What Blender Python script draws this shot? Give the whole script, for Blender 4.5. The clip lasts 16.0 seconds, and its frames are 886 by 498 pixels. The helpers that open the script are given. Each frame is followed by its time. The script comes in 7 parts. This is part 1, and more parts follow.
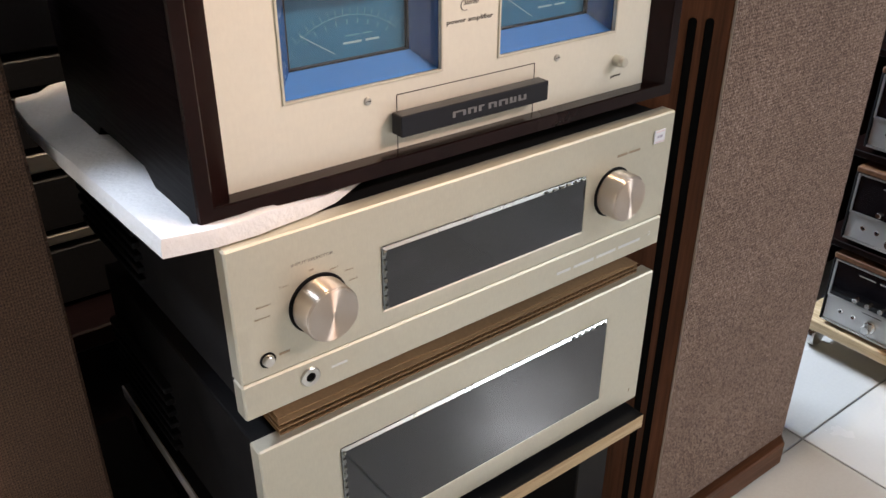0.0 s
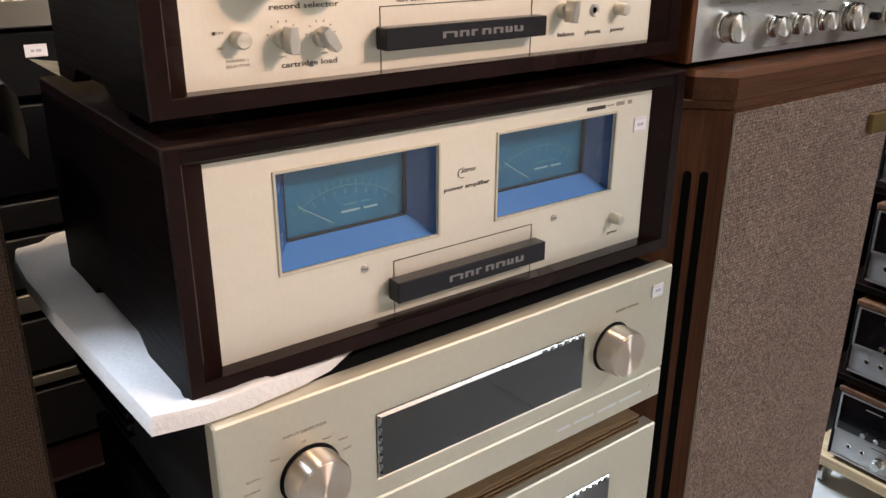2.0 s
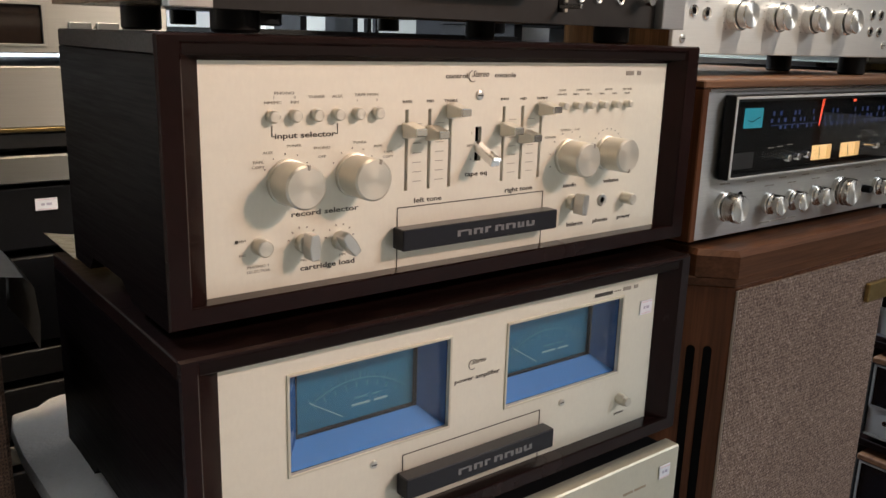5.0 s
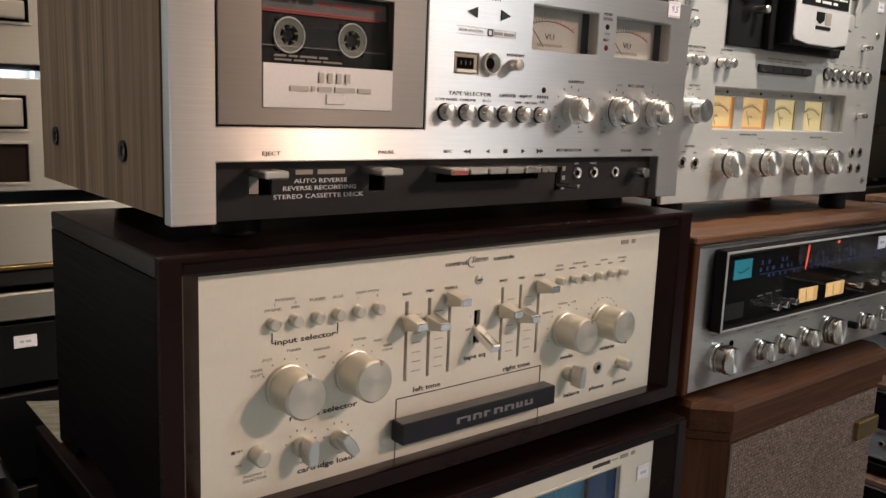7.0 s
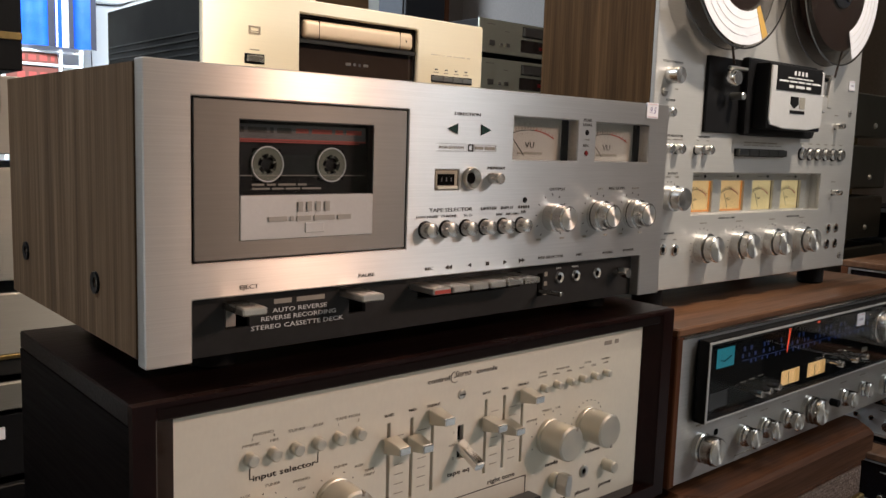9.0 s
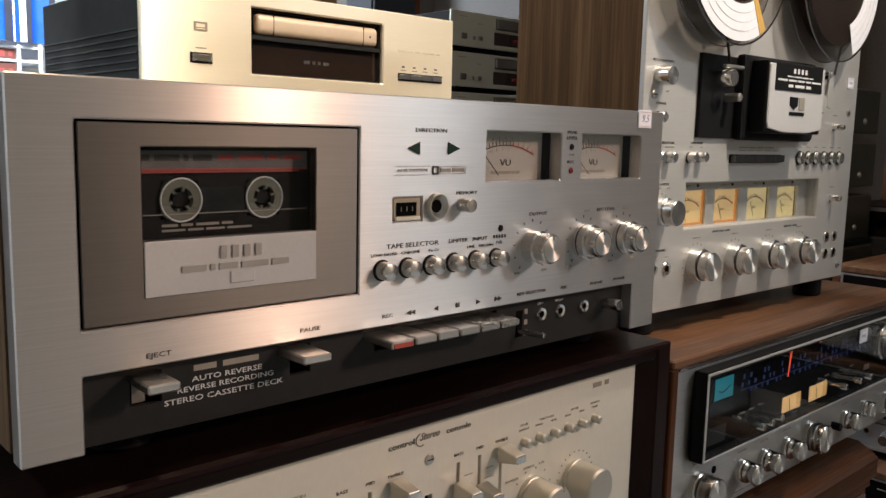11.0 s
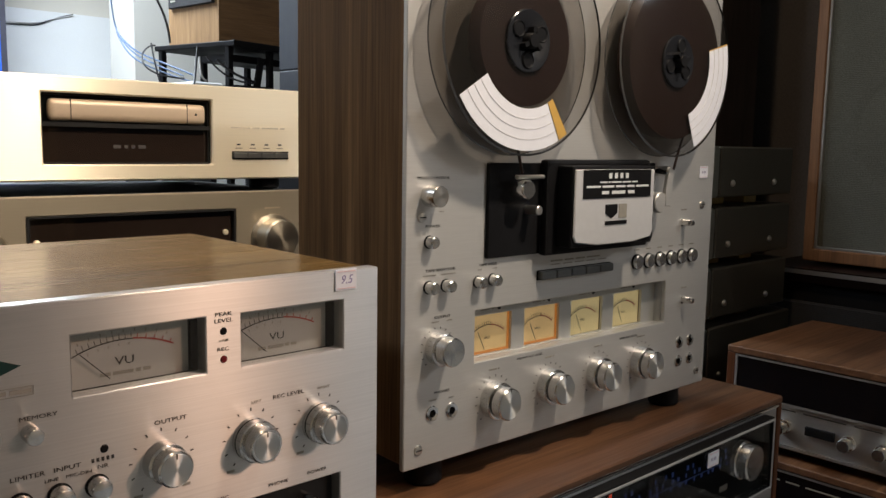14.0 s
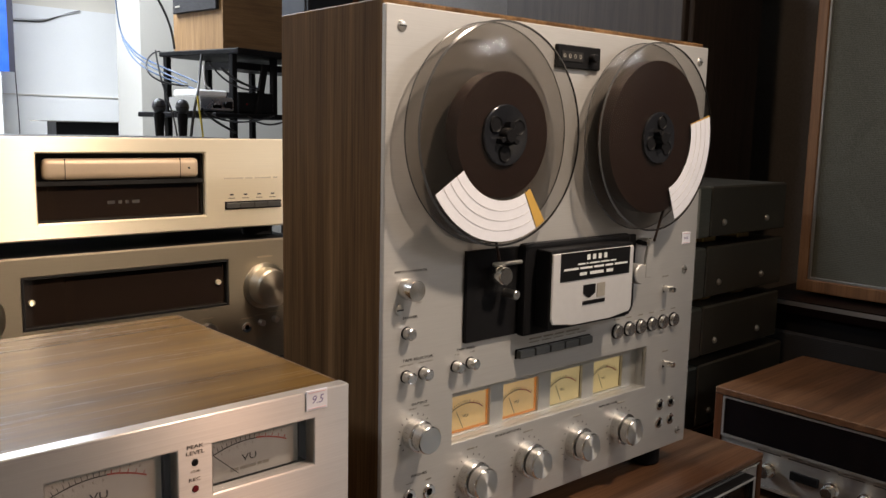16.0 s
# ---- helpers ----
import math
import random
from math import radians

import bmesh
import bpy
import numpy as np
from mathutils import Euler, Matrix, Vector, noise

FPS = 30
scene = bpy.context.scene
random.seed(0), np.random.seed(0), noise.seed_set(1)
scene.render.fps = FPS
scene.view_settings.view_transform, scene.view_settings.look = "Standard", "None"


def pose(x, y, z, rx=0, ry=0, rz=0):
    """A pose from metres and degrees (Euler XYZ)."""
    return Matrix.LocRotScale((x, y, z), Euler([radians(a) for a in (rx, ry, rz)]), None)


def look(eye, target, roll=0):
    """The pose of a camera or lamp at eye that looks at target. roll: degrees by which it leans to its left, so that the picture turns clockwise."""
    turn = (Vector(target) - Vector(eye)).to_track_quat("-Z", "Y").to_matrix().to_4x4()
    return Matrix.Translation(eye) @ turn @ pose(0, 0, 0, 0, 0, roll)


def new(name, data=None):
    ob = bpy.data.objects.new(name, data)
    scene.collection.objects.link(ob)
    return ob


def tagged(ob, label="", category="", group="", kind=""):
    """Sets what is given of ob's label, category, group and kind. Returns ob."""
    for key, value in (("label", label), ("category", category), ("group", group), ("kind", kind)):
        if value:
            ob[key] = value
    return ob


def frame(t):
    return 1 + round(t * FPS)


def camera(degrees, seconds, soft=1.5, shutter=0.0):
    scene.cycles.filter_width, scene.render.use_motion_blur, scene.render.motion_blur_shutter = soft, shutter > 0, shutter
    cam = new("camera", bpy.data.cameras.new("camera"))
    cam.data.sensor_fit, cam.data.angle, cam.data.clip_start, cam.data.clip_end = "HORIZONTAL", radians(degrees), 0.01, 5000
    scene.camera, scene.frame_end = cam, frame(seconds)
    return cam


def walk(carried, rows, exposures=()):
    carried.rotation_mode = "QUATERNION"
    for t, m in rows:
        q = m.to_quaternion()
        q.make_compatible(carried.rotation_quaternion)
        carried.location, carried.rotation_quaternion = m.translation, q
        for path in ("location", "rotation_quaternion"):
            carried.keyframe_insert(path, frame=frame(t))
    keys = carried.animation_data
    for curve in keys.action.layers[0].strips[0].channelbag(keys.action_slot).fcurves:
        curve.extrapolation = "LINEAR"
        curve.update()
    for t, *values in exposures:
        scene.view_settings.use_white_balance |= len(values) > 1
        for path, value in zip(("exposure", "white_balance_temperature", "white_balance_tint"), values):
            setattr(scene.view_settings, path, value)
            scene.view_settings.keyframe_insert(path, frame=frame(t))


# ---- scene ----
cam = camera(55.95, 16.0, soft=1.5)
PATH = [
    (0, (-0.1749, -0.4991, 0.9166), (0.6164, 0.5517, 0.1956), 0.08),
    (0.5, (-0.1671, -0.5031, 0.9288), (0.6325, 0.5620, 0.2388), 0.50),
    (1, (-0.1613, -0.4994, 0.9333), (0.6665, 0.5692, 0.2831), 0.31),
    (1.5, (-0.1604, -0.4897, 0.9409), (0.6706, 0.6003, 0.3315), 0.10),
    (2, (-0.1588, -0.4827, 0.9542), (0.6785, 0.6337, 0.4042), 0.27),
    (2.5, (-0.1569, -0.4804, 0.9681), (0.6928, 0.6450, 0.4567), 0.87),
    (3, (-0.1610, -0.4778, 0.9782), (0.6915, 0.6627, 0.5066), 1.22),
    (3.5, (-0.1641, -0.4758, 0.9893), (0.6964, 0.6714, 0.5494), 1.00),
    (6, (-0.1609, -0.4366, 1.0486), (0.7483, 0.7092, 0.7157), 2.44),
    (6.5, (-0.1581, -0.4271, 1.0753), (0.7673, 0.7125, 0.7669), 2.31),
    (7, (-0.1638, -0.4261, 1.0952), (0.7725, 0.7175, 0.8395), 2.21),
    (7.5, (-0.1636, -0.4234, 1.1190), (0.7828, 0.7153, 0.8786), 2.30),
    (8, (-0.1601, -0.4185, 1.1309), (0.8124, 0.7039, 0.9201), 2.06),
    (8.5, (-0.1578, -0.4178, 1.1394), (0.8135, 0.7096, 0.9512), 1.86),
    (11, (-0.0914, -0.3465, 1.1623), (0.9118, 0.7503, 0.9612), 1.32),
    (11.5, (-0.0432, -0.3445, 1.1730), (0.9972, 0.7168, 0.9698), 1.76),
    (12, (0.0052, -0.3523, 1.1882), (1.0725, 0.6829, 0.9900), 1.69),
    (12.5, (0.0448, -0.3587, 1.2050), (1.1192, 0.6711, 1.0171), 1.37),
    (13, (0.0777, -0.3700, 1.2246), (1.1299, 0.6833, 1.0420), 1.10),
    (13.5, (0.1064, -0.3861, 1.2410), (1.1400, 0.6837, 1.0481), 1.13),
    (14, (0.1286, -0.3976, 1.2561), (1.1352, 0.6994, 1.0739), 0.92),
    (14.5, (0.1428, -0.4028, 1.2792), (1.1470, 0.6973, 1.1016), 1.21),
    (15, (0.1448, -0.4077, 1.3000), (1.1237, 0.7142, 1.1181), 0.85),
    (15.5, (0.1452, -0.4175, 1.3209), (1.1065, 0.7163, 1.1199), 1.28),
    (16, (0.1429, -0.4162, 1.3414), (1.1358, 0.6883, 1.1311), 1.22),
]
EXPOSURES = [(0, 0.94, 6500, 13), (1.5, 0.88, 6500, 13), (3.5, 0.56, 6350, 10), (6, 0.37, 6280, 9), (8.5, -0.24, 6350, 10),
             (11, -0.30, 6350, 10), (12.5, -0.86, 6300, 10), (14.5, -0.84, 6550, 10), (16, -0.80, 6800, 14)]
walk(cam, [(t, look(eye, target, roll)) for t, eye, target, roll in PATH], EXPOSURES)

# ---- world, lights, exposure ----
world = bpy.data.worlds.new("shop_world")
scene.world = world
world.use_nodes = True
world.node_tree.nodes["Background"].inputs[0].default_value = (0.75, 0.8, 0.9, 1)
world.node_tree.nodes["Background"].inputs[1].default_value = 0.02


def area_lamp(name, eye, target, w, h, watts, color):
    data = bpy.data.lights.new(name, "AREA")
    data.shape, data.size, data.size_y = "RECTANGLE", w, h
    data.energy, data.color = watts, color
    ob = new(name, data)
    ob.matrix_world = look(eye, target)
    return tagged(ob, kind="structure")


area_lamp("ceiling_panel_light", (3.06, -2.85, 2.95), (2.93, -2.75, 0.0), 0.74, 0.60, 67, (0.93, 0.965, 1.0))
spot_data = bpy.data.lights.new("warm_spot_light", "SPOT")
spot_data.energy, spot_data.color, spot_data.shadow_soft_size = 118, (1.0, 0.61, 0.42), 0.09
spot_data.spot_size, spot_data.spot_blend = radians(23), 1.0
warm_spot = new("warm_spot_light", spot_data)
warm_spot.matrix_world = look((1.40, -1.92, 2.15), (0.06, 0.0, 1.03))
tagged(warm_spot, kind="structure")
# Unseen warm lamp, added to brighten the disc player and the deck top.
area_lamp("warm_fill_spot", (0.36, 0.02, 2.70), (0.38, 0.45, 1.15), 0.10, 0.10, 14, (1.0, 0.72, 0.46))
# Unseen spot, added to lift the upper part of the reel deck's plate.
reel_data = bpy.data.lights.new("reel_fill_spot", "SPOT")
reel_data.energy, reel_data.color, reel_data.shadow_soft_size = 185, (1.0, 0.84, 0.67), 0.05
reel_data.spot_size, reel_data.spot_blend = radians(44), 1.0
reel_spot = new("reel_fill_spot", reel_data)
reel_spot.matrix_world = look((0.86, -0.62, 2.35), (0.69, 0.06, 1.60))
tagged(reel_spot, kind="structure")
area_lamp("back_room_light", (0.75, 3.15, 2.9), (0.80, 3.35, 0.0), 1.2, 0.30, 300, (0.80, 0.9, 1.0))
# Unseen cool fill from the left, added for the foam sheet and case sides.
area_lamp("side_fill_light", (-0.95, 0.55, 2.45), (-0.1, 0.3, 0.6), 0.6, 0.15, 22, (0.78, 0.88, 1.0))

# ---- node materials ----


def material(name):
    m = bpy.data.materials.new(name)
    m.use_nodes = True
    nt = m.node_tree
    return m, nt, nt.nodes["Principled BSDF"]


def link(nt, a, b):
    nt.links.new(a, b)


def coords(nt, scale, generated=False):
    tc = nt.nodes.new("ShaderNodeTexCoord")
    mp = nt.nodes.new("ShaderNodeMapping")
    mp.inputs["Scale"].default_value = scale
    link(nt, tc.outputs["Generated" if generated else "Object"], mp.inputs["Vector"])
    return mp.outputs["Vector"]


def noise_tex(nt, vec, scale, detail=4.0, rough=0.55):
    n = nt.nodes.new("ShaderNodeTexNoise")
    n.inputs["Scale"].default_value, n.inputs["Detail"].default_value, n.inputs["Roughness"].default_value = scale, detail, rough
    link(nt, vec, n.inputs["Vector"])
    return n.outputs["Fac"]


def ramp(nt, fac, stops):
    r = nt.nodes.new("ShaderNodeValToRGB")
    els = r.color_ramp.elements
    while len(els) < len(stops):
        els.new(0.5)
    for e, (pos, col) in zip(els, stops):
        e.position, e.color = pos, (*col, 1)
    link(nt, fac, r.inputs[0])
    return r.outputs["Color"]


def span(nt, fac, lo, hi):
    r = nt.nodes.new("ShaderNodeMapRange")
    r.inputs["From Min"].default_value, r.inputs["From Max"].default_value = 0.3, 0.7
    r.inputs["To Min"].default_value, r.inputs["To Max"].default_value = lo, hi
    link(nt, fac, r.inputs["Value"])
    return r.outputs["Result"]


def bump(nt, bsdf, fac, strength, dist):
    b = nt.nodes.new("ShaderNodeBump")
    b.inputs["Strength"].default_value, b.inputs["Distance"].default_value = strength, dist
    link(nt, fac, b.inputs["Height"])
    link(nt, b.outputs["Normal"], bsdf.inputs["Normal"])


def shade(c, k):
    return tuple(min(1.0, v * k) for v in c)


def surface(name, col, rough=0.5, metal=0.0, var=0.10, fine=180, coarse=9, relief=0.05, dist=0.0004, coat=0.0, gloss=0.5):
    """Paint, plastic, paper and the like: stains at a coarse scale, grain at a fine one."""
    m, nt, b = material(name)
    v = coords(nt, (1, 1, 1))
    big = noise_tex(nt, v, coarse, 5)
    small = noise_tex(nt, v, fine, 3)
    mix = nt.nodes.new("ShaderNodeMix")
    mix.data_type = "RGBA"
    mix.inputs["Factor"].default_value = 0.35
    link(nt, ramp(nt, big, [(0.3, shade(col, 1 - var)), (0.7, shade(col, 1 + var))]), mix.inputs[6])
    link(nt, ramp(nt, small, [(0.3, shade(col, 1 - 1.5 * var)), (0.7, shade(col, 1 + 1.5 * var))]), mix.inputs[7])
    link(nt, mix.outputs[2], b.inputs["Base Color"])
    link(nt, span(nt, big, max(rough - 0.07, 0.02), min(rough + 0.09, 1)), b.inputs["Roughness"])
    b.inputs["Metallic"].default_value = metal
    b.inputs["Specular IOR Level"].default_value = gloss
    b.inputs["Coat Weight"].default_value = coat
    if relief:
        bump(nt, b, small, relief, dist)
    return m


def brushed(name, col, rough=0.32, stretch=(3, 3, 900), relief=0.12, metal=1.0, streak=0.10, aniso=0.85):
    """Brushed metal: hair lines along the long axis."""
    m, nt, b = material(name)
    hair = noise_tex(nt, coords(nt, stretch), 1.0, 6, 0.7)
    cloud = noise_tex(nt, coords(nt, (1, 1, 1)), 14, 4)
    dash = noise_tex(nt, coords(nt, (stretch[0] * 6, stretch[1] * 6, stretch[2] * 1.0)), 1.0, 3, 0.6)
    mid = nt.nodes.new("ShaderNodeMath")
    mid.operation = "ADD"
    link(nt, span(nt, hair, 0.0, 0.55), mid.inputs[0])
    link(nt, span(nt, dash, 0.0, 0.45), mid.inputs[1])
    link(nt, ramp(nt, mid.outputs[0], [(0.25, shade(col, 1 - streak)), (0.75, shade(col, 1 + streak))]), b.inputs["Base Color"])
    add = nt.nodes.new("ShaderNodeMath")
    add.operation = "ADD"
    link(nt, span(nt, hair, rough - 0.03, rough + 0.03), add.inputs[0])
    link(nt, span(nt, cloud, -0.03, 0.03), add.inputs[1])
    link(nt, add.outputs[0], b.inputs["Roughness"])
    b.inputs["Metallic"].default_value = metal
    if aniso:
        up = nt.nodes.new("ShaderNodeCombineXYZ")
        up.inputs[1].default_value = 0.15
        up.inputs[2].default_value = 1.0
        b.inputs["Anisotropic"].default_value = aniso
        link(nt, up.outputs[0], b.inputs["Tangent"])
    if relief:
        bump(nt, b, hair, relief, 0.0002)
    return m


def spun(name, col, rough=0.30, aniso=0.8):
    """Turned metal of knobs: fine rings round the axis."""
    m, nt, b = material(name)
    n = noise_tex(nt, coords(nt, (1, 1, 1)), 60, 2)
    link(nt, ramp(nt, n, [(0.3, shade(col, 0.97)), (0.7, shade(col, 1.03))]), b.inputs["Base Color"])
    b.inputs["Metallic"].default_value = 1.0
    b.inputs["Roughness"].default_value = rough
    b.inputs["Anisotropic"].default_value = aniso
    t = nt.nodes.new("ShaderNodeTangent")
    t.direction_type, t.axis = "RADIAL", "Y"
    link(nt, t.outputs[0], b.inputs["Tangent"])
    b.inputs["Anisotropic Rotation"].default_value = 0.25
    return m


def wood(name, dark, mid, light, axis="x", rough=0.42, across=34, along=1.6, coat=0.0, pores=0.5, gloss=0.5, relief=0.12):
    """Wood or wood print with the grain along one axis."""
    m, nt, b = material(name)
    s = [across, across, across]
    s["xyz".index(axis)] = along
    f = [across * 9, across * 9, across * 9]
    f["xyz".index(axis)] = along * 6
    wide = noise_tex(nt, coords(nt, s), 1.0, 6, 0.62)
    thin = noise_tex(nt, coords(nt, f), 1.0, 3, 0.6)
    mix = nt.nodes.new("ShaderNodeMix")
    mix.data_type, mix.blend_type = "RGBA", "MULTIPLY"
    mix.inputs["Factor"].default_value = pores
    link(nt, ramp(nt, wide, [(0.28, dark), (0.5, mid), (0.72, light)]), mix.inputs[6])
    link(nt, ramp(nt, thin, [(0.35, (0.45, 0.42, 0.40)), (0.6, (1, 1, 1))]), mix.inputs[7])
    link(nt, mix.outputs[2], b.inputs["Base Color"])
    link(nt, span(nt, thin, rough + 0.08, rough - 0.04), b.inputs["Roughness"])
    b.inputs["Specular IOR Level"].default_value = gloss
    b.inputs["Coat Weight"].default_value = coat
    b.inputs["Coat Roughness"].default_value = 0.25
    bump(nt, b, thin, relief, 0.0004)
    return m


def cloth(name, dark, mid, light, pitch=0.0022, rough=0.9, axes="xz"):
    """Coarse woven speaker cloth: uneven upright and level yarns, each yarn of its own shade, with dark gaps between."""
    m, nt, b = material(name)
    v = coords(nt, (1, 1, 1))
    wob = noise_tex(nt, v, 0.25 / pitch, 2, 0.5)
    sep = nt.nodes.new("ShaderNodeSeparateXYZ")
    link(nt, v, sep.inputs[0])
    waves = []
    for ax, gain in zip(axes, (1.0, 0.8)):
        mul = nt.nodes.new("ShaderNodeMath")
        mul.operation, mul.inputs[1].default_value = "MULTIPLY", gain * 2 * math.pi / pitch
        link(nt, sep.outputs["XYZ".index(ax.upper())], mul.inputs[0])
        sway = nt.nodes.new("ShaderNodeMath")
        sway.operation, sway.inputs[1].default_value = "MULTIPLY_ADD", 5.0
        link(nt, wob, sway.inputs[0])
        link(nt, mul.outputs[0], sway.inputs[2])
        sn = nt.nodes.new("ShaderNodeMath")
        sn.operation = "SINE"
        link(nt, sway.outputs[0], sn.inputs[0])
        waves.append(sn.outputs[0])
    gap = nt.nodes.new("ShaderNodeMath")
    gap.operation = "ADD"
    link(nt, waves[0], gap.inputs[0])
    link(nt, waves[1], gap.inputs[1])
    stretch = [1.0 / pitch] * 3
    stretch["xyz".index(axes[0])] = 2.4 / pitch
    upright = noise_tex(nt, coords(nt, stretch), 1.0, 2, 0.6)
    stretch = [1.0 / pitch] * 3
    stretch["xyz".index(axes[1])] = 2.4 / pitch
    level = noise_tex(nt, coords(nt, stretch), 1.0, 2, 0.6)
    yarn = nt.nodes.new("ShaderNodeMath")
    yarn.operation = "ADD"
    link(nt, span(nt, upright, 0.0, 0.55), yarn.inputs[0])
    link(nt, span(nt, level, 0.0, 0.45), yarn.inputs[1])
    patch = noise_tex(nt, v, 9, 4)
    col = ramp(nt, yarn.outputs[0], [(0.12, dark), (0.5, mid), (0.90, light)])
    mix = nt.nodes.new("ShaderNodeMix")
    mix.data_type, mix.blend_type = "RGBA", "MULTIPLY"
    mix.inputs["Factor"].default_value = 0.8
    link(nt, col, mix.inputs[6])
    half = nt.nodes.new("ShaderNodeMath")
    half.operation, half.inputs[1].default_value, half.inputs[2].default_value = "MULTIPLY_ADD", 0.25, 0.5
    link(nt, gap.outputs[0], half.inputs[0])
    link(nt, ramp(nt, half.outputs[0], [(0.08, (0.30, 0.26, 0.24)), (0.42, (1, 1, 1))]), mix.inputs[7])
    mix2 = nt.nodes.new("ShaderNodeMix")
    mix2.data_type, mix2.blend_type = "RGBA", "MULTIPLY"
    mix2.inputs["Factor"].default_value = 0.5
    link(nt, mix.outputs[2], mix2.inputs[6])
    link(nt, ramp(nt, patch, [(0.3, (0.72, 0.69, 0.67)), (0.7, (1, 1, 1))]), mix2.inputs[7])
    link(nt, mix2.outputs[2], b.inputs["Base Color"])
    b.inputs["Roughness"].default_value = rough
    bump(nt, b, half.outputs[0], 0.6, 0.0008)
    return m


def glow(name, col, strength, base=(0.02, 0.02, 0.02), uneven=0.25, scale=60):
    """Lamp-lit translucent face."""
    m, nt, b = material(name)
    n = noise_tex(nt, coords(nt, (1, 1, 1)), scale, 2)
    link(nt, ramp(nt, n, [(0.3, shade(col, 1 - uneven)), (0.7, col)]), b.inputs["Emission Color"])
    b.inputs["Emission Strength"].default_value = strength
    b.inputs["Base Color"].default_value = (*base, 1)
    b.inputs["Roughness"].default_value = 0.5
    return m


def glass(name, tint=(1, 1, 1), alpha=0.04, rough=0.03, haze=0.0, haze_col=(0.5, 0.5, 0.5)):
    """Thin clear pane: mostly open, with a real gloss on it and, where it is dull plastic, some haze."""
    m, nt, b = material(name)
    nt.nodes.remove(b)
    out = nt.nodes["Material Output"]
    tr = nt.nodes.new("ShaderNodeBsdfTransparent")
    tr.inputs[0].default_value = (*tint, 1)
    base = tr.outputs[0]
    if haze:
        df = nt.nodes.new("ShaderNodeBsdfDiffuse")
        df.inputs["Color"].default_value = (*haze_col, 1)
        hz = nt.nodes.new("ShaderNodeMixShader")
        hz.inputs[0].default_value = haze
        link(nt, base, hz.inputs[1])
        link(nt, df.outputs[0], hz.inputs[2])
        base = hz.outputs[0]
    gl = nt.nodes.new("ShaderNodeBsdfGlossy")
    gl.inputs["Roughness"].default_value = rough
    mx = nt.nodes.new("ShaderNodeMixShader")
    lw = nt.nodes.new("ShaderNodeLayerWeight")
    lw.inputs["Blend"].default_value = 0.5
    pw = nt.nodes.new("ShaderNodeMath")
    pw.operation, pw.inputs[1].default_value = "POWER", 5.0
    link(nt, lw.outputs["Facing"], pw.inputs[0])
    ad = nt.nodes.new("ShaderNodeMath")
    ad.operation, ad.inputs[1].default_value = "ADD", alpha
    link(nt, pw.outputs[0], ad.inputs[0])
    link(nt, ad.outputs[0], mx.inputs[0])
    link(nt, base, mx.inputs[1])
    link(nt, gl.outputs[0], mx.inputs[2])
    link(nt, mx.outputs[0], out.inputs["Surface"])
    return m


M = {}
M["alu"] = brushed("brushed_aluminium", (0.56, 0.552, 0.538), 0.35, stretch=(4, 4, 1200), relief=0.0, metal=0.80, streak=0.05, aniso=0.97)
M["alu_dark"] = brushed("grey_brushed_aluminium", (0.130, 0.130, 0.124), 0.48, relief=0.03, streak=0.05)
M["alu_reel"] = brushed("satin_aluminium", (0.58, 0.57, 0.55), 0.45, stretch=(6, 6, 900), relief=0.0, metal=0.60, streak=0.035, aniso=0.25)
M["alu_recv"] = brushed("receiver_aluminium", (0.66, 0.655, 0.64), 0.43, relief=0.04, streak=0.06)
M["counter_beige"] = surface("beige_counter_frame", (0.40, 0.36, 0.28), 0.45, 0, 0.05, relief=0.0)
M["label_alu"] = surface("pale_label_metal", (0.60, 0.60, 0.60), 0.42, 0.6, 0.04, fine=500, relief=0.05)
M["raised_metal"] = surface("pale_raised_metal", (0.40, 0.385, 0.36), 0.40, 0.5, 0.03, relief=0.0)
M["rule_grey"] = surface("pale_grey_rule", (0.58, 0.57, 0.58), 0.8, 0, 0.05, relief=0.0)
M["label_grey"] = surface("mottled_grey_label", (0.12, 0.115, 0.115), 0.7, 0, 0.25, coarse=60, relief=0.0)
M["logo_grey"] = surface("dull_silver_logo", (0.20, 0.20, 0.21), 0.45, 0.3, 0.1, relief=0.0)
# Gold hairline with shade put into its colour, for the lower amplifier's front.
M["gold_shaded"] = brushed("shaded_gold_hairline", (0.28, 0.24, 0.18), 0.46, relief=0.0, metal=0.55, streak=0.03, aniso=0.6)
M["knob_g"] = spun("satin_gold_knob", (0.62, 0.56, 0.45), 0.46, 0.7)
M["champ"] = brushed("champagne_anodised", (0.62, 0.60, 0.505), 0.50, stretch=(120, 120, 160), relief=0.03, metal=0.65, streak=0.03, aniso=0.0)
M["cream"] = brushed("cream_gold_anodised", (0.74, 0.725, 0.64), 0.52, stretch=(60, 60, 140), relief=0.02, metal=0.35, streak=0.02, aniso=0.0)
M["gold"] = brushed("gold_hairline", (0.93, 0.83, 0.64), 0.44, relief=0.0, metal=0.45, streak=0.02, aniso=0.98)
M["chrome"] = surface("polished_chrome", (0.80, 0.79, 0.77), 0.12, 1.0, 0.05, relief=0.0)
M["steel"] = surface("satin_steel", (0.62, 0.61, 0.58), 0.28, 1.0, 0.06, relief=0.02)
M["knob"] = spun("turned_aluminium", (0.70, 0.695, 0.68), 0.25, 0.55)
M["knob_c"] = spun("satin_champagne_knob", (0.64, 0.62, 0.55), 0.46, 0.25)
M["face"] = spun("turned_aluminium_face", (0.74, 0.73, 0.70), 0.44, 0.85)
M["face_w"] = spun("turned_champagne_face", (0.66, 0.58, 0.51), 0.46, 0.98)
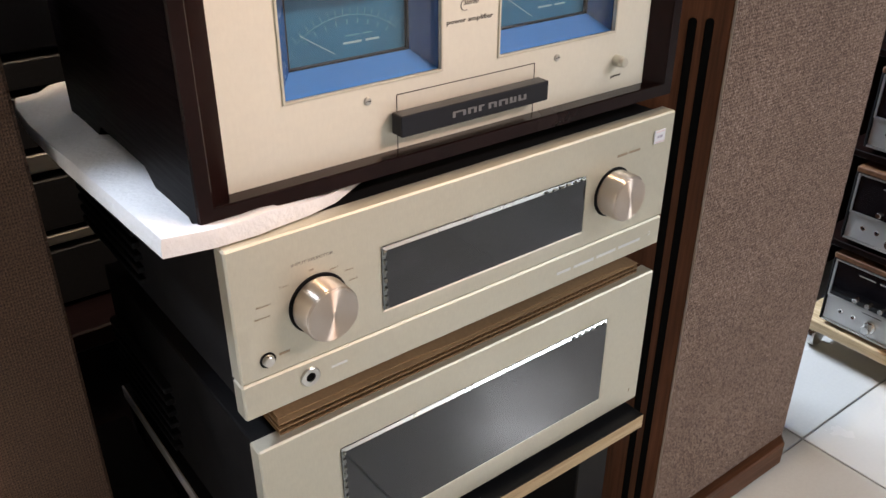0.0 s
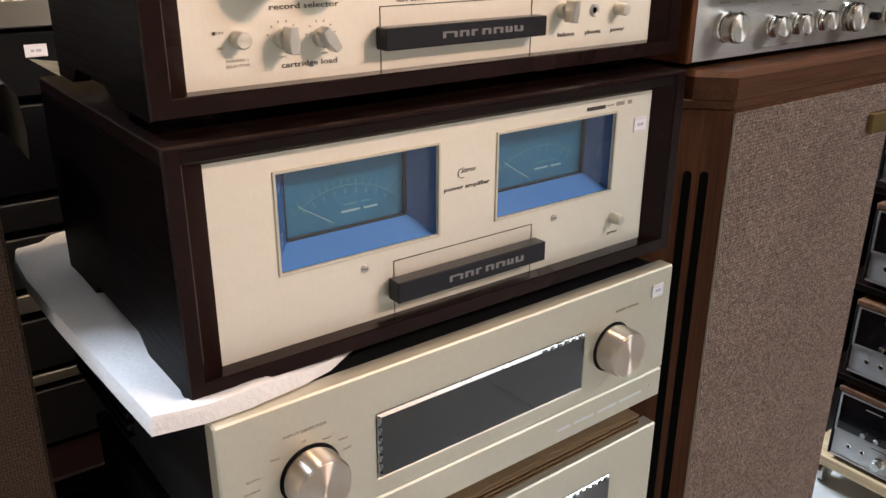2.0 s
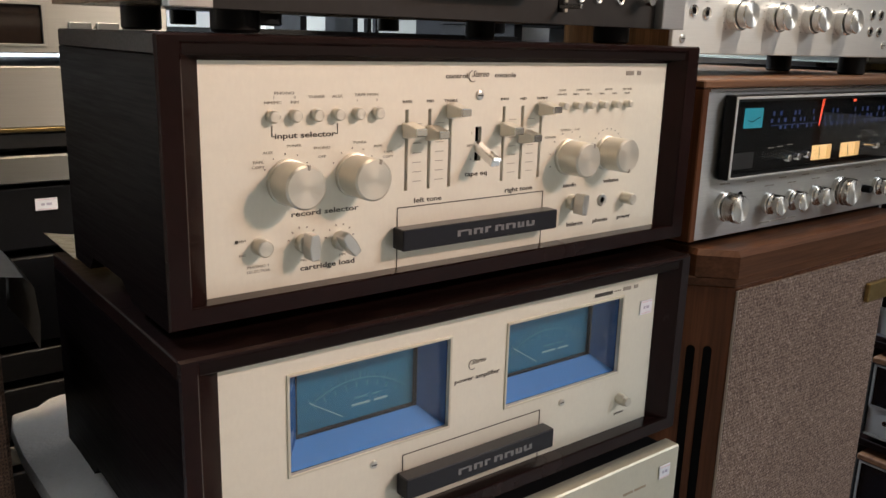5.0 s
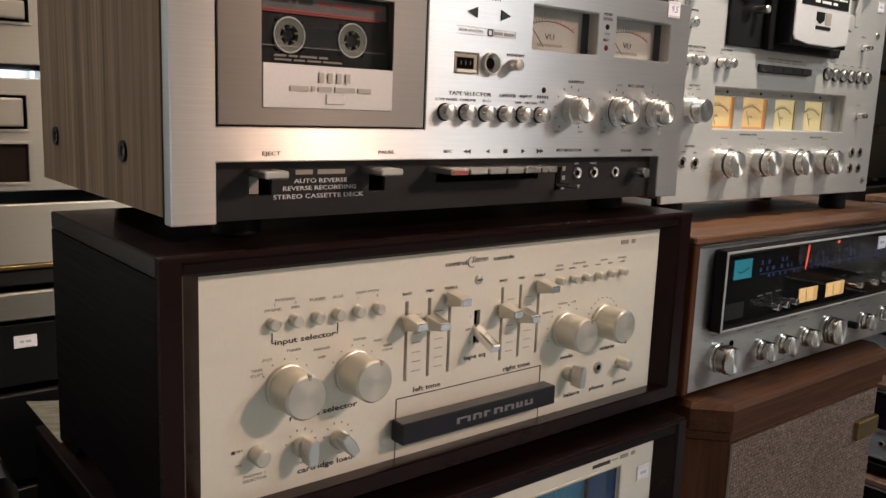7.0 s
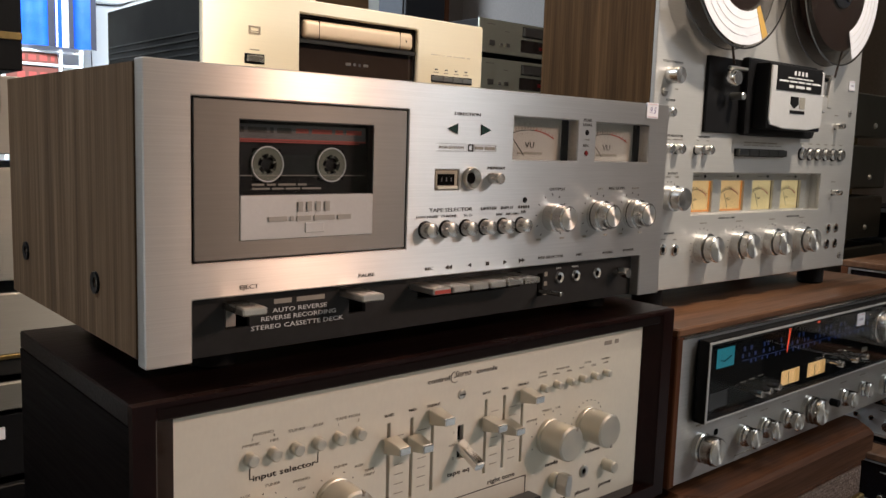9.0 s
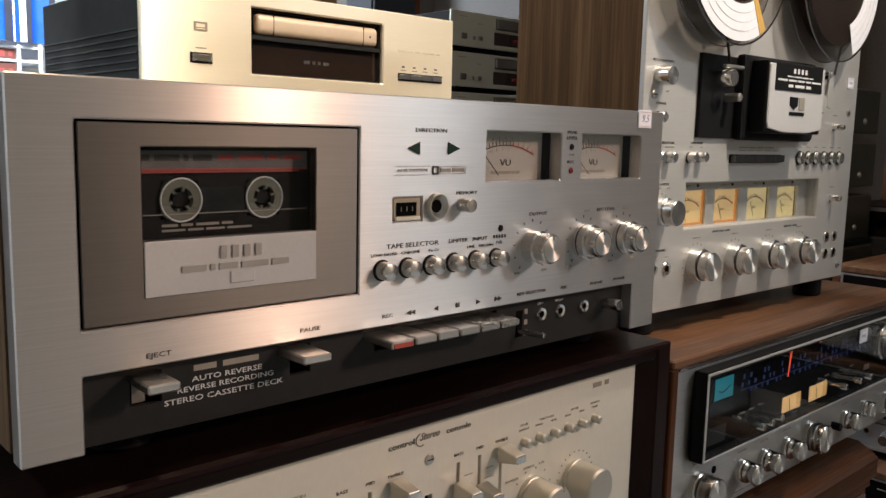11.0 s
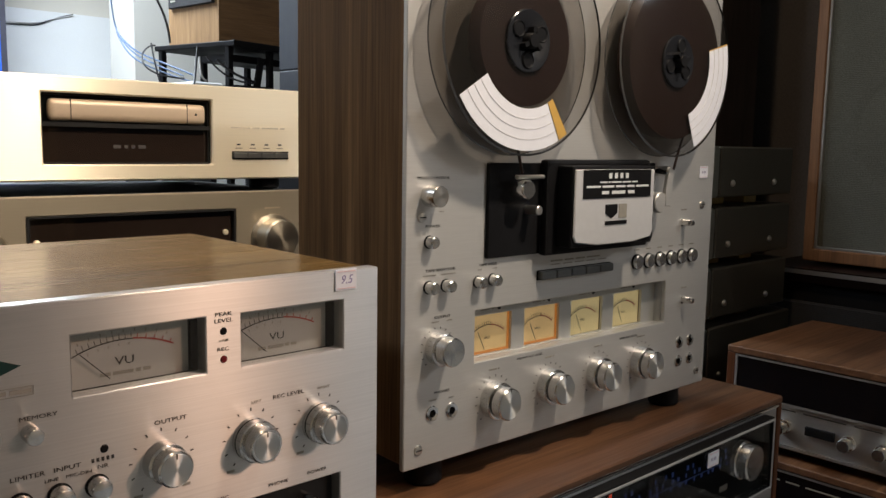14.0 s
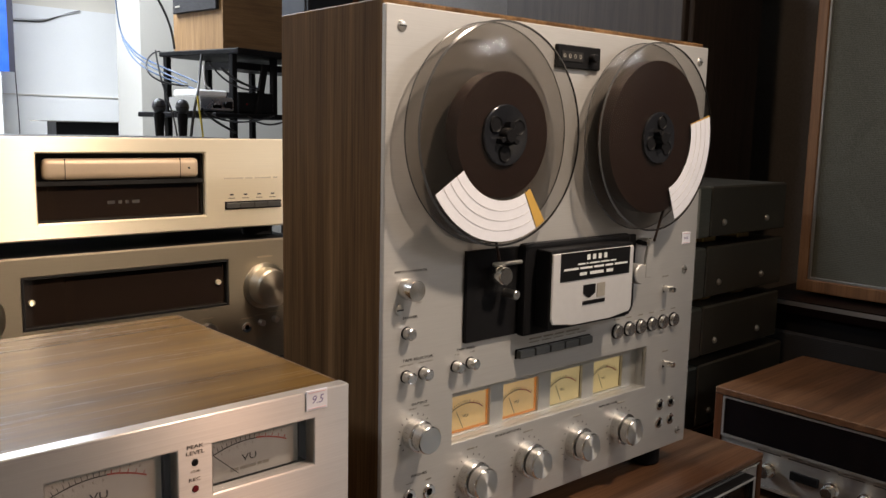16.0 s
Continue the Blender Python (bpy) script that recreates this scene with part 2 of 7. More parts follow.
M["knob_w"] = spun("turned_champagne", (0.60, 0.53, 0.47), 0.32, 0.92)
M["black"] = surface("black_plastic", (0.009, 0.009, 0.010), 0.42, 0, 0.2, relief=0.04, gloss=0.10)
M["black_metal"] = surface("black_painted_steel", (0.010, 0.010, 0.011), 0.55, 0, 0.25, fine=600, relief=0.10, gloss=0.10)
M["strip"] = surface("dark_grey_lacquer", (0.021, 0.0205, 0.0205), 0.42, 0, 0.15, relief=0.02, gloss=0.18)
# Near-black for insides: shade of holes, slots and gaps put into colour.
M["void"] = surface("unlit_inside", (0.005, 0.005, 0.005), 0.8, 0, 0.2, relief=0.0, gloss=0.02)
M["bar"] = surface("black_bar_lacquer", (0.012, 0.013, 0.018), 0.35, 0, 0.15, relief=0.02, gloss=0.25)
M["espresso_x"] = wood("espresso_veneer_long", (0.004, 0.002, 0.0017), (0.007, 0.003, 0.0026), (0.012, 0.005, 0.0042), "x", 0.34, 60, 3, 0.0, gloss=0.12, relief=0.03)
# Side-board copy, its colour darkened to offset the side lamp's light.
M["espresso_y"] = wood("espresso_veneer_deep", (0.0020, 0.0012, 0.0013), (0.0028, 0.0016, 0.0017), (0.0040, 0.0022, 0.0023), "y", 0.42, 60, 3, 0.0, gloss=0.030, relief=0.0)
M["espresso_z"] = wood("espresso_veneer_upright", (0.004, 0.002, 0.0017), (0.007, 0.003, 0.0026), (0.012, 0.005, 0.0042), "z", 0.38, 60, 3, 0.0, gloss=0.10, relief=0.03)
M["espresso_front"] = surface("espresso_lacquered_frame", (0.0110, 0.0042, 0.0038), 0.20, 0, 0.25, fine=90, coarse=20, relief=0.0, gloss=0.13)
M["vinyl_z"] = wood("walnut_print_upright", (0.056, 0.034, 0.020), (0.118, 0.074, 0.042), (0.185, 0.124, 0.075), "z", 0.55, 55, 1.2, 0.0, 0.5, gloss=0.08)
M["vinyl_x"] = wood("walnut_print_long", (0.068, 0.038, 0.011), (0.126, 0.073, 0.023), (0.188, 0.115, 0.039), "x", 0.22, 34, 1.6, 0.0, 0.35, gloss=0.06, relief=0.02)
M["walnut_z"] = wood("walnut_case_upright", (0.044, 0.023, 0.010), (0.115, 0.064, 0.028), (0.22, 0.13, 0.062), "z", 0.55, 48, 1.4, 0.0, 0.6, gloss=0.1)
M["walnut_x"] = wood("walnut_veneer_long", (0.075, 0.032, 0.014), (0.155, 0.070, 0.032), (0.25, 0.125, 0.062), "x", 0.40, 60, 2.2, 0.1, 0.4)
M["walnut_y"] = wood("walnut_veneer_deep", (0.070, 0.030, 0.013), (0.145, 0.066, 0.030), (0.23, 0.115, 0.057), "y", 0.40, 60, 2.2, 0.1, 0.4)
M["teak_x"] = wood("teak_cabinet_long", (0.050, 0.020, 0.0095), (0.092, 0.038, 0.0180), (0.130, 0.058, 0.0290), "x", 0.45, 40, 2.0, 0.0, 0.5, gloss=0.15)
M["teak_z"] = wood("teak_cabinet_upright", (0.056, 0.0195, 0.0080), (0.108, 0.0390, 0.0160), (0.160, 0.062, 0.0270), "z", 0.45, 40, 2.0, 0.0, 0.5, gloss=0.15)
M["oak_x"] = wood("light_oak", (0.17, 0.09, 0.035), (0.28, 0.16, 0.065), (0.36, 0.22, 0.10), "x", 0.5, 40, 2.0, 0.0, 0.4)
M["oak_z"] = wood("light_oak_upright", (0.17, 0.09, 0.035), (0.27, 0.155, 0.065), (0.35, 0.215, 0.10), "z", 0.5, 40, 2.0, 0.0, 0.4)
M["ply"] = wood("plywood_edge", (0.33, 0.22, 0.11), (0.56, 0.42, 0.25), (0.72, 0.58, 0.38), "x", 0.7, 180, 4.0, 0.0, 0.5)
M["tweed"] = cloth("tweed_grille_cloth", (0.068, 0.038, 0.028), (0.212, 0.143, 0.112), (0.45, 0.350, 0.300), 0.0030)
M["tweed_dark"] = cloth("brown_grille_cloth", (0.042, 0.025, 0.016), (0.105, 0.062, 0.041), (0.19, 0.115, 0.078), 0.0024)
# Paler cloth colour for the grille's edge where it catches light.
M["cloth_edge"] = surface("lit_cloth_edge", (0.40, 0.34, 0.30), 0.9, 0, 0.1, fine=600, relief=0.2)
M["foam"] = surface("white_foam_sheet", (0.80, 0.82, 0.86), 0.9, 0, 0.05, fine=260, coarse=40, relief=0.7, dist=0.0012)
M["card"] = surface("brown_cardboard", (0.30, 0.19, 0.10), 0.85, 0, 0.15, fine=300, relief=0.2)
M["paper"] = surface("white_paper_tag", (0.82, 0.83, 0.90), 0.8, 0, 0.04, relief=0.0)
M["paper_tan"] = surface("tan_paper", (0.10, 0.083, 0.066), 0.8, 0, 0.12, relief=0.1)
# One well blue in two copies: lit for the floor, shaded for the walls.
M["blue"] = surface("lit_blue_well", (0.060, 0.235, 0.640), 0.40, 0, 0.08, relief=0.0)
M["blue_dark"] = surface("shaded_blue_well", (0.022, 0.085, 0.27), 0.30, 0, 0.08, relief=0.0)
M["teal"] = surface("teal_meter_dial", (0.020, 0.150, 0.285), 0.35, 0, 0.15, coarse=25, relief=0.0)
M["teal_ink"] = surface("pale_teal_print", (0.085, 0.28, 0.36), 0.5, 0, 0.05, relief=0.0)
M["teal_white"] = surface("blue_white_print", (0.30, 0.48, 0.54), 0.6, 0, 0.04, relief=0.0)
M["white_ink"] = surface("white_print", (0.72, 0.74, 0.74), 0.6, 0, 0.04, relief=0.0)
M["black_ink"] = surface("black_print", (0.035, 0.032, 0.029), 0.6, 0, 0.1, relief=0.0)
M["grey_ink"] = surface("grey_print", (0.30, 0.28, 0.24), 0.6, 0, 0.1, relief=0.0)
M["tan_ink"] = surface("tan_print", (0.36, 0.29, 0.20), 0.6, 0, 0.1, relief=0.0)
M["red_ink"] = surface("red_print", (0.36, 0.060, 0.045), 0.6, 0, 0.1, relief=0.0)
M["red_led"] = surface("unlit_red_lamp", (0.16, 0.010, 0.012), 0.25, 0, 0.1, relief=0.0)
M["green"] = surface("dark_green_lens", (0.007, 0.034, 0.029), 0.25, 0, 0.1, relief=0.0)
M["dial"] = surface("cream_meter_dial", (0.48, 0.465, 0.43), 0.6, 0, 0.04, relief=0.0)
M["amber"] = glow("amber_lit_dial", (1.0, 0.63, 0.27), 0.62, (0.3, 0.22, 0.1), 0.22, 45)
M["amber2"] = glow("yellow_lit_dial", (1.0, 0.75, 0.36), 0.52, (0.3, 0.25, 0.12), 0.18, 45)
M["amber_rim"] = glow("orange_lit_edge", (1.0, 0.36, 0.06), 0.55, (0.3, 0.12, 0.04), 0.25, 45)
M["orange"] = glow("orange_lit_dial", (1.0, 0.58, 0.22), 0.80, (0.3, 0.2, 0.1), 0.2, 60)
M["cyan"] = glow("cyan_lit_dial", (0.02, 0.50, 0.60), 0.30, (0.02, 0.06, 0.08), 0.2, 60)
M["cyan_dim"] = glow("dim_teal_reflection", (0.03, 0.34, 0.40), 0.16, (0.02, 0.08, 0.09), 0.5, 90)
M["orange_dim"] = glow("shaded_orange_dial", (1.0, 0.55, 0.19), 0.60, (0.25, 0.15, 0.06), 0.2, 60)
M["brown_ink"] = surface("brown_print", (0.10, 0.05, 0.02), 0.6, 0, 0.1, relief=0.0)
M["lux_black"] = surface("black_dial_glass", (0.006, 0.006, 0.008), 0.06, 0, 0.1, relief=0.0, coat=0.5)
M["blue_led"] = glow("blue_lit_scale", (0.03, 0.10, 0.42), 0.20, (0.01, 0.01, 0.03), 0.5, 200)
M["red_glow"] = glow("red_lit_pointer", (1.0, 0.10, 0.04), 1.3, (0.1, 0.01, 0.01), 0.1, 60)
M["pane"] = glass("clear_pane", (0.97, 0.98, 0.98), 0.035)
M["pane_dark"] = glass("dial_glass_pane", (0.96, 0.97, 0.98), 0.008)
M["smoke"] = glass("smoked_pane", (0.45, 0.46, 0.48), 0.04)
M["reel_clear"] = glass("clear_reel_plastic", (0.80, 0.785, 0.77), 0.014, 0.12, 0.008, (0.42, 0.41, 0.40))
M["tape"] = surface("brown_magnetic_tape", (0.030, 0.0130, 0.0085), 0.40, 0, 0.12, fine=300, relief=0.0, gloss=0.3)
M["clear_hub"] = surface("milky_hub_plastic", (0.13, 0.14, 0.11), 0.25, 0, 0.12, relief=0.0)
M["brass"] = surface("brass_badge", (0.24, 0.17, 0.07), 0.40, 0.9, 0.2, relief=0.1)
M["tile"] = surface("pale_floor_tile", (0.47, 0.48, 0.48), 0.22, 0, 0.04, coarse=5, relief=0.01)
M["grout"] = surface("grey_grout", (0.20, 0.20, 0.19), 0.9, 0, 0.15)
M["wall_white"] = surface("white_wall_paint", (0.80, 0.81, 0.80), 0.7, 0, 0.04, coarse=3, relief=0.05)
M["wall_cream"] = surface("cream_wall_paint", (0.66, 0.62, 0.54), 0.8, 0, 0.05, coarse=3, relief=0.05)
# Tan for unseen walls, chosen to warm their bounce and reflections.
M["wall_tan"] = surface("tan_bounce_paint", (0.56, 0.46, 0.35), 0.8, 0, 0.06, coarse=3, relief=0.05)
# Wall cream with shade in the colour: the back lamp overlights the pillar.
M["pillar_cream_shaded"] = surface("shaded_cream_paint", (0.40, 0.39, 0.355), 0.8, 0, 0.06, coarse=3, relief=0.05)
M["wall_dark"] = surface("dark_shop_wall", (0.11, 0.098, 0.09), 0.8, 0, 0.2, coarse=3, relief=0.05)
M["ceil"] = surface("ceiling_paint", (0.76, 0.76, 0.75), 0.8, 0, 0.05, coarse=3)
M["banner"] = surface("blue_banner_vinyl", (0.012, 0.10, 0.62), 0.35, 0, 0.2, coarse=14, relief=0.3, dist=0.004)
M["brown_red"] = surface("red_brown_carton", (0.16, 0.045, 0.03), 0.6, 0, 0.15)
M["cable_blue"] = surface("blue_cable", (0.035, 0.085, 0.18), 0.5, 0, 0.1, relief=0.0)
M["banner_dark"] = surface("dark_banner_print", (0.035, 0.035, 0.05), 0.4, 0, 0.1, relief=0.0)
M["cable_white"] = surface("white_cable", (0.7, 0.7, 0.7), 0.5, 0, 0.1, relief=0.0)
M["cable_black"] = surface("black_cable", (0.012, 0.012, 0.014), 0.5, 0, 0.1, relief=0.0)
M["cable_yellow"] = surface("yellow_cable", (0.65, 0.52, 0.06), 0.5, 0, 0.1, relief=0.0)
M["dark_gold"] = surface("dark_gold_paint", (0.050, 0.046, 0.036), 0.42, 0.3, 0.12, fine=700, relief=0.05)
M["cabinet_brown"] = wood("dark_brown_cabinet", (0.022, 0.014, 0.010), (0.040, 0.027, 0.020), (0.060, 0.042, 0.032), "z", 0.5, 50, 2, 0.0, 0.4)
M["grey_gold"] = brushed("grey_gold_front", (0.42, 0.44, 0.41), 0.38, relief=0.05)
M["deck_gold"] = brushed("pale_gold_front", (0.25, 0.24, 0.225), 0.48, relief=0.05, metal=0.8, streak=0.04)
M["deck_green"] = brushed("pale_green_gold_front", (0.56, 0.57, 0.48), 0.45, relief=0.05, metal=0.6, streak=0.03)

# ---- mesh helpers ----


def thing(name, label, category, at, yaw=0.0, group="", kind=""):
    ob = new(name)
    ob.matrix_world = pose(*at, 0, 0, yaw)
    return tagged(ob, label, category, group, kind)


def part(name, bm, mat, parent, label="", smooth=False):
    me = bpy.data.meshes.new(name)
    bm.normal_update()
    bm.to_mesh(me)
    bm.free()
    me.materials.append(M[mat] if isinstance(mat, str) else mat)
    if smooth:
        me.shade_smooth()
        me.set_sharp_from_angle(angle=radians(35))
    ob = new(name, me)
    ob.parent = parent
    if label:
        ob["label"] = label
    return ob


def moved(ob, x, y, z, rx=0, ry=0, rz=0):
    ob.matrix_local = pose(x, y, z, rx, ry, rz)
    return ob


def twin(ob, x, y, z, rx=0, ry=0, rz=0):
    """Another object on the same mesh under the same parent."""
    o = ob.copy()
    scene.collection.objects.link(o)
    o.parent = ob.parent
    o.matrix_local = pose(x, y, z, rx, ry, rz)
    return o


def box(x0, x1, y0, y1, z0, z1, bev=0.0, bm=None, seg=1):
    bm = bm or bmesh.new()
    r = bmesh.ops.create_cube(bm, size=1.0)
    for v in r["verts"]:
        v.co = Vector(((x0 + x1) / 2 + v.co.x * (x1 - x0), (y0 + y1) / 2 + v.co.y * (y1 - y0), (z0 + z1) / 2 + v.co.z * (z1 - z0)))
    if bev:
        es = list({e for v in r["verts"] for e in v.link_edges})
        bmesh.ops.bevel(bm, geom=es, offset=bev, segments=seg, affect="EDGES", profile=0.6)
    return bm


def lathe(profile, n=40, bm=None, at=(0, 0, 0)):
    """Turned body round the y axis from (radius, y) pairs; ends close where the radius is 0."""
    bm = bm or bmesh.new()
    rings = []
    for r, y in profile:
        if r <= 1e-7:
            rings.append([bm.verts.new((at[0], at[1] + y, at[2]))])
        else:
            rings.append([bm.verts.new((at[0] + r * math.cos(2 * math.pi * i / n), at[1] + y, at[2] + r * math.sin(2 * math.pi * i / n))) for i in range(n)])
    for a, b in zip(rings, rings[1:]):
        for i in range(n):
            j = (i + 1) % n
            if len(a) == 1 and len(b) > 1:
                bm.faces.new((a[0], b[i], b[j]))
            elif len(b) == 1 and len(a) > 1:
                bm.faces.new((a[j], a[i], b[0]))
            elif len(a) > 1:
                bm.faces.new((a[j], a[i], b[i], b[j]))
    bmesh.ops.recalc_face_normals(bm, faces=bm.faces)
    return bm


def disc_knob(r, length, back=0.0, chamfer=0.0008):
    return [(0, back), (r, back), (r, back - length + chamfer), (r - chamfer, back - length), (0, back - length)]


def holed(x0, x1, z0, z1, y0, y1, holes, bev=0.0005):
    """A panel in the xz plane, y0 (front) to y1, with rectangular holes through it."""
    xs = sorted({x0, x1, *[h[0] for h in holes], *[h[1] for h in holes]})
    zs = sorted({z0, z1, *[h[2] for h in holes], *[h[3] for h in holes]})
    nx, nz = len(xs) - 1, len(zs) - 1

    def solid(i, k):
        if not (0 <= i < nx and 0 <= k < nz):
            return False
        cx, cz = (xs[i] + xs[i + 1]) / 2, (zs[k] + zs[k + 1]) / 2
        return not any(h[0] < cx < h[1] and h[2] < cz < h[3] for h in holes)

    bm, vs = bmesh.new(), {}

    def vert(i, k, y):
        if (i, k, y) not in vs:
            vs[i, k, y] = bm.verts.new((xs[i], y, zs[k]))
        return vs[i, k, y]

    for i in range(nx):
        for k in range(nz):
            if not solid(i, k):
                continue
            bm.faces.new([vert(i, k, y0), vert(i + 1, k, y0), vert(i + 1, k + 1, y0), vert(i, k + 1, y0)])
            bm.faces.new([vert(i, k + 1, y1), vert(i + 1, k + 1, y1), vert(i + 1, k, y1), vert(i, k, y1)])
            for di, dk, a, b in ((-1, 0, (i, k + 1), (i, k)), (1, 0, (i + 1, k), (i + 1, k + 1)), (0, -1, (i, k), (i + 1, k)), (0, 1, (i + 1, k + 1), (i, k + 1))):
                if not solid(i + di, k + dk):
                    bm.faces.new([vert(*b, y0), vert(*a, y0), vert(*a, y1), vert(*b, y1)])
    bmesh.ops.recalc_face_normals(bm, faces=bm.faces)
    if bev:
        es = [e for e in bm.edges if len(e.link_faces) == 2 and e.calc_face_angle() > 1.0]
        bmesh.ops.bevel(bm, geom=es, offset=bev, segments=1, affect="EDGES")
    return bm


def prism(points, y0, y1, bm=None, bev=0.0):
    """A body with an outline given as (x, z) points, from y0 to y1."""
    bm = bm or bmesh.new()
    a = [bm.verts.new((x, y0, z)) for x, z in points]
    b = [bm.verts.new((x, y1, z)) for x, z in points]
    fs = [bm.faces.new(a), bm.faces.new(b[::-1])]
    n = len(points)
    for i in range(n):
        fs.append(bm.faces.new((a[(i + 1) % n], a[i], b[i], b[(i + 1) % n])))
    bmesh.ops.recalc_face_normals(bm, faces=fs)
    if bev:
        bmesh.ops.bevel(bm, geom=list({e for f in fs for e in f.edges}), offset=bev, segments=1, affect="EDGES")
    return bm


def slab(points, z0, z1, bev=0.0):
    """A body with an outline given as (x, y) points, from z0 to z1."""
    bm = bmesh.new()
    a = [bm.verts.new((x, y, z0)) for x, y in points]
    b = [bm.verts.new((x, y, z1)) for x, y in points]
    bm.faces.new(a), bm.faces.new(b)
    n = len(points)
    for i in range(n):
        bm.faces.new((a[i], a[(i + 1) % n], b[(i + 1) % n], b[i]))
    bmesh.ops.recalc_face_normals(bm, faces=bm.faces)
    if bev:
        bmesh.ops.bevel(bm, geom=list(bm.edges), offset=bev, segments=1, affect="EDGES")
    return bm


def rimmed_slab(outer, inner, z0, z1, z2):
    """A board whose upper rim slopes in from one outline to a smaller one."""
    bm = bmesh.new()
    rings = [[bm.verts.new((x, y, z)) for x, y in pts] for pts, z in ((outer, z0), (outer, z1), (inner, z2))]
    bm.faces.new(rings[0]), bm.faces.new(rings[2])
    n = len(outer)
    for lo, hi in zip(rings, rings[1:]):
        for i in range(n):
            bm.faces.new((lo[i], lo[(i + 1) % n], hi[(i + 1) % n], hi[i]))
    bmesh.ops.recalc_face_normals(bm, faces=bm.faces)
    return bm


def arc_band(cx, cz, r0, r1, a0, a1, y, n=24, bm=None, t=0.0003):
    """A flat ring sector in the xz plane, angles in degrees from +x towards +z."""
    bm = bm or bmesh.new()
    prev = None
    for i in range(n + 1):
        a = radians(a0 + (a1 - a0) * i / n)
        c, s = math.cos(a), math.sin(a)
        row = [bm.verts.new((cx + r * c, yy, cz + r * s)) for r, yy in ((r0, y), (r1, y), (r1, y + t), (r0, y + t))]
        if prev:
            for k in range(4):
                bm.faces.new((prev[k], prev[(k + 1) % 4], row[(k + 1) % 4], row[k]))
        else:
            first = row
        prev = row
    bm.faces.new(first[::-1])
    bm.faces.new(prev)
    bmesh.ops.recalc_face_normals(bm, faces=bm.faces)
    return bm


def stroke(x0, z0, x1, z1, w, y, bm=None, t=0.0003):
    """A thin straight bar between two points of a panel."""
    d = Vector((x1 - x0, 0, z1 - z0))
    n = Vector((-d.z, 0, d.x)).normalized() * (w / 2)
    a, b = Vector((x0, y, z0)), Vector((x1, y, z1))
    pts = [a + n, b + n, b - n, a - n]
    return prism([(p.x, p.z) for p in pts], y, y + t, bm)


def tube(points, r, name, mat, parent=None, res=2):
    cu = bpy.data.curves.new(name, "CURVE")
    cu.dimensions, cu.bevel_depth, cu.bevel_resolution, cu.resolution_u = "3D", r, res, 6
    sp = cu.splines.new("NURBS")
    sp.points.add(len(points) - 1)
    for p, q in zip(sp.points, points):
        p.co = (*q, 1)
    sp.use_endpoint_u, sp.order_u = True, min(4, len(points))
    tmp = bpy.data.objects.new(name, cu)
    me = bpy.data.meshes.new_from_object(tmp)
    bpy.data.objects.remove(tmp)
    me.materials.append(M[mat])
    me.shade_smooth()
    ob = new(name, me)
    ob.parent = parent
    return ob


def lettering(text, x, z, size, mat, parent, y=-0.0006, align="CENTER", shear=0.0, squeeze=0.0, weight=0.0):
    """Printed words on a front: letter height size, baseline centred on z; wide letters unless squeeze is given."""
    if not squeeze:
        size, squeeze, weight = size * .78, 1.42, weight
    cu = bpy.data.curves.new("lettering", "FONT")
    cu.body, cu.size, cu.align_x, cu.align_y = text, size * 1.38, align, "CENTER"
    cu.resolution_u, cu.shear, cu.offset, cu.extrude = 2, shear, weight, 0.00012
    tmp = bpy.data.objects.new("lettering", cu)
    me = bpy.data.meshes.new_from_object(tmp)
    bpy.data.objects.remove(tmp)
    me.transform(pose(0, 0, 0, 90) @ Matrix.Diagonal((squeeze, 1, 1, 1)))
    me.materials.clear()
    me.materials.append(M[mat])
    ob = new("lettering", me)
    ob.parent = parent
    ob.matrix_local = pose(x, y + .0004, z)
    return ob


def word_bars(x0, x1, z, h, mat, parent, y=-0.0006, words=(3, 5, 4), name="print_bar"):
    """Unreadable print: plain bars of its size."""
    bm = bmesh.new()
    total, gap = sum(words), 0.9
    unit = (x1 - x0) / (total + gap * (len(words) - 1))
    x = x0
    for w in words:
        box(x, x + w * unit, y + .00025, y + .0006, z - h / 2, z + h / 2, 0, bm)
        x += (w + gap) * unit
    return part(name, bm, mat, parent)


def ticks(cx, cz, r0, r1, a0, a1, n, w, y, mat, parent, name="scale_print"):
    bm = bmesh.new()
    for i in range(n):
        a = radians(a0 + (a1 - a0) * i / (n - 1))
        stroke(cx + r0 * math.cos(a), cz + r0 * math.sin(a), cx + r1 * math.cos(a), cz + r1 * math.sin(a), w, y + .0003, bm)
    return part(name, bm, mat, parent)


def price_tag(parent_at, yaw, w, h, marks, group="price tags"):
    """A small white paper tag with a handwritten price."""
    t = thing("price_tag", "small white paper price tag stuck on a front", "price tag", parent_at, yaw, group)
    part("tag_paper", box(-w / 2, w / 2, -0.0007, 0.0002, -h / 2, h / 2), "paper", t)
    bm = bmesh.new()
    stroke(-w * .42, h * .40, w * .42, h * .40, h * .035, -0.0011, bm)
    stroke(-w * .42, -h * .40, w * .42, -h * .40, h * .035, -0.0011, bm)
    part("tag_border", bm, "pink_ink", t)
    if marks:
        lettering(marks, 0, 0, h * .42, "blue_pen", t, y=-0.0011, shear=0.25, squeeze=1.0)
    else:
        word_bars(-w * .24, w * .24, 0, h * .20, "faint_pen", t, y=-0.0011, words=(2, 3))
    return t


M["pink_ink"] = surface("pale_red_border", (0.76, 0.56, 0.60), 0.7, 0, 0.1, relief=0.0)
M["faint_pen"] = surface("faint_pen_ink", (0.46, 0.44, 0.56), 0.7, 0, 0.1, relief=0.0)
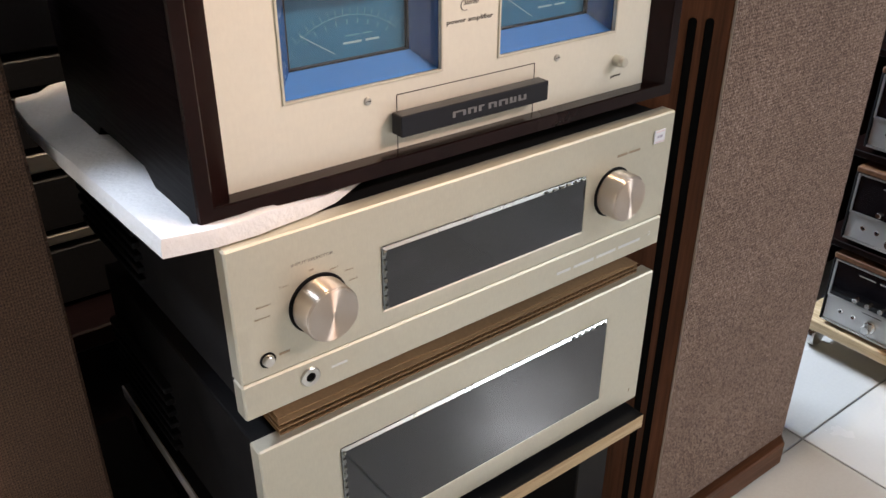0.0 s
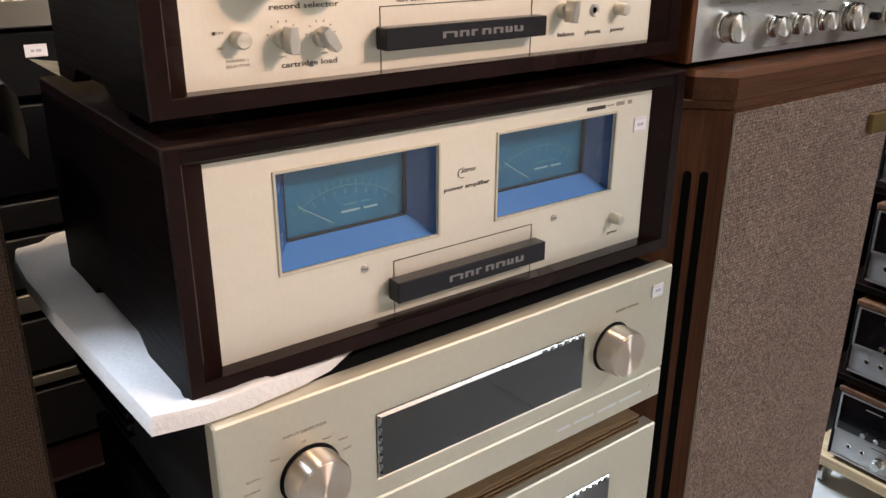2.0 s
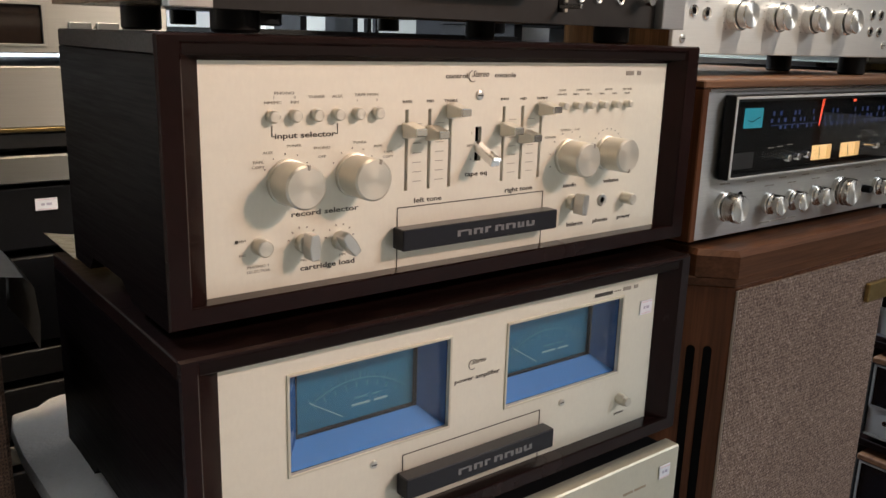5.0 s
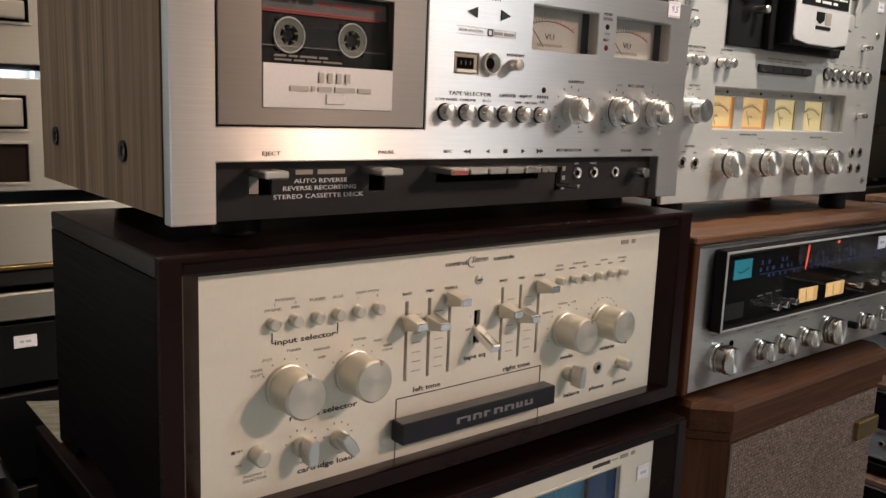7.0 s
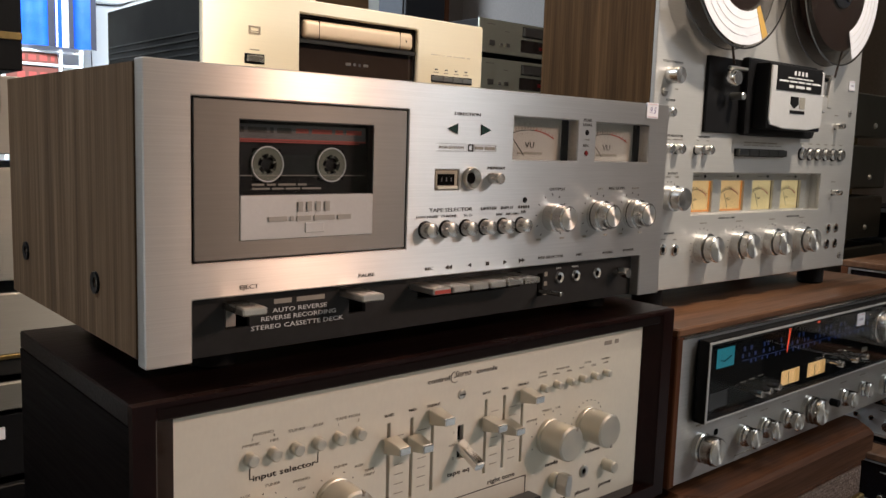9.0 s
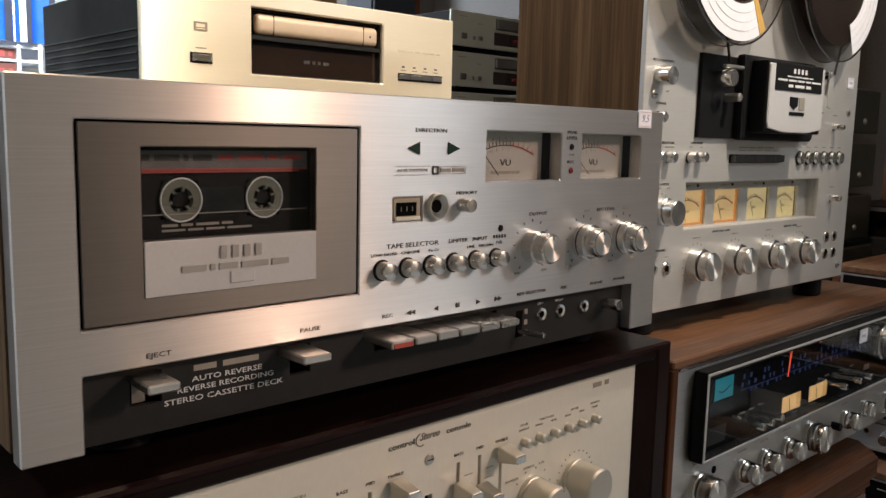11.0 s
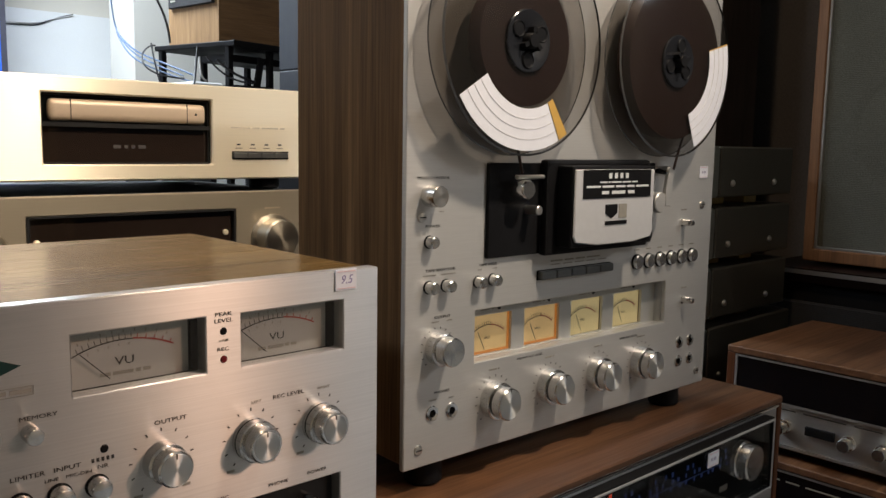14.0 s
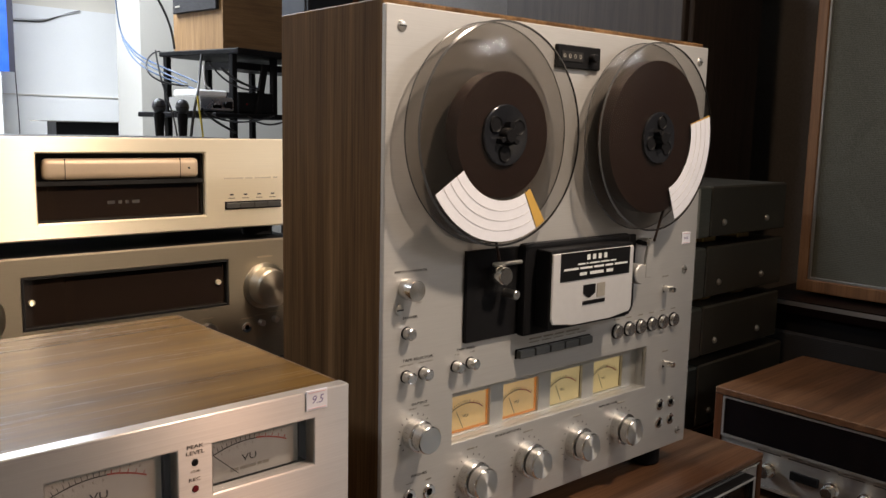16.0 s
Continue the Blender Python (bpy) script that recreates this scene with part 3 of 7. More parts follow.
M["blue_pen"] = surface("blue_pen_ink", (0.24, 0.21, 0.42), 0.6, 0, 0.1, relief=0.0)

# ---- room ----


def wall(name, x0, x1, y0, y1, z0, z1, mat):
    ob = part(name, box(x0, x1, y0, y1, z0, z1), mat, None)
    return tagged(ob, kind="structure")


floor = wall("floor", -2.2, 3.6, -3.6, 5.0, -0.10, -0.004, "grout")
wall("ceiling", -2.2, 3.6, -3.6, 5.0, 3.00, 3.10, "ceil")
# West and south walls stay out of view; their tan warms the fill.
wall("wall_west", -2.30, -2.2, -3.6, 5.0, -0.1, 3.00, "wall_tan")
wall("wall_south", -2.2, 3.6, -3.7, -3.6, -0.1, 3.00, "wall_tan")
wall("wall_east", 3.6, 3.7, -3.6, 5.0, -0.1, 3.00, "wall_dark")
wall("wall_north", -2.2, 3.6, 5.0, 5.1, -0.1, 3.00, "wall_cream")
wall("wall_north_panel", -2.2, 3.6, 4.96, 4.996, 0.0, 2.02, "wall_white")
wall("trim", -2.2, 3.6, 4.95, 4.96, 1.50, 1.505, "wall_cream")
wall("wall_pillar", 1.78, 3.6, 3.60, 3.90, -0.004, 3.00, "pillar_cream_shaded")
wall("wall_panel_dark", 2.00, 3.6, 2.20, 2.26, -0.004, 3.00, "wall_dark")
wall("wall_east_dark", 2.16, 2.22, -0.75, 2.20, -0.004, 3.00, "wall_dark")

# ---- parts shared by the hi-fi units ----


def round_part(name, profile, mat, parent, x, z, y=0.0, n=40, label="", turn=0):
    ob = part(name, lathe(profile, n), mat, parent, label, smooth=True)
    return moved(ob, x, y, z, 0, turn, 0)


def jack(parent, x, z, r=0.0042, y=0.0, mat="chrome"):
    s = round_part("socket", [(r * .55, y + .004), (r * .55, y - .0012), (r, y - .0016), (r * 1.12, y - .0008), (r * 1.12, y + .001)], mat, parent, x, z, 0, 28)
    round_part("socket_hole", [(0, .0008), (r * .6, .0008), (r * .6, .0012), (0, .0012)], "void", s, 0, 0, y - .0012, 20)
    return s


def screw(parent, x, z, r=0.003, y=0.0, mat="steel"):
    s = round_part("screw", [(0, y - .0016), (r * .55, y - .0016), (r * .9, y - .0012), (r, y - .0004), (r, y + .001), (0, y + .001)], mat, parent, x, z, 0, 20)
    part("screw_slot", box(-r * .7, r * .7, y - .0018, y - .0014, -r * .12, r * .12), "black_ink", s)
    return s


def feet(parent, x0, x1, y0, y1, z0, z1, r=0.014):
    for x in (x0, x1):
        for y in (y0, y1):
            bm = lathe([(0, 0), (r, 0), (r, -(z1 - z0) + .002), (r - .002, -(z1 - z0)), (0, -(z1 - z0))], 24)
            ob = part("foot", bm, "black", parent, smooth=True)
            ob.matrix_local = pose(x, y, z1, 90)


def vu_scale(parent, x0, x1, z0, z1, y, needle, mat_dial, fine=True, word=True):
    """A moving-coil meter: dial card, scale arc with a red end, marks, needle."""
    w, h = x1 - x0, z1 - z0
    m = part("meter", box(x0, x1, y, y + .001, z0, z1), mat_dial, parent, "moving-coil level meter")
    half, rise = w * .40, h * .19
    r = (half * half + rise * rise) / (2 * rise)
    cx, cz = x0 + w * .47, z0 + h * .70 - r
    end = math.degrees(math.asin(half / r))
    split = 90 - end * .18
    part("scale_arc", arc_band(cx, cz, r, r + h * .018, 90 + end, split, y - .0003), "black_ink", m)
    part("red_zone", arc_band(cx, cz, r, r + h * .028, split, 90 - end, y - .0003), "red_ink", m)
    ticks(cx, cz, r + h * .02, r + h * .10, 90 + end * .86, split + 1, 10, h * .010, y - .0006, "black_ink", m)
    ticks(cx, cz, r + h * .02, r + h * .09, split - 2, 92 - end, 5, h * .012, y - .0006, "red_ink", m)
    if fine:
        ticks(cx, cz, r + h * .13, r + h * .18, 90 + end * .8, 90 - end * .8, 9, h * .022, y - .0006, "grey_ink", m, "scale_figures")
        ticks(cx, cz, r - h * .09, r - h * .05, 90 + end * .7, split + 2, 5, h * .022, y - .0006, "grey_ink", m, "scale_figures")
    if word:
        lettering("VU", x0 + w * .475, z0 + h * .36, h * .14, "black_ink", m, y - .0006, squeeze=1.3)
        word_bars(x0 + w * .28, x0 + w * .68, z0 + h * .17, h * .06, "grey_ink", m, y - .0006, (4, 8, 2, 3))
    part("needle", stroke(x0 + w * .34, z0 + h * .12, x0 + w * needle, z0 + h * .58, h * .016, y - .003), "black_ink", m)
    return m


# ---- cassette deck ----
deck = thing("cassette_deck", "silver brushed-aluminium cassette deck in a walnut-print case", "cassette deck", (0, 0, 1.026))
DW, DH = 0.44, 0.157
VU_A, VU_B = (0.2586, 0.3262, 0.110, 0.1400), (0.3471, 0.4140, 0.110, 0.1395)
DOOR = (0.0254, 0.1663, 0.0530, 0.1400)
part("front_plate", holed(0, DW, 0, DH, 0, 0.010, [(0.0254, 0.4118, 0.0, 0.0338), DOOR, VU_A, VU_B, (0.1888, 0.2092, 0.0898, 0.1030)], 0.0007), "alu", deck, "brushed aluminium front with cut-outs")
body = part("case", holed(0.0006, DW - 0.0006, 0.004, DH - 0.0014, 0.0102, 0.250, [(0.004, DW - 0.004, 0.008, DH - 0.006)], 0.0008), "vinyl_x", deck, "walnut-print case")
part("side_panel", box(-0.0008, 0.0004, 0.0102, 0.2495, 0.0042, DH - 0.0018), "vinyl_z", deck)
part("side_panel", box(DW - 0.0004, DW + 0.0008, 0.0102, 0.2495, 0.0042, DH - 0.0018), "vinyl_z", deck)
for yy, zz in ((0.070, 0.0355), (0.212, 0.0370)):
    w = part("side_screw", lathe([(.0030, .0020), (.0034, -.0010), (.0062, -.0016), (.0066, .0002), (.0060, .003)], 28), "black", deck, smooth=True)
    moved(w, -0.0006, yy, zz, 0, 0, -90)
    s = part("screw_head", lathe([(0, -.0004), (.0026, -.0002), (.0032, .0010), (.0032, .002)], 20), "chrome", w, smooth=True)
part("back_panel", box(0.004, DW - 0.004, 0.240, 0.244, 0.008, DH - 0.006), "black_metal", deck)
feet(deck, 0.055, DW - 0.045, 0.040, 0.215, -0.013, 0.0045, 0.015)
# cassette door with its window and the cassette behind it
door = part("cassette_door", holed(DOOR[0] + .0010, DOOR[1] - .0010, DOOR[2] + .0010, DOOR[3] - .0010, 0.0004, 0.006, [(0.0525, 0.1398, 0.0885, 0.1290)], 0.0005), "alu_dark", deck, "grey brushed cassette door")
# Black sheet paints the shade behind the door's gap.
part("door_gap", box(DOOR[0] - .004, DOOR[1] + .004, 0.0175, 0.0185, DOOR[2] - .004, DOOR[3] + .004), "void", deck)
plate = part("door_label", box(0.0525, 0.1398, -0.0004, 0.0006, 0.0640, 0.0884, 0.0003), "label_alu", door, "pale ribbed metal label")
word_bars(0.0875, 0.1085, 0.0818, 0.0056, "raised_metal", plate, -0.0016, (1, 1, 1, 1), "raised_logo")
word_bars(0.0690, 0.1235, 0.0752, 0.0028, "raised_metal", plate, -0.0014, (5, 1, 4, 6, 4), "raised_print")
part("raised_badge", box(0.0925, 0.1050, -0.0012, -0.0003, 0.0668, 0.0725, 0.0003), "label_alu", plate)
part("window_pane", box(0.0526, 0.1397, 0.0016, 0.0024, 0.0886, 0.1289), "pane_dark", door).visible_shadow = False
cas = thing("cassette", "smoke-black compact cassette with clear hubs and red title strip", "cassette", (0, 0, 1.026))
part("shell", holed(0.0465, 0.1470, 0.0835, 0.1310, 0.0125, 0.0170, [(0.0660, 0.0835, 0.0960, 0.1135), (0.1085, 0.1260, 0.0960, 0.1135)], 0.0004), "black", cas)
part("title_strip", box(0.0500, 0.1370, 0.0119, 0.0124, 0.1165, 0.1262), "void", cas)
part("title_line", box(0.0500, 0.1370, 0.0115, 0.0119, 0.1172, 0.1180), "red_ink", cas)
lab_ = part("cassette_label", box(0.0505, 0.1415, 0.0112, 0.0117, 0.1190, 0.1272), "label_grey", cas, "mottled grey paper label with handwriting")
word_bars(0.0535, 0.0900, 0.1240, 0.0030, "black_ink", lab_, 0.0108, (3, 5, 1, 4), "pen_stroke")
word_bars(0.0930, 0.1385, 0.1242, 0.0026, "red_ink", lab_, 0.0108, (3, 5, 2, 4), "pen_stroke")
part("label_line", box(0.0505, 0.1415, 0.0109, 0.0113, 0.1182, 0.1192), "red_ink", lab_)
part("case_edge", box(0.0510, 0.1410, 0.0106, 0.0110, 0.0985, 0.0989), "grey_ink", cas)
part("tape_window", box(0.0850, 0.1072, 0.0118, 0.0124, 0.0985, 0.1105), "smoke", cas)
for hx in (0.0747, 0.1172):
    hub = round_part("hub", [(.0058, .002), (.0058, -.001), (.0098, -.0012), (.0102, .002)], "clear_hub", cas, hx, 0.1050, 0.0120, 36)
    # Hub's outer ring, its white standing in for a thin rim highlight.
    round_part("hub_rim", [(.0094, -.0014), (.0098, -.0018), (.0102, -.0014), (.0098, -.0010)], "white_ink", hub, 0, 0, 0, 36)
    bm = bmesh.new()
    for k in range(6):
        a = radians(60 * k + 15)
        stroke(.0040 * math.cos(a), .0040 * math.sin(a), .0060 * math.cos(a), .0060 * math.sin(a), .0012, -.0008, bm, 0.002)
    part("hub_teeth", bm, "clear_hub", hub)
    round_part("spindle", [(0, .001), (.0030, .001), (.0030, .0035), (0, .0035)], "black", hub, 0, 0, 0, 20)
word_bars(0.0660, 0.1010, 0.0935, 0.0012, "grey_ink", cas, 0.0119, (4, 3, 6, 3))
word_bars(0.0660, 0.1110, 0.0912, 0.0010, "grey_ink", cas, 0.0119, (6, 4, 5, 7))
# meters
for (x0, x1, z0, z1), ndl in ((VU_A, .12), (VU_B, .10)):
    well = part("meter_well", holed(x0 - .003, x1 + .003, z0 - .003, z1 + .003, 0.0101, 0.020, [(x0 - .0005, x1 + .0005, z0 - .0005, z1 + .0005)], 0), "black", deck)
    vu_scale(deck, x0 - .0005, x1 - .0035, z0 - .0005, z1 + .0005, 0.0135, ndl, "dial")
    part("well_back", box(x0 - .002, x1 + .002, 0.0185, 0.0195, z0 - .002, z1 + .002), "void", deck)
    part("meter_pane", box(x0 + .0002, x1 - .0002, 0.0040, 0.0048, z0 + .0002, z1 - .0002), "pane", deck).visible_shadow = False
for (lx, lz, m) in ((0.3364, 0.1313, "black"), (0.3364, 0.1160, "red_led"), (0.2723, 0.0820, "black")):
    round_part("lamp_lens", [(0, -.0010), (.0016, -.0008), (.0021, 0), (.0021, .002)], m, deck, lx, lz, 0, 18)
lettering("PEAK", 0.3365, 0.1405, 0.0028, "black_ink", deck)
lettering("LEVEL", 0.3365, 0.1370, 0.0028, "black_ink", deck)
lettering("+7dB", 0.3364, 0.1262, 0.0018, "grey_ink", deck)
lettering("REC", 0.3359, 0.1216, 0.0026, "black_ink", deck)
# direction arrows, counter, small controls
part("arrow_lens", prism([(0.1975, 0.1295), (0.2065, 0.1330), (0.2065, 0.1260)], -0.0007, 0.001), "green", deck)
part("arrow_lens", prism([(0.2365, 0.1295), (0.2275, 0.1260), (0.2275, 0.1330)], -0.0007, 0.001), "green", deck)
lettering("DIRECTION", 0.2150, 0.1392, 0.0029, "black_ink", deck)
bm = box(0.1885, 0.2145, -0.0006, -0.0003, 0.1150, 0.11515)
box(0.1885, 0.2145, -0.0006, -0.0003, 0.11975, 0.1199, 0, bm)
part("system_frame", bm, "black_ink", deck)
lettering("ADR SYSTEM", 0.2015, 0.1174, 0.0025, "grey_ink", deck)
part("system_badge", holed(0.2160, 0.2205, 0.1150, 0.1199, -0.0006, -0.0003, [(0.2168, 0.2197, 0.1160, 0.1189)], 0), "black_ink", deck)
part("system_frame", holed(0.2212, 0.2415, 0.1153, 0.1196, -0.0006, -0.0003, [(0.2214, 0.2413, 0.1155, 0.1194)], 0), "grey_ink", deck)
word_bars(0.2222, 0.2405, 0.1174, 0.0020, "grey_ink", deck, words=(5, 6))
part("counter_sill", box(0.1902, 0.2078, -0.0010, 0.0005, 0.0903, 0.0926, .0005), "cream", deck, "pale bevelled sill")
cnt = part("counter", box(0.1892, 0.2088, 0.0006, 0.009, 0.0902, 0.1026, .0006), "counter_beige", deck, "three-digit tape counter")
part("counter_window", box(0.1912, 0.2052, 0.0000, 0.0007, 0.0930, 0.1002), "void", cnt)
for i in range(3):
    lettering("1", 0.1940 + i * 0.0040, 0.0966, 0.0034, "logo_grey", cnt, -0.0008)
round_part("reset_button", [(0, -.0002), (.0038, -.0002), (.0064, -.0034), (.0071, -.0034), (.0075, -.0026), (.0075, .002)], "steel", deck, 0.2195, 0.0975)
round_part("reset_hole", [(0, -.0006), (.0037, -.0006), (.0037, 0)], "void", deck, 0.2195, 0.0975)
round_part("memory_button", [(0, 0), (.0040, 0), (.0040, -.0085), (.0035, -.0094), (0, -.0096)], "knob", deck, 0.2390, 0.0975, 0, 28)
lettering("MEMORY", 0.2430, 0.1042, 0.0027, "black_ink", deck)
for i in range(6):
    bx = 0.1815 + i * 0.01735
    rim = round_part("button_rim", [(.0050, .001), (.0050, -.0008), (.0058, -.0008), (.0058, .001)], "black", deck, bx, 0.0645, 0, 28)
    round_part("selector_button", [(0, .002), (.0050, .002), (.0050, -.0074), (.0045, -.0083), (.0030, -.0087), (0, -.0088)], "knob", deck, bx, 0.0645, 0, 28)
lettering("TAPE SELECTOR", 0.2032, 0.0768, 0.0034, "black_ink", deck)
lettering("LOW NOISE", 0.1830, 0.0727, 0.0022, "black_ink", deck)
lettering("CHROME", 0.2015, 0.0727, 0.0022, "black_ink", deck)
lettering("Fe Cr", 0.2185, 0.0727, 0.0022, "black_ink", deck)
lettering("LIMITER", 0.2372, 0.0768, 0.0029, "black_ink", deck)
lettering("INPUT", 0.2548, 0.0768, 0.0029, "black_ink", deck)
word_bars(0.2660, 0.2768, 0.0772, 0.0020, "black_ink", deck, words=(1, 1, 1, 1, 1))
lettering("NR", 0.2713, 0.0735, 0.0026, "black_ink", deck)
lettering("LINE", 0.2475, 0.0725, 0.0021, "black_ink", deck)
lettering("MIC-DIN", 0.2600, 0.0725, 0.0021, "black_ink", deck)
KZ = 0.0690
for kx, r, ring in ((0.3010, 0.0103, 0.0), (0.3520, 0.0116, 0.0098), (0.3965, 0.0116, 0.0098)):
    if ring:
        k = round_part("level_knob", [(0, .001), (r, .001), (r, -.0085), (r - .0006, -.0092), (ring, -.0092), (ring, -.0160), (ring - .0008, -.0172), (0, -.0172)], "knob", deck, kx, KZ, 0, 48, "double aluminium level knob")
        part("knurl_line", lathe([(r + .0001, -.0030), (r + .0002, -.0034), (r + .0001, -.0038)], 48), "black", k)
    else:
        k = round_part("level_knob", [(0, .001), (r, .001), (r, -.0080), (r - .0006, -.0086), (r - .001, -.0090), (r - .0010, -.0164), (r - .0018, -.0175), (0, -.0175)], "knob", deck, kx, KZ, 0, 48, "aluminium level knob")
    part("knob_face", lathe([(0, -.0179), ((ring or r) - .0022, -.0178), ((ring or r) - .0020, -.0170)], 48), "face", k, "spun metal face", smooth=True)
    part("index_mark", box(-.0003, .0003, -.0181, -.0165, (ring or r) * .55, (ring or r) * .80), "black_ink", k)
    ticks(kx, KZ, 0.0155, 0.0172, 230, -50, 11, 0.0006, -0.0006, "black_ink", deck)
    word_bars(kx - .0150, kx - .0105, KZ - .0160, .0014, "grey_ink", deck, words=(3,))
    word_bars(kx + .0105, kx + .0150, KZ - .0160, .0014, "grey_ink", deck, words=(3,))
lettering("OUTPUT", 0.3060, 0.0892, 0.0029, "black_ink", deck)
lettering("REC LEVEL", 0.3760, 0.0892, 0.0029, "black_ink", deck)
lettering("LEFT", 0.3555, 0.0890, 0.0020, "grey_ink", deck)
lettering("RIGHT", 0.4000, 0.0890, 0.0020, "grey_ink", deck)
# transport strip
strip = part("control_strip", holed(0.0254, 0.4118, 0.0, 0.0338, 0.0085, 0.012, [(0.0480, 0.0625, 0.0140, 0.0290), (0.1300, 0.1420, 0.0140, 0.0290), (0.1840, 0.2800, 0.0180, 0.0290)], 0.0003), "strip", deck, "dark grey control strip")
part("strip_back", box(0.030, 0.405, 0.0200, 0.0210, 0.004, 0.032), "void", deck)


def lever_key(x0, x1, ztop, red=False):
    k = part("key", box(x0, x1, -0.0165, 0.020, ztop - 0.0042, ztop, 0.0008), "steel", deck, "chromed lever key")
    if red:
        part("key_mark", box(x0 + .001, x1 - .001, -0.0168, -0.0164, ztop - .0036, ztop - .0012), "red_ink", k)
    return k


lever_key(0.0460, 0.0605, 0.0298)
part("key_bracket", box(0.0500, 0.0560, 0.0120, 0.0135, 0.0145, 0.0285), "alu_dark", deck, "grey key bracket")
lever_key(0.1225, 0.1385, 0.0298)
for i in range(6):
    x = 0.1765 + i * 0.0166
    lever_key(x, x + 0.0150, 0.0290, i == 0)
lettering("EJECT", 0.0578, 0.0384, 0.0030, "black_ink", deck)
lettering("PAUSE", 0.1364, 0.0387, 0.0028, "black_ink", deck)
lettering("REC", 0.1858, 0.0390, 0.0027, "black_ink", deck)


def tri(x, z, s, way):
    return [(x - way * s * .5, z + s * .45), (x + way * s * .5, z), (x - way * s * .5, z - s * .45)]


for pts in (tri(.2008, .0389, .0030, -1), tri(.2038, .0389, .0030, -1), tri(.2210, .0389, .0030, -1), tri(.2550, .0389, .0030, 1), tri(.2705, .0389, .0030, 1), tri(.2735, .0389, .0030, 1),
            [(.2365, .0402), (.2392, .0402), (.2392, .0376), (.2365, .0376)]):
    part("transport_mark", prism(pts, -0.0006, 0.0002), "black_ink", deck)
lettering("REV SELECTOR", 0.3025, 0.0393, 0.0027, "black_ink", deck)
lettering("MIC", 0.3345, 0.0391, 0.0026, "black_ink", deck)
lettering("PHONE", 0.3690, 0.0387, 0.0026, "black_ink", deck)
lettering("POWER", 0.3952, 0.0391, 0.0026, "black_ink", deck)
word_bars(0.0780, 0.1120, 0.0268, 0.0028, "grey_ink", deck, 0.0080, (3, 5), "model_print")
lettering("AUTO REVERSE", 0.0955, 0.0215, 0.0026, "white_ink", deck, 0.0080, squeeze=1.5)
lettering("REVERSE RECORDING", 0.0950, 0.0172, 0.0026, "white_ink", deck, 0.0080, squeeze=1.45)
lettering("STEREO CASSETTE DECK", 0.0945, 0.0124, 0.0027, "white_ink", deck, 0.0080, squeeze=1.5)
slot = part("switch_slot", box(0.2985, 0.3035, 0.0078, 0.0090, 0.0090, 0.0260), "void", strip)
moved(part("switch_lever", box(-.0016, .0016, -.020, .004, -.0016, .0016, .0006), "chrome", strip), 0.3008, 0.008, 0.0130, 0, 0, 8)
for zz in (0.0250, 0.0180, 0.0108):
    part("switch_mark", box(0.3055, 0.3085, 0.0079, 0.0083, zz - .0016, zz + .0016), "grey_ink", strip)
lettering("LEFT", 0.3215, 0.0285, 0.0018, "white_ink", deck, 0.0080)
lettering("RIGHT", 0.3405, 0.0285, 0.0018, "white_ink", deck, 0.0080)
for jx, jz in ((0.3220, 0.0213), (0.3412, 0.0213), (0.3668, 0.0213)):
    jack(deck, jx, jz, 0.0042, 0.0085)
round_part("power_button", [(0, .001), (.0042, .001), (.0042, -.0125), (.0036, -.0140), (0, -.0140)], "chrome", deck, 0.3905, 0.0210, 0.0085, 28)
price_tag((0.4154, -0.0004, 1.1775), 0, 0.0150, 0.0125, "9.5")

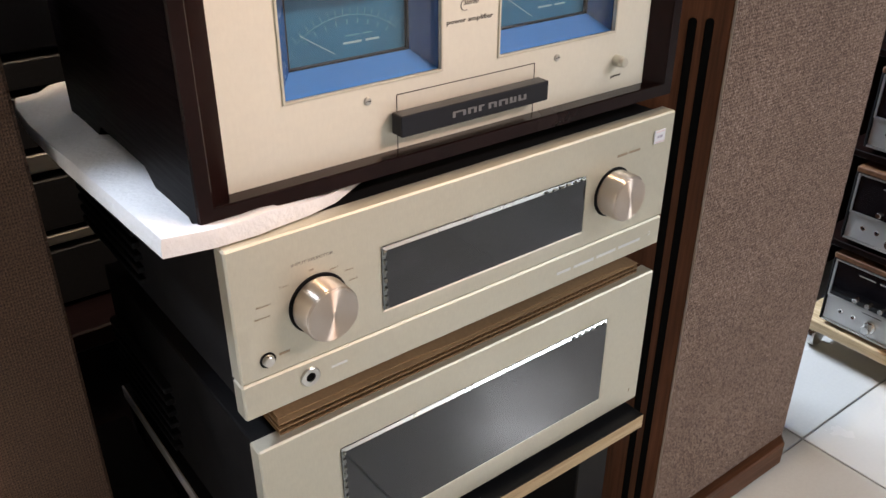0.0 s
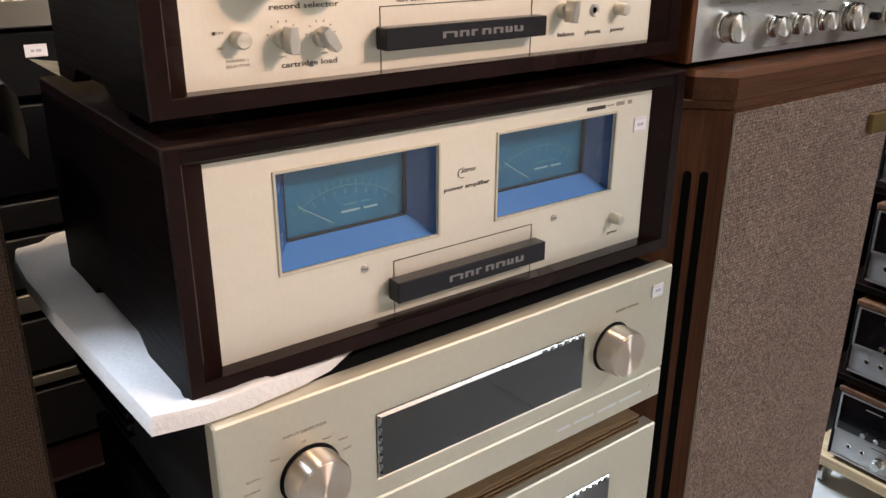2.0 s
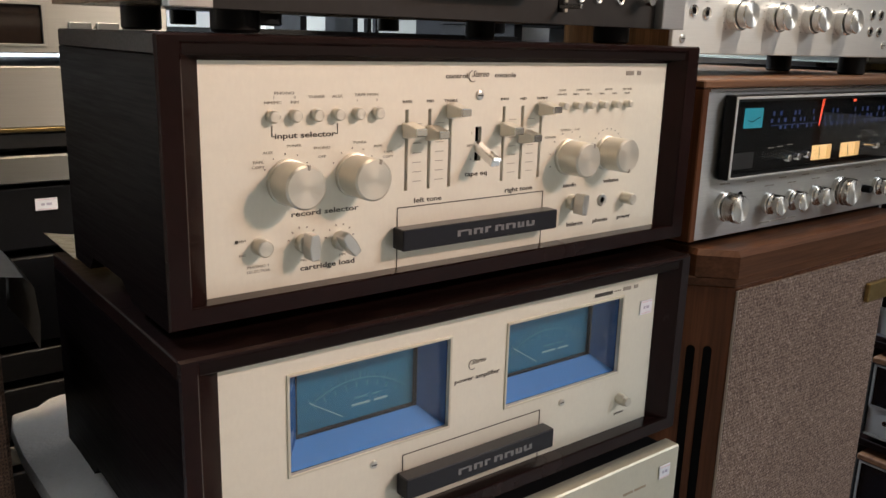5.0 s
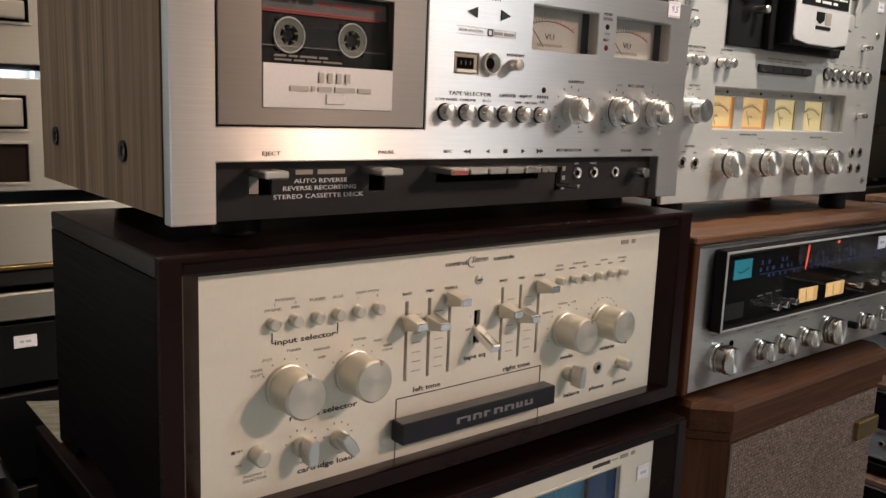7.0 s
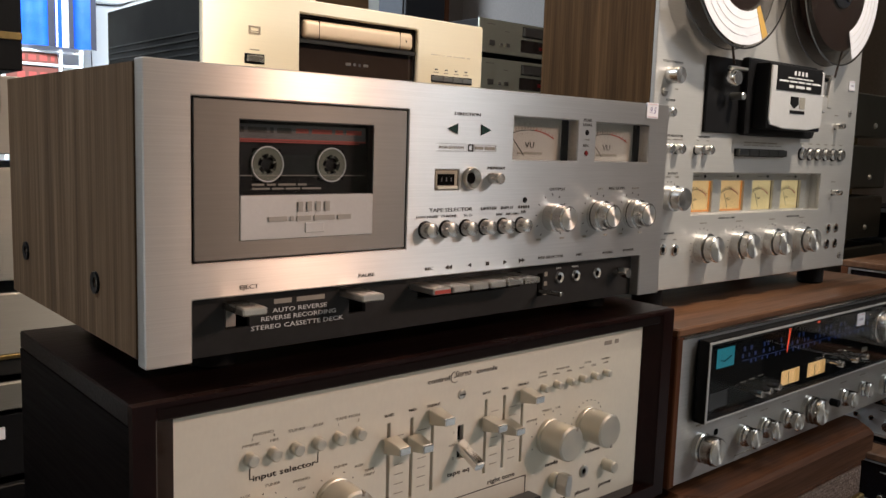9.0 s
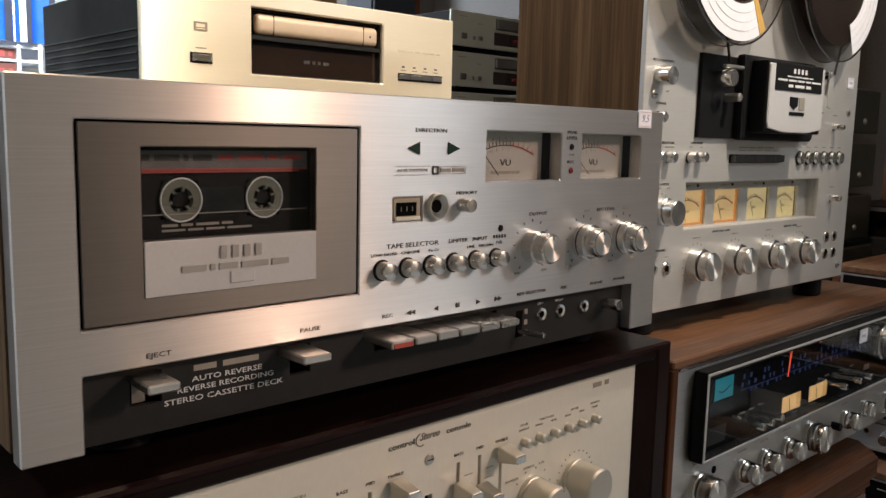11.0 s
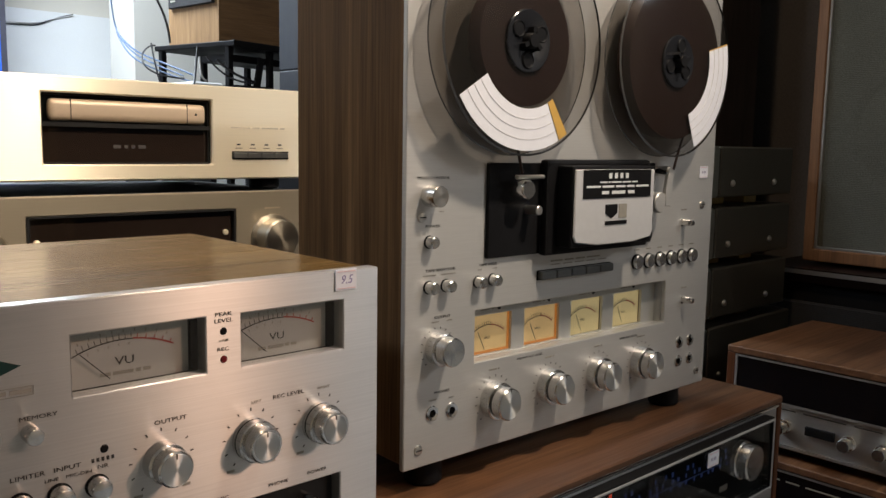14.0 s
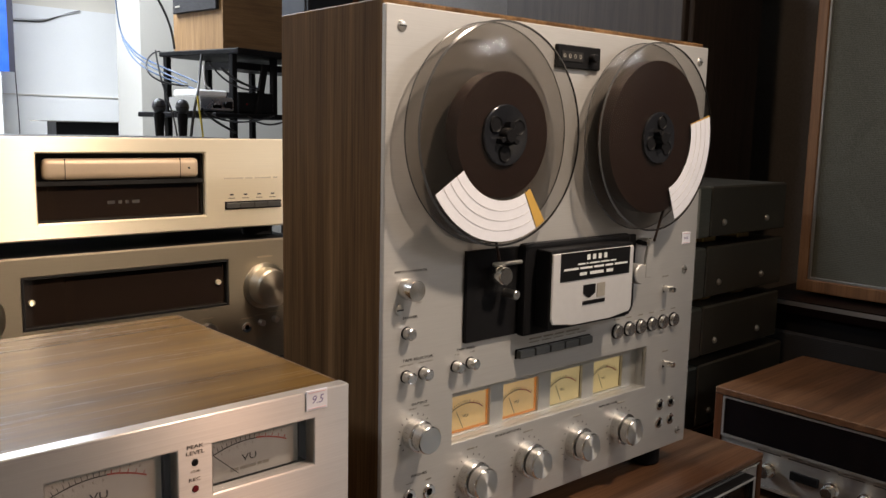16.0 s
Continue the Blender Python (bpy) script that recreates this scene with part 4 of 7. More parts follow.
# ---- wooden-cased amplifiers ----


def wooden_case(t, x0, x1, z0, z1, yf, yb, plate, inner, notch):
    """Case of four boards whose front edges slope in to the plate; notch: an arch cut into the foot of the sides."""
    px0, px1, pz0, pz1 = plate
    wall_ = .012

    def side(xa, xb):
        zt = z1 - .0120
        pts = [(yf + .002, z0), (yf + .002, zt), (yb, zt), (yb, z0), (notch[1], z0), (notch[1] - .012, z0 + notch[2]), (notch[0] + .02, z0 + notch[2]), (notch[0], z0)]
        bm = bmesh.new()
        a = [bm.verts.new((xa, y, z)) for y, z in pts]
        b = [bm.verts.new((xb, y, z)) for y, z in pts]
        bm.faces.new(a), bm.faces.new(b[::-1])
        for i in range(len(pts)):
            k = (i + 1) % len(pts)
            bm.faces.new((a[k], a[i], b[i], b[k]))
        bmesh.ops.recalc_face_normals(bm, faces=bm.faces)
        return bm

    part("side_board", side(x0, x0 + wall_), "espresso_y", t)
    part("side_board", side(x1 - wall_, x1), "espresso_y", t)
    part("top_board", box(x0, x1, yf + .002, yb, z1 - .0118, z1, .0010), "espresso_x", t)
    part("bottom_board", box(x0 + wall_ + .0002, x1 - wall_ - .0002, yf + .002, yb, z0 + .001, pz0 - .001), "espresso_x", t)
    part("back_panel", box(x0 + wall_, x1 - wall_, yb - .006, yb - .003, pz0, z1 - .012), "black_metal", t)
    bm = bmesh.new()
    rings = []
    for (a, b, c, d), y in (((x0, x1, z0, z1), yf + .0022), ((x0 + .0012, x1 - .0012, z0 + .0012, z1 - .0012), yf), ((px0 - inner, px1 + inner, pz0 - .0008, pz1 + inner * .8), yf), ((px0 - inner + .001, px1 + inner - .001, pz0, pz1 + inner * .8 - .001), yf + .0012), ((px0, px1, pz0 + .0006, pz1), -.0008), ((px0, px1, pz0 + .0006, pz1), .0080)):
        rings.append([bm.verts.new((x, y, z)) for x, z in ((a, c), (b, c), (b, d), (a, d))])
    for r0, r1 in zip(rings, rings[1:]):
        for k in range(4):
            n = (k + 1) % 4
            bm.faces.new((r0[k], r0[n], r1[n], r1[k]))
    bmesh.ops.recalc_face_normals(bm, faces=bm.faces)
    part("front_frame", bm, "espresso_front", t, "mitred dark front frame")


def nameplate(t, x0, x1, z0, z1, bx0, bx1, bz0, bz1):
    """Outlined plaque with the long black bar that stands off it."""
    bm = bmesh.new()
    stroke(x0, z1, x1, z1, .0006, -.0004, bm)
    stroke(x0, z0, x0, z1, .0006, -.0004, bm)
    stroke(x1, z0, x1, z1, .0006, -.0004, bm)
    part("plaque_outline", bm, "black_ink", t)
    bar = part("logo_bar", box(bx0, bx1, -.0140, -.0010, bz0, bz1, .0008), "bar", t, "long black bar with silver logo")
    w = (bx1 - bx0)
    zc, hh = (bz0 + bz1) / 2, (bz1 - bz0) * .145
    x = bx0 + w * .32
    for n_, f in enumerate((1.5, 1, .9, 1, 1.1, .8, 1)):
        lw = w * .058 * f
        bm = box(x, x + w * .018, -.0144, -.0140, zc - hh, zc + hh)
        if n_ != 2:
            box(x + lw - w * .018, x + lw, -.0144, -.0140, zc - hh, zc + hh * .85, 0, bm)
        box(x + w * .018, x + lw - w * .014, -.0144, -.0140, zc + hh * (.45 if n_ < 5 else -1), zc + hh * (1 if n_ < 5 else -.45), 0, bm)
        part("logo_shape", bm, "logo_grey", bar)
        x += lw + w * .0145


amp = thing("power_amplifier", "cream-fronted stereo power amplifier in a dark wooden case, two blue meters", "amplifier", (0.2115, -0.018, 0.672), 0.03)
AX, AZ = 0.2115, 0.672
ax = lambda x: x - AX
az = lambda z: z - AZ
wooden_case(amp, ax(-.0155), ax(.4410), 0, az(.8360), -.0130, .268, (ax(.0114), ax(.4132), az(.6844), az(.8201)), .0165, (.062, .192, .012))
W1, W2 = (ax(.0570), ax(.1856), az(.7375), az(.8067)), (ax(.2405), ax(.3700), az(.7380), az(.8062))
part("front_plate", holed(ax(.0108), ax(.4138), az(.6840), az(.8207), 0, .004, [W1, W2], .0006), "cream", amp, "cream-gold satin front")
for w in (W1, W2):
    d = .020
    part("window_rim", holed(w[0] - .0012, w[1] + .0012, w[2] - .0012, w[3] + .0012, -.0012, .001, [(w[0] + .0008, w[1] - .0008, w[2] + .0008, w[3] - .0008)], .0003), "champ", amp)
    sx, sb, st = .0155, .0140, .0065
    o = [(w[0], w[2]), (w[1], w[2]), (w[1], w[3]), (w[0], w[3])]
    i_ = [(w[0] + sx, w[2] + sb), (w[1] - sx, w[2] + sb), (w[1] - sx, w[3] - st), (w[0] + sx, w[3] - st)]
    # Floor takes the lit blue, walls the shaded one.
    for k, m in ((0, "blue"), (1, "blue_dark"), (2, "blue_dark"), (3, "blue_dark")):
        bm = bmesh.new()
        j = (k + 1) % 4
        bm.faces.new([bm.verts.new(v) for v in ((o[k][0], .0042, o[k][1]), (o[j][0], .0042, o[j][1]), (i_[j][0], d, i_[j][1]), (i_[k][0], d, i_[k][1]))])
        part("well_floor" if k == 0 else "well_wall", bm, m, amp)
    m = part("meter", box(w[0] + sx - .002, w[1] - sx + .002, d + .0035, d + .0055, w[2] + sb - .002, w[3] - st + .002), "teal", amp, "teal power meter dial")
    part("meter_frame", holed(w[0] + sx - .0015, w[1] - sx + .0015, w[2] + sb - .0015, w[3] - st + .0015, d - .0006, d + .0033, [(w[0] + sx + .0008, w[1] - sx - .0008, w[2] + sb + .0008, w[3] - st - .0008)], .0002), "bar", m)
    d += .0035
    cx, cz = (w[0] + w[1]) / 2, w[2] - .022
    part("scale_arc", arc_band(cx, cz, .066, .0666, 128, 52, d - .0007), "teal_ink", m)
    ticks(cx, cz, .067, .0715, 127, 53, 16, .0006, d - .0007, "teal_ink", m)
    ticks(cx, cz, .060, .0635, 122, 58, 9, .0010, d - .0007, "teal_ink", m, "scale_figures")
    word_bars(cx - .004, cx + .026, w[2] + .0250, .0015, "teal_white", m, d - .0008, (4, 3), "logo_print")
    word_bars(cx - .002, cx + .020, w[2] + .0300, .0010, "teal_ink", m, d - .0008, (3, 2))
    part("needle", stroke(cx - .012, w[2] + .0195, cx - .038, w[2] + .036, .0006, d - .002), "teal_white", m)
    part("window_pane", box(w[0] + .0012, w[1] - .0012, .0052, .0060, w[2] + .0012, w[3] - .0012), "pane", amp).visible_shadow = False
lettering("Stereo", ax(.2122), az(.7832), .0042, "black_ink", amp, shear=.45, squeeze=.9)
part("flourish", arc_band(ax(.2068), az(.7815), .0036, .0040, 100, 300, -.0006, 20), "black_ink", amp)
lettering("power amplifier", ax(.2118), az(.7708), .0034, "black_ink", amp, squeeze=1.45, weight=.00005)
word_bars(ax(.3345), ax(.3560), az(.8124), .0030, "black_ink", amp, words=(6,))
word_bars(ax(.3580), ax(.3660), az(.8128), .0010, "grey_ink", amp, words=(4, 4))
word_bars(ax(.3690), ax(.3880), az(.8130), .0032, "grey_ink", amp, words=(2, 1))
screw(amp, ax(.1208), az(.7266), .0030)
screw(amp, ax(.3032), az(.7267), .0030)
round_part("power_button", [(0, .001), (.0050, .001), (.0050, -.0070), (.0042, -.0080), (.0042, -.0105), (.0036, -.0112), (0, -.0112)], "knob_c", amp, ax(.3753), az(.7122), 0, 28)
lettering("power", ax(.3768), az(.6985), .0027, "black_ink", amp, squeeze=1.3, weight=.00004)
nameplate(amp, ax(.1454), ax(.2789), az(.6850), az(.7262), ax(.1398), ax(.2828), az(.6985), az(.7146))
feet(amp, ax(.03), ax(.40), .03, .23, -.0025, .001, .014)
price_tag((0.4003, -0.0184, 0.7920), 0, 0.0150, 0.0125, "")

pre = thing("control_amplifier", "cream-fronted control preamplifier in a dark wooden case, sliders and knobs", "amplifier", (0.2185, 0.0014, 0.846), 0.17)
PX, PZ = 0.2185, 0.846
px = lambda x: x - PX
pz = lambda z: z - PZ
wooden_case(pre, px(-.0122), px(.4535), 0, pz(1.0125), -.0115, .187, (px(.0143), px(.4247), pz(.8585), pz(.9980)), .0135, (.055, .150, .011))
SLOTS = [(.1574, .9533), (.1764, .9508), (.1943, .9652), (.2436, .9505), (.2619, .9445), (.2809, .9644)]
part("front_plate", holed(px(.0138), px(.4252), pz(.8580), pz(.9985), 0, .004, [(px(x - .0012), px(x + .0012), pz(.9120), pz(.9668)) for x, _ in SLOTS] + [(px(.2172), px(.2226), pz(.9285), pz(.9530))], .0003), "cream", pre, "cream-gold satin front")
# Black sheet gives the slider slots their inner shade.
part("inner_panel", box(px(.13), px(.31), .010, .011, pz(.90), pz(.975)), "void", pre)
for i, (x, z) in enumerate(SLOTS):
    bm = bmesh.new()
    r = bmesh.ops.create_cube(bm, size=1.0)
    for v in r["verts"]:
        front = v.co.y < 0
        v.co = Vector((px(x) + v.co.x * (.0085 if front else .0110), -.0170 if front else -.0020, pz(z) + v.co.z * (.0050 if front else .0108)))
    bmesh.ops.bevel(bm, geom=list(bm.edges), offset=.0006, segments=1, affect="EDGES")
    k = part("slider_knob", bm, "knob_c", pre, "satin wedge slider knob")
    part("knob_front", box(px(x) - .0042, px(x) + .0042, -.0180, -.0168, pz(z) - .0025, pz(z) + .0025, .0004), "chrome", k)
    bm = bmesh.new()
    if i in (0, 1, 3, 4):
        for n in range(7):
            box(px(x) + .0050, px(x) + .0120, -.0006, -.0003, pz(.9180) + n * .0065, pz(.9184) + n * .0065, 0, bm)
        part("slider_scale", bm, "grey_ink", pre)
    else:
        bm.free()
    lettering(("BASS", "MID", "TREBLE")[i % 3], px(x), pz(.9720), .0024, "black_ink", pre)
lettering("left tone", px(.1762), pz(.9046), .0034, "black_ink", pre, squeeze=1.5, weight=.00006)
lettering("right tone", px(.2615), pz(.9046), .0034, "black_ink", pre, squeeze=1.5, weight=.00006)
lettering("tape eq", px(.2189), pz(.9195), .0034, "black_ink", pre, squeeze=1.5, weight=.00006)
lettering("control", px(.1985), pz(.9885), .0034, "black_ink", pre, squeeze=1.4, weight=.00006)
lettering("Stereo", px(.2195), pz(.9898), .0046, "black_ink", pre, shear=.45, squeeze=.9)
part("flourish", arc_band(px(.2128), pz(.9885), .0036, .0040, 100, 300, -.0006, 20), "black_ink", pre)
lettering("console", px(.2430), pz(.9890), .0034, "black_ink", pre, squeeze=1.4, weight=.00006)
word_bars(px(.3740), px(.3920), pz(.9902), .0034, "grey_ink", pre, words=(2, 1))
screw(pre, px(.2195), pz(.9752), .0034)
lev = part("tape_lever", box(-.0038, .0038, -.0220, .004, -.0034, .0034, .0010), "chrome", pre, "steel toggle lever")
moved(lev, px(.2198), -.001, pz(.9385), 24, 0, 0)
lettering("1", px(.2135), pz(.9490), .0020, "grey_ink", pre)
lettering("OFF", px(.2120), pz(.9400), .0020, "grey_ink", pre)
lettering("2", px(.2135), pz(.9305), .0020, "grey_ink", pre)


def small_button(parent, x, z, r, length, mat="steel"):
    round_part("button_collar", [(r * .9, .001), (r * .9, -.001), (r * 1.10, -.001), (r * 1.10, .001)], "knob_c", parent, x, z, 0, 24)
    return round_part("push_button", [(0, .001), (r, .001), (r, -length + .0008), (r - .0008, -length), (0, -length)], mat, parent, x, z, 0, 24)


for i in range(6):
    small_button(pre, px(.0590 + i * .01485), pz(.9655), .0038, .0055, "knob_c")
    small_button(pre, px(.3021 + i * .0149), pz(.9658), .0029, .0060, "knob_c")
for txt, x, z, s in (("PHONO", .0676, .9790, .0024), ("1", .0606, .9765, .0020), ("2", .0745, .9765, .0020), ("MM/MC", .0600, .9735, .0023), ("MM", .0745, .9735, .0023), ("TUNER", .0895, .9765, .0024), ("AUX", .1040, .9765, .0024),
                     ("TAPE MON", .1255, .9772, .0024), ("1", .1185, .9738, .0020), ("2", .1335, .9738, .0020)):
    lettering(txt, px(x), pz(z), s, "grey_ink", pre)
lettering("input selector", px(.0815), pz(.9535), .0035, "black_ink", pre, squeeze=1.55, weight=.00006)
bm = bmesh.new()
stroke(px(.0590), pz(.9600), px(.0590), pz(.9535), .0004, -.0005, bm)
stroke(px(.0590), pz(.9535), px(.0610), pz(.9535), .0004, -.0005, bm)
part("bracket_line", bm, "black_ink", pre)
bm = bmesh.new()
stroke(px(.1040), pz(.9600), px(.1040), pz(.9535), .0004, -.0005, bm)
stroke(px(.1022), pz(.9535), px(.1040), pz(.9535), .0004, -.0005, bm)
part("bracket_line", bm, "black_ink", pre)
for i, grp in enumerate((("TONE", "DEFEAT"), ("TURNOVER", "500Hz"), ("", "4kHz"), ("FILTER", "9kHz"), ("", "15Hz"), ("MUTING", "-20dB"))):
    for j, txt in enumerate(grp):
        if txt:
            lettering(txt, px(.3021 + i * .0149 + (.0074 if txt in ("TURNOVER", "FILTER") else 0)), pz(.9775 - j * .0032), .0019, "grey_ink", pre)
for x, z, r, L, turn in ((.0690, .9252, .0135, .0245, 8), (.1165, .9262, .0135, .0245, 22), (.3120, .9258, .0134, .0235, 25), (.3575, .9265, .0134, .0235, 170)):
    k = round_part("rotary_knob", [(0, .001), (r + .0008, .001), (r + .0008, -.0030), (r, -.0034), (r, -L + .0012), (r - .0012, -L), (0, -L)], "knob_c", pre, px(x), pz(z), 0, 64, "large satin champagne knob", turn)
    part("index_notch", box(-.0011, .0011, -L - .0003, -L + .0030, r * .78, r + .0003, .0004), "grey_ink", k)
    if x < .2:
        ticks(px(x), pz(z), .0172, .0179, 150, 40, 5, .0007, -.0006, "black_ink", pre)
    else:
        ticks(px(x), pz(z), .0190, .0200, 200, 20, 7 if turn == 25 else 13, .0007, -.0006, "black_ink", pre)
for txt, x, z in (("AUX", .0560, .9440), ("TUNER", .0735, .9472), ("PHONO", .0930, .9450), ("OFF", .0930, .9395), ("TUNER", .1205, .9470), ("AUX", .1345, .9440), ("REVERSE", .2920, .9420), ("STEREO", .3080, .9470), ("L+R", .3210, .9470),
                  ("TAPE", .0495, .9385), ("COPY", .0495, .9355), ("TAPE", .1425, .9395), ("COPY", .1425, .9365)):
    lettering(txt, px(x), pz(z), .0021, "grey_ink", pre)
lettering("record selector", px(.0950), pz(.9045), .0035, "black_ink", pre, squeeze=1.6, weight=.00006)
lettering("cartridge load", px(.0967), pz(.8690), .0035, "black_ink", pre, squeeze=1.5, weight=.00006)
for txt, x in (("mode", .3164), ("volume", .3654)):
    lettering(txt, px(x), pz(.9030), .0034, "black_ink", pre, squeeze=1.35, weight=.00008)
for txt, x in (("balance", .3252), ("phones", .3556), ("power", .3848)):
    lettering(txt, px(x), pz(.8705), .0034, "black_ink", pre, squeeze=1.35, weight=.00008)
small_button(pre, px(.0490), pz(.8872), .0052, .0100, "knob_c")
lettering("PHONO 1", px(.0480), pz(.8745), .0022, "grey_ink", pre)
lettering("SELECTOR", px(.0480), pz(.8715), .0022, "grey_ink", pre)
lettering("MM", px(.0380), pz(.8915), .0020, "grey_ink", pre)
lettering("MC", px(.0380), pz(.8825), .0020, "grey_ink", pre)
part("selector_mark", box(px(.0332), px(.0352), -.0006, -.0003, pz(.8905), pz(.8925)), "black_ink", pre)
for x, z, turn in ((.0790, .8855, 0), (.1055, .8842, -35), (.3195, .8890, 5)):
    k = round_part("pointer_base", [(0, .001), (.0062, .001), (.0062, -.0055), (.0054, -.0062), (0, -.0062)], "knob_c", pre, px(x), pz(z), 0, 32, "small pointer knob", turn)
    bm = prism([(-.0028, -.0082), (.0028, -.0082), (.0040, 0), (.0028, .0082), (-.0028, .0082), (-.0040, 0)], -.0165, -.0060)
    bmesh.ops.bevel(bm, geom=list(bm.edges), offset=.0006, segments=1, affect="EDGES")
    part("pointer_grip", bm, "steel", k)
    if z < .8875:
        ticks(px(x), pz(z), .0098, .0112, 165, 15, 6, .0008, -.0006, "grey_ink", pre)
lettering("MC", px(.0790), pz(.8742), .0020, "grey_ink", pre)
lettering("MM", px(.1075), pz(.8742), .0020, "grey_ink", pre)
jack(pre, px(.3556), pz(.8874), .0046, 0, "steel")
small_button(pre, px(.3830), pz(.8870), .0048, .0110, "knob_c")
nameplate(pre, px(.1507), px(.2872), pz(.8590), pz(.9008), px(.1464), px(.2910), pz(.8735), pz(.8882))
feet(pre, px(.03), px(.41), .03, .15, -.0100, .001, .014)

# ---- champagne preamplifier and power amplifier below ----
LX, LY = 0.2142, -0.0446


def bevel_window(t, x0, x1, z0, z1):
    """Glass with a polished sloping rim, set into a front."""
    bm = bmesh.new()
    e = .0028
    o = [(x0, z0), (x1, z0), (x1, z1), (x0, z1)]
    i_ = [(x0 + e, z0 + e), (x1 - e, z0 + e), (x1 - e, z1 - e), (x0 + e, z1 - e)]
    a = [bm.verts.new((x, .0004, z)) for x, z in o]
    b = [bm.verts.new((x, -.0022, z)) for x, z in i_]
    for k in range(4):
        bm.faces.new((a[k], a[(k + 1) % 4], b[(k + 1) % 4], b[k]))
    bmesh.ops.recalc_face_normals(bm, faces=bm.faces)
    rim = part("window_rim", bm, "rim_glass", t, "polished sloping window rim")
    part("window_glass", box(x0 + e - .0006, x1 - e + .0006, -.0022, .0044, z0 + e - .0006, z1 - e + .0006), "lux_glass", t, "dark grey window glass")

    # Added tilted bits that imitate broken reflections in the glass edge.
    def facets(name, spots, w, d, mat):
        bm = bmesh.new()
        for k, (fx, fz) in enumerate(spots):
            new_verts = set(bm.verts)
            box(fx - w / 2, fx + w / 2, -.0030, -.0008, fz - d / 2, fz + d / 2, .0002, bm)
            tilt = pose(fx, -.002, fz, 14 * (-1) ** k, 0, 10 * (-1) ** (k // 2)) @ pose(-fx, .002, -fz)
            bmesh.ops.transform(bm, matrix=tilt, verts=[v for v in bm.verts if v not in new_verts])
        part(name, bm, mat, rim, "small tilted facets imitating reflections in the window edge")

    n_f = int((z1 - z0) / .0075)
    facets("edge_reflection_facets", [(x0 + e * .5, z0 + (k + .5) * (z1 - z0) / n_f) for k in range(n_f)], .0022, .0034, "rim_glass")
    facets("corner_reflection_facets", [(x1 - .006 - k * .0085, z1 - e * .45) for k in range(6)], .0036, .0016, "rim_glass")
    part("window_back", box(x0 - .002, x1 + .002, .0058, .0066, z0 - .002, z1 + .002), "void", t)
    return rim


M["lux_glass"] = surface("grey_coated_glass", (0.012, 0.016, 0.021), 0.04, 0, 0.06, coarse=4, relief=0.0, coat=0.2, gloss=0.5)
M["rim_glass"] = surface("polished_glass_edge", (0.24, 0.255, 0.255), 0.26, 1.0, 0.05, relief=0.0)

lux = thing("preamplifier", "champagne preamplifier with two turned knobs and a dark window", "amplifier", (LX, LY, 0.522), 0.63)
lx = lambda x: x - LX
lz = lambda z: z - 0.522
WL = (lx(.1105), lx(.3238), lz(.5703), lz(.6246))
part("front_plate", holed(lx(-.009), lx(.4373), lz(.5537), lz(.6605), 0, .016, [WL], .0014), "champ", lux, "champagne anodised front")
part("lower_plate", holed(lx(-.009), lx(.4373), lz(.522), lz(.5529), 0, .016, [], .0016), "champ", lux)
part("case", box(lx(-.004), lx(.432), .0162, .365, lz(.526), lz(.657), .0015), "black_metal", lux, "black steel case")
for i in range(5):
    z = lz(.540) + i * .012
    part("cooling_fin", box(lx(-.010), lx(-.003), .20, .36, z, z + .006, .0008), "black_metal", lux)
bevel_window(lux, *WL)
for x, z in ((.0555, .5990), (.3600, .6000)):
    # Flat black ring paints the shaded gap round the knob.
    round_part("knob_gap_shade", [(0, -.0006), (.0232, -.0006), (.0236, -.0003), (.0236, .001)], "black", lux, lx(x), lz(z), 0, 56)
    k = round_part("rotary_knob", [(0, .001), (.0206, .001), (.0206, -.0024), (.0218, -.0030), (.0216, -.0185), (.0206, -.0205), (.0200, -.0206), (0, -.0212)], "knob_w", lux, lx(x), lz(z), 0, 72, "turned champagne knob")
    part("knob_face", lathe([(0, -.0216), (.0196, -.0213), (.0199, -.0206)], 64), "face_w", k, "spun metal face", smooth=True)
lettering("INPUT SELECTOR", lx(.0535), lz(.6350), .0028, "grey_ink", lux)
for txt, x, z in (("CD", .0520, .6270), ("Tuner", .0300, .6215), ("Line-1", .0700, .6225), ("Line-2", .0820, .6170), ("Line-3", .0850, .6080), ("Bal.Line-1", .0140, .6120), ("Bal.Line-2", .0120, .6030)):
    lettering(txt, lx(x), lz(z), .0019, "tan_ink", lux)
word_bars(lx(.3620), lx(.3920), lz(.6335), .0022, "tan_ink", lux, words=(6, 7))
small_button(lux, lx(.0125), lz(.5680), .0042, .0040, "steel")
round_part("button_recess", [(.0046, .001), (.0046, -.0006), (.0062, -.0006), (.0062, .001)], "black", lux, lx(.0125), lz(.5680), 0, 28)
word_bars(lx(.0215), lx(.0300), lz(.5690), .0018, "tan_ink", lux, words=(5,))
jack(lux, lx(.0440), lz(.5390), .0072, 0, "steel")
word_bars(lx(.0620), lx(.0760), lz(.5395), .0020, "white_ink", lux, words=(6,))
word_bars(lx(.2960), lx(.4080), lz(.5362), .0028, "white_ink", lux, words=(4, 6, 6, 7))
lettering("2", lx(.4208), lz(.5385), .0062, "white_ink", lux)
feet(lux, lx(.03), lx(.40), .04, .32, -.014, .0045, .018)
price_tag((0.4165, -0.0432, 0.6402), 0.63, 0.0145, 0.0125, "")

lux2 = thing("champagne_power_amplifier", "champagne power amplifier with a wide grey window on a plywood shelf", "amplifier", (LX, LY, 0.328), 0.63)
l2 = lambda z: z - 0.328
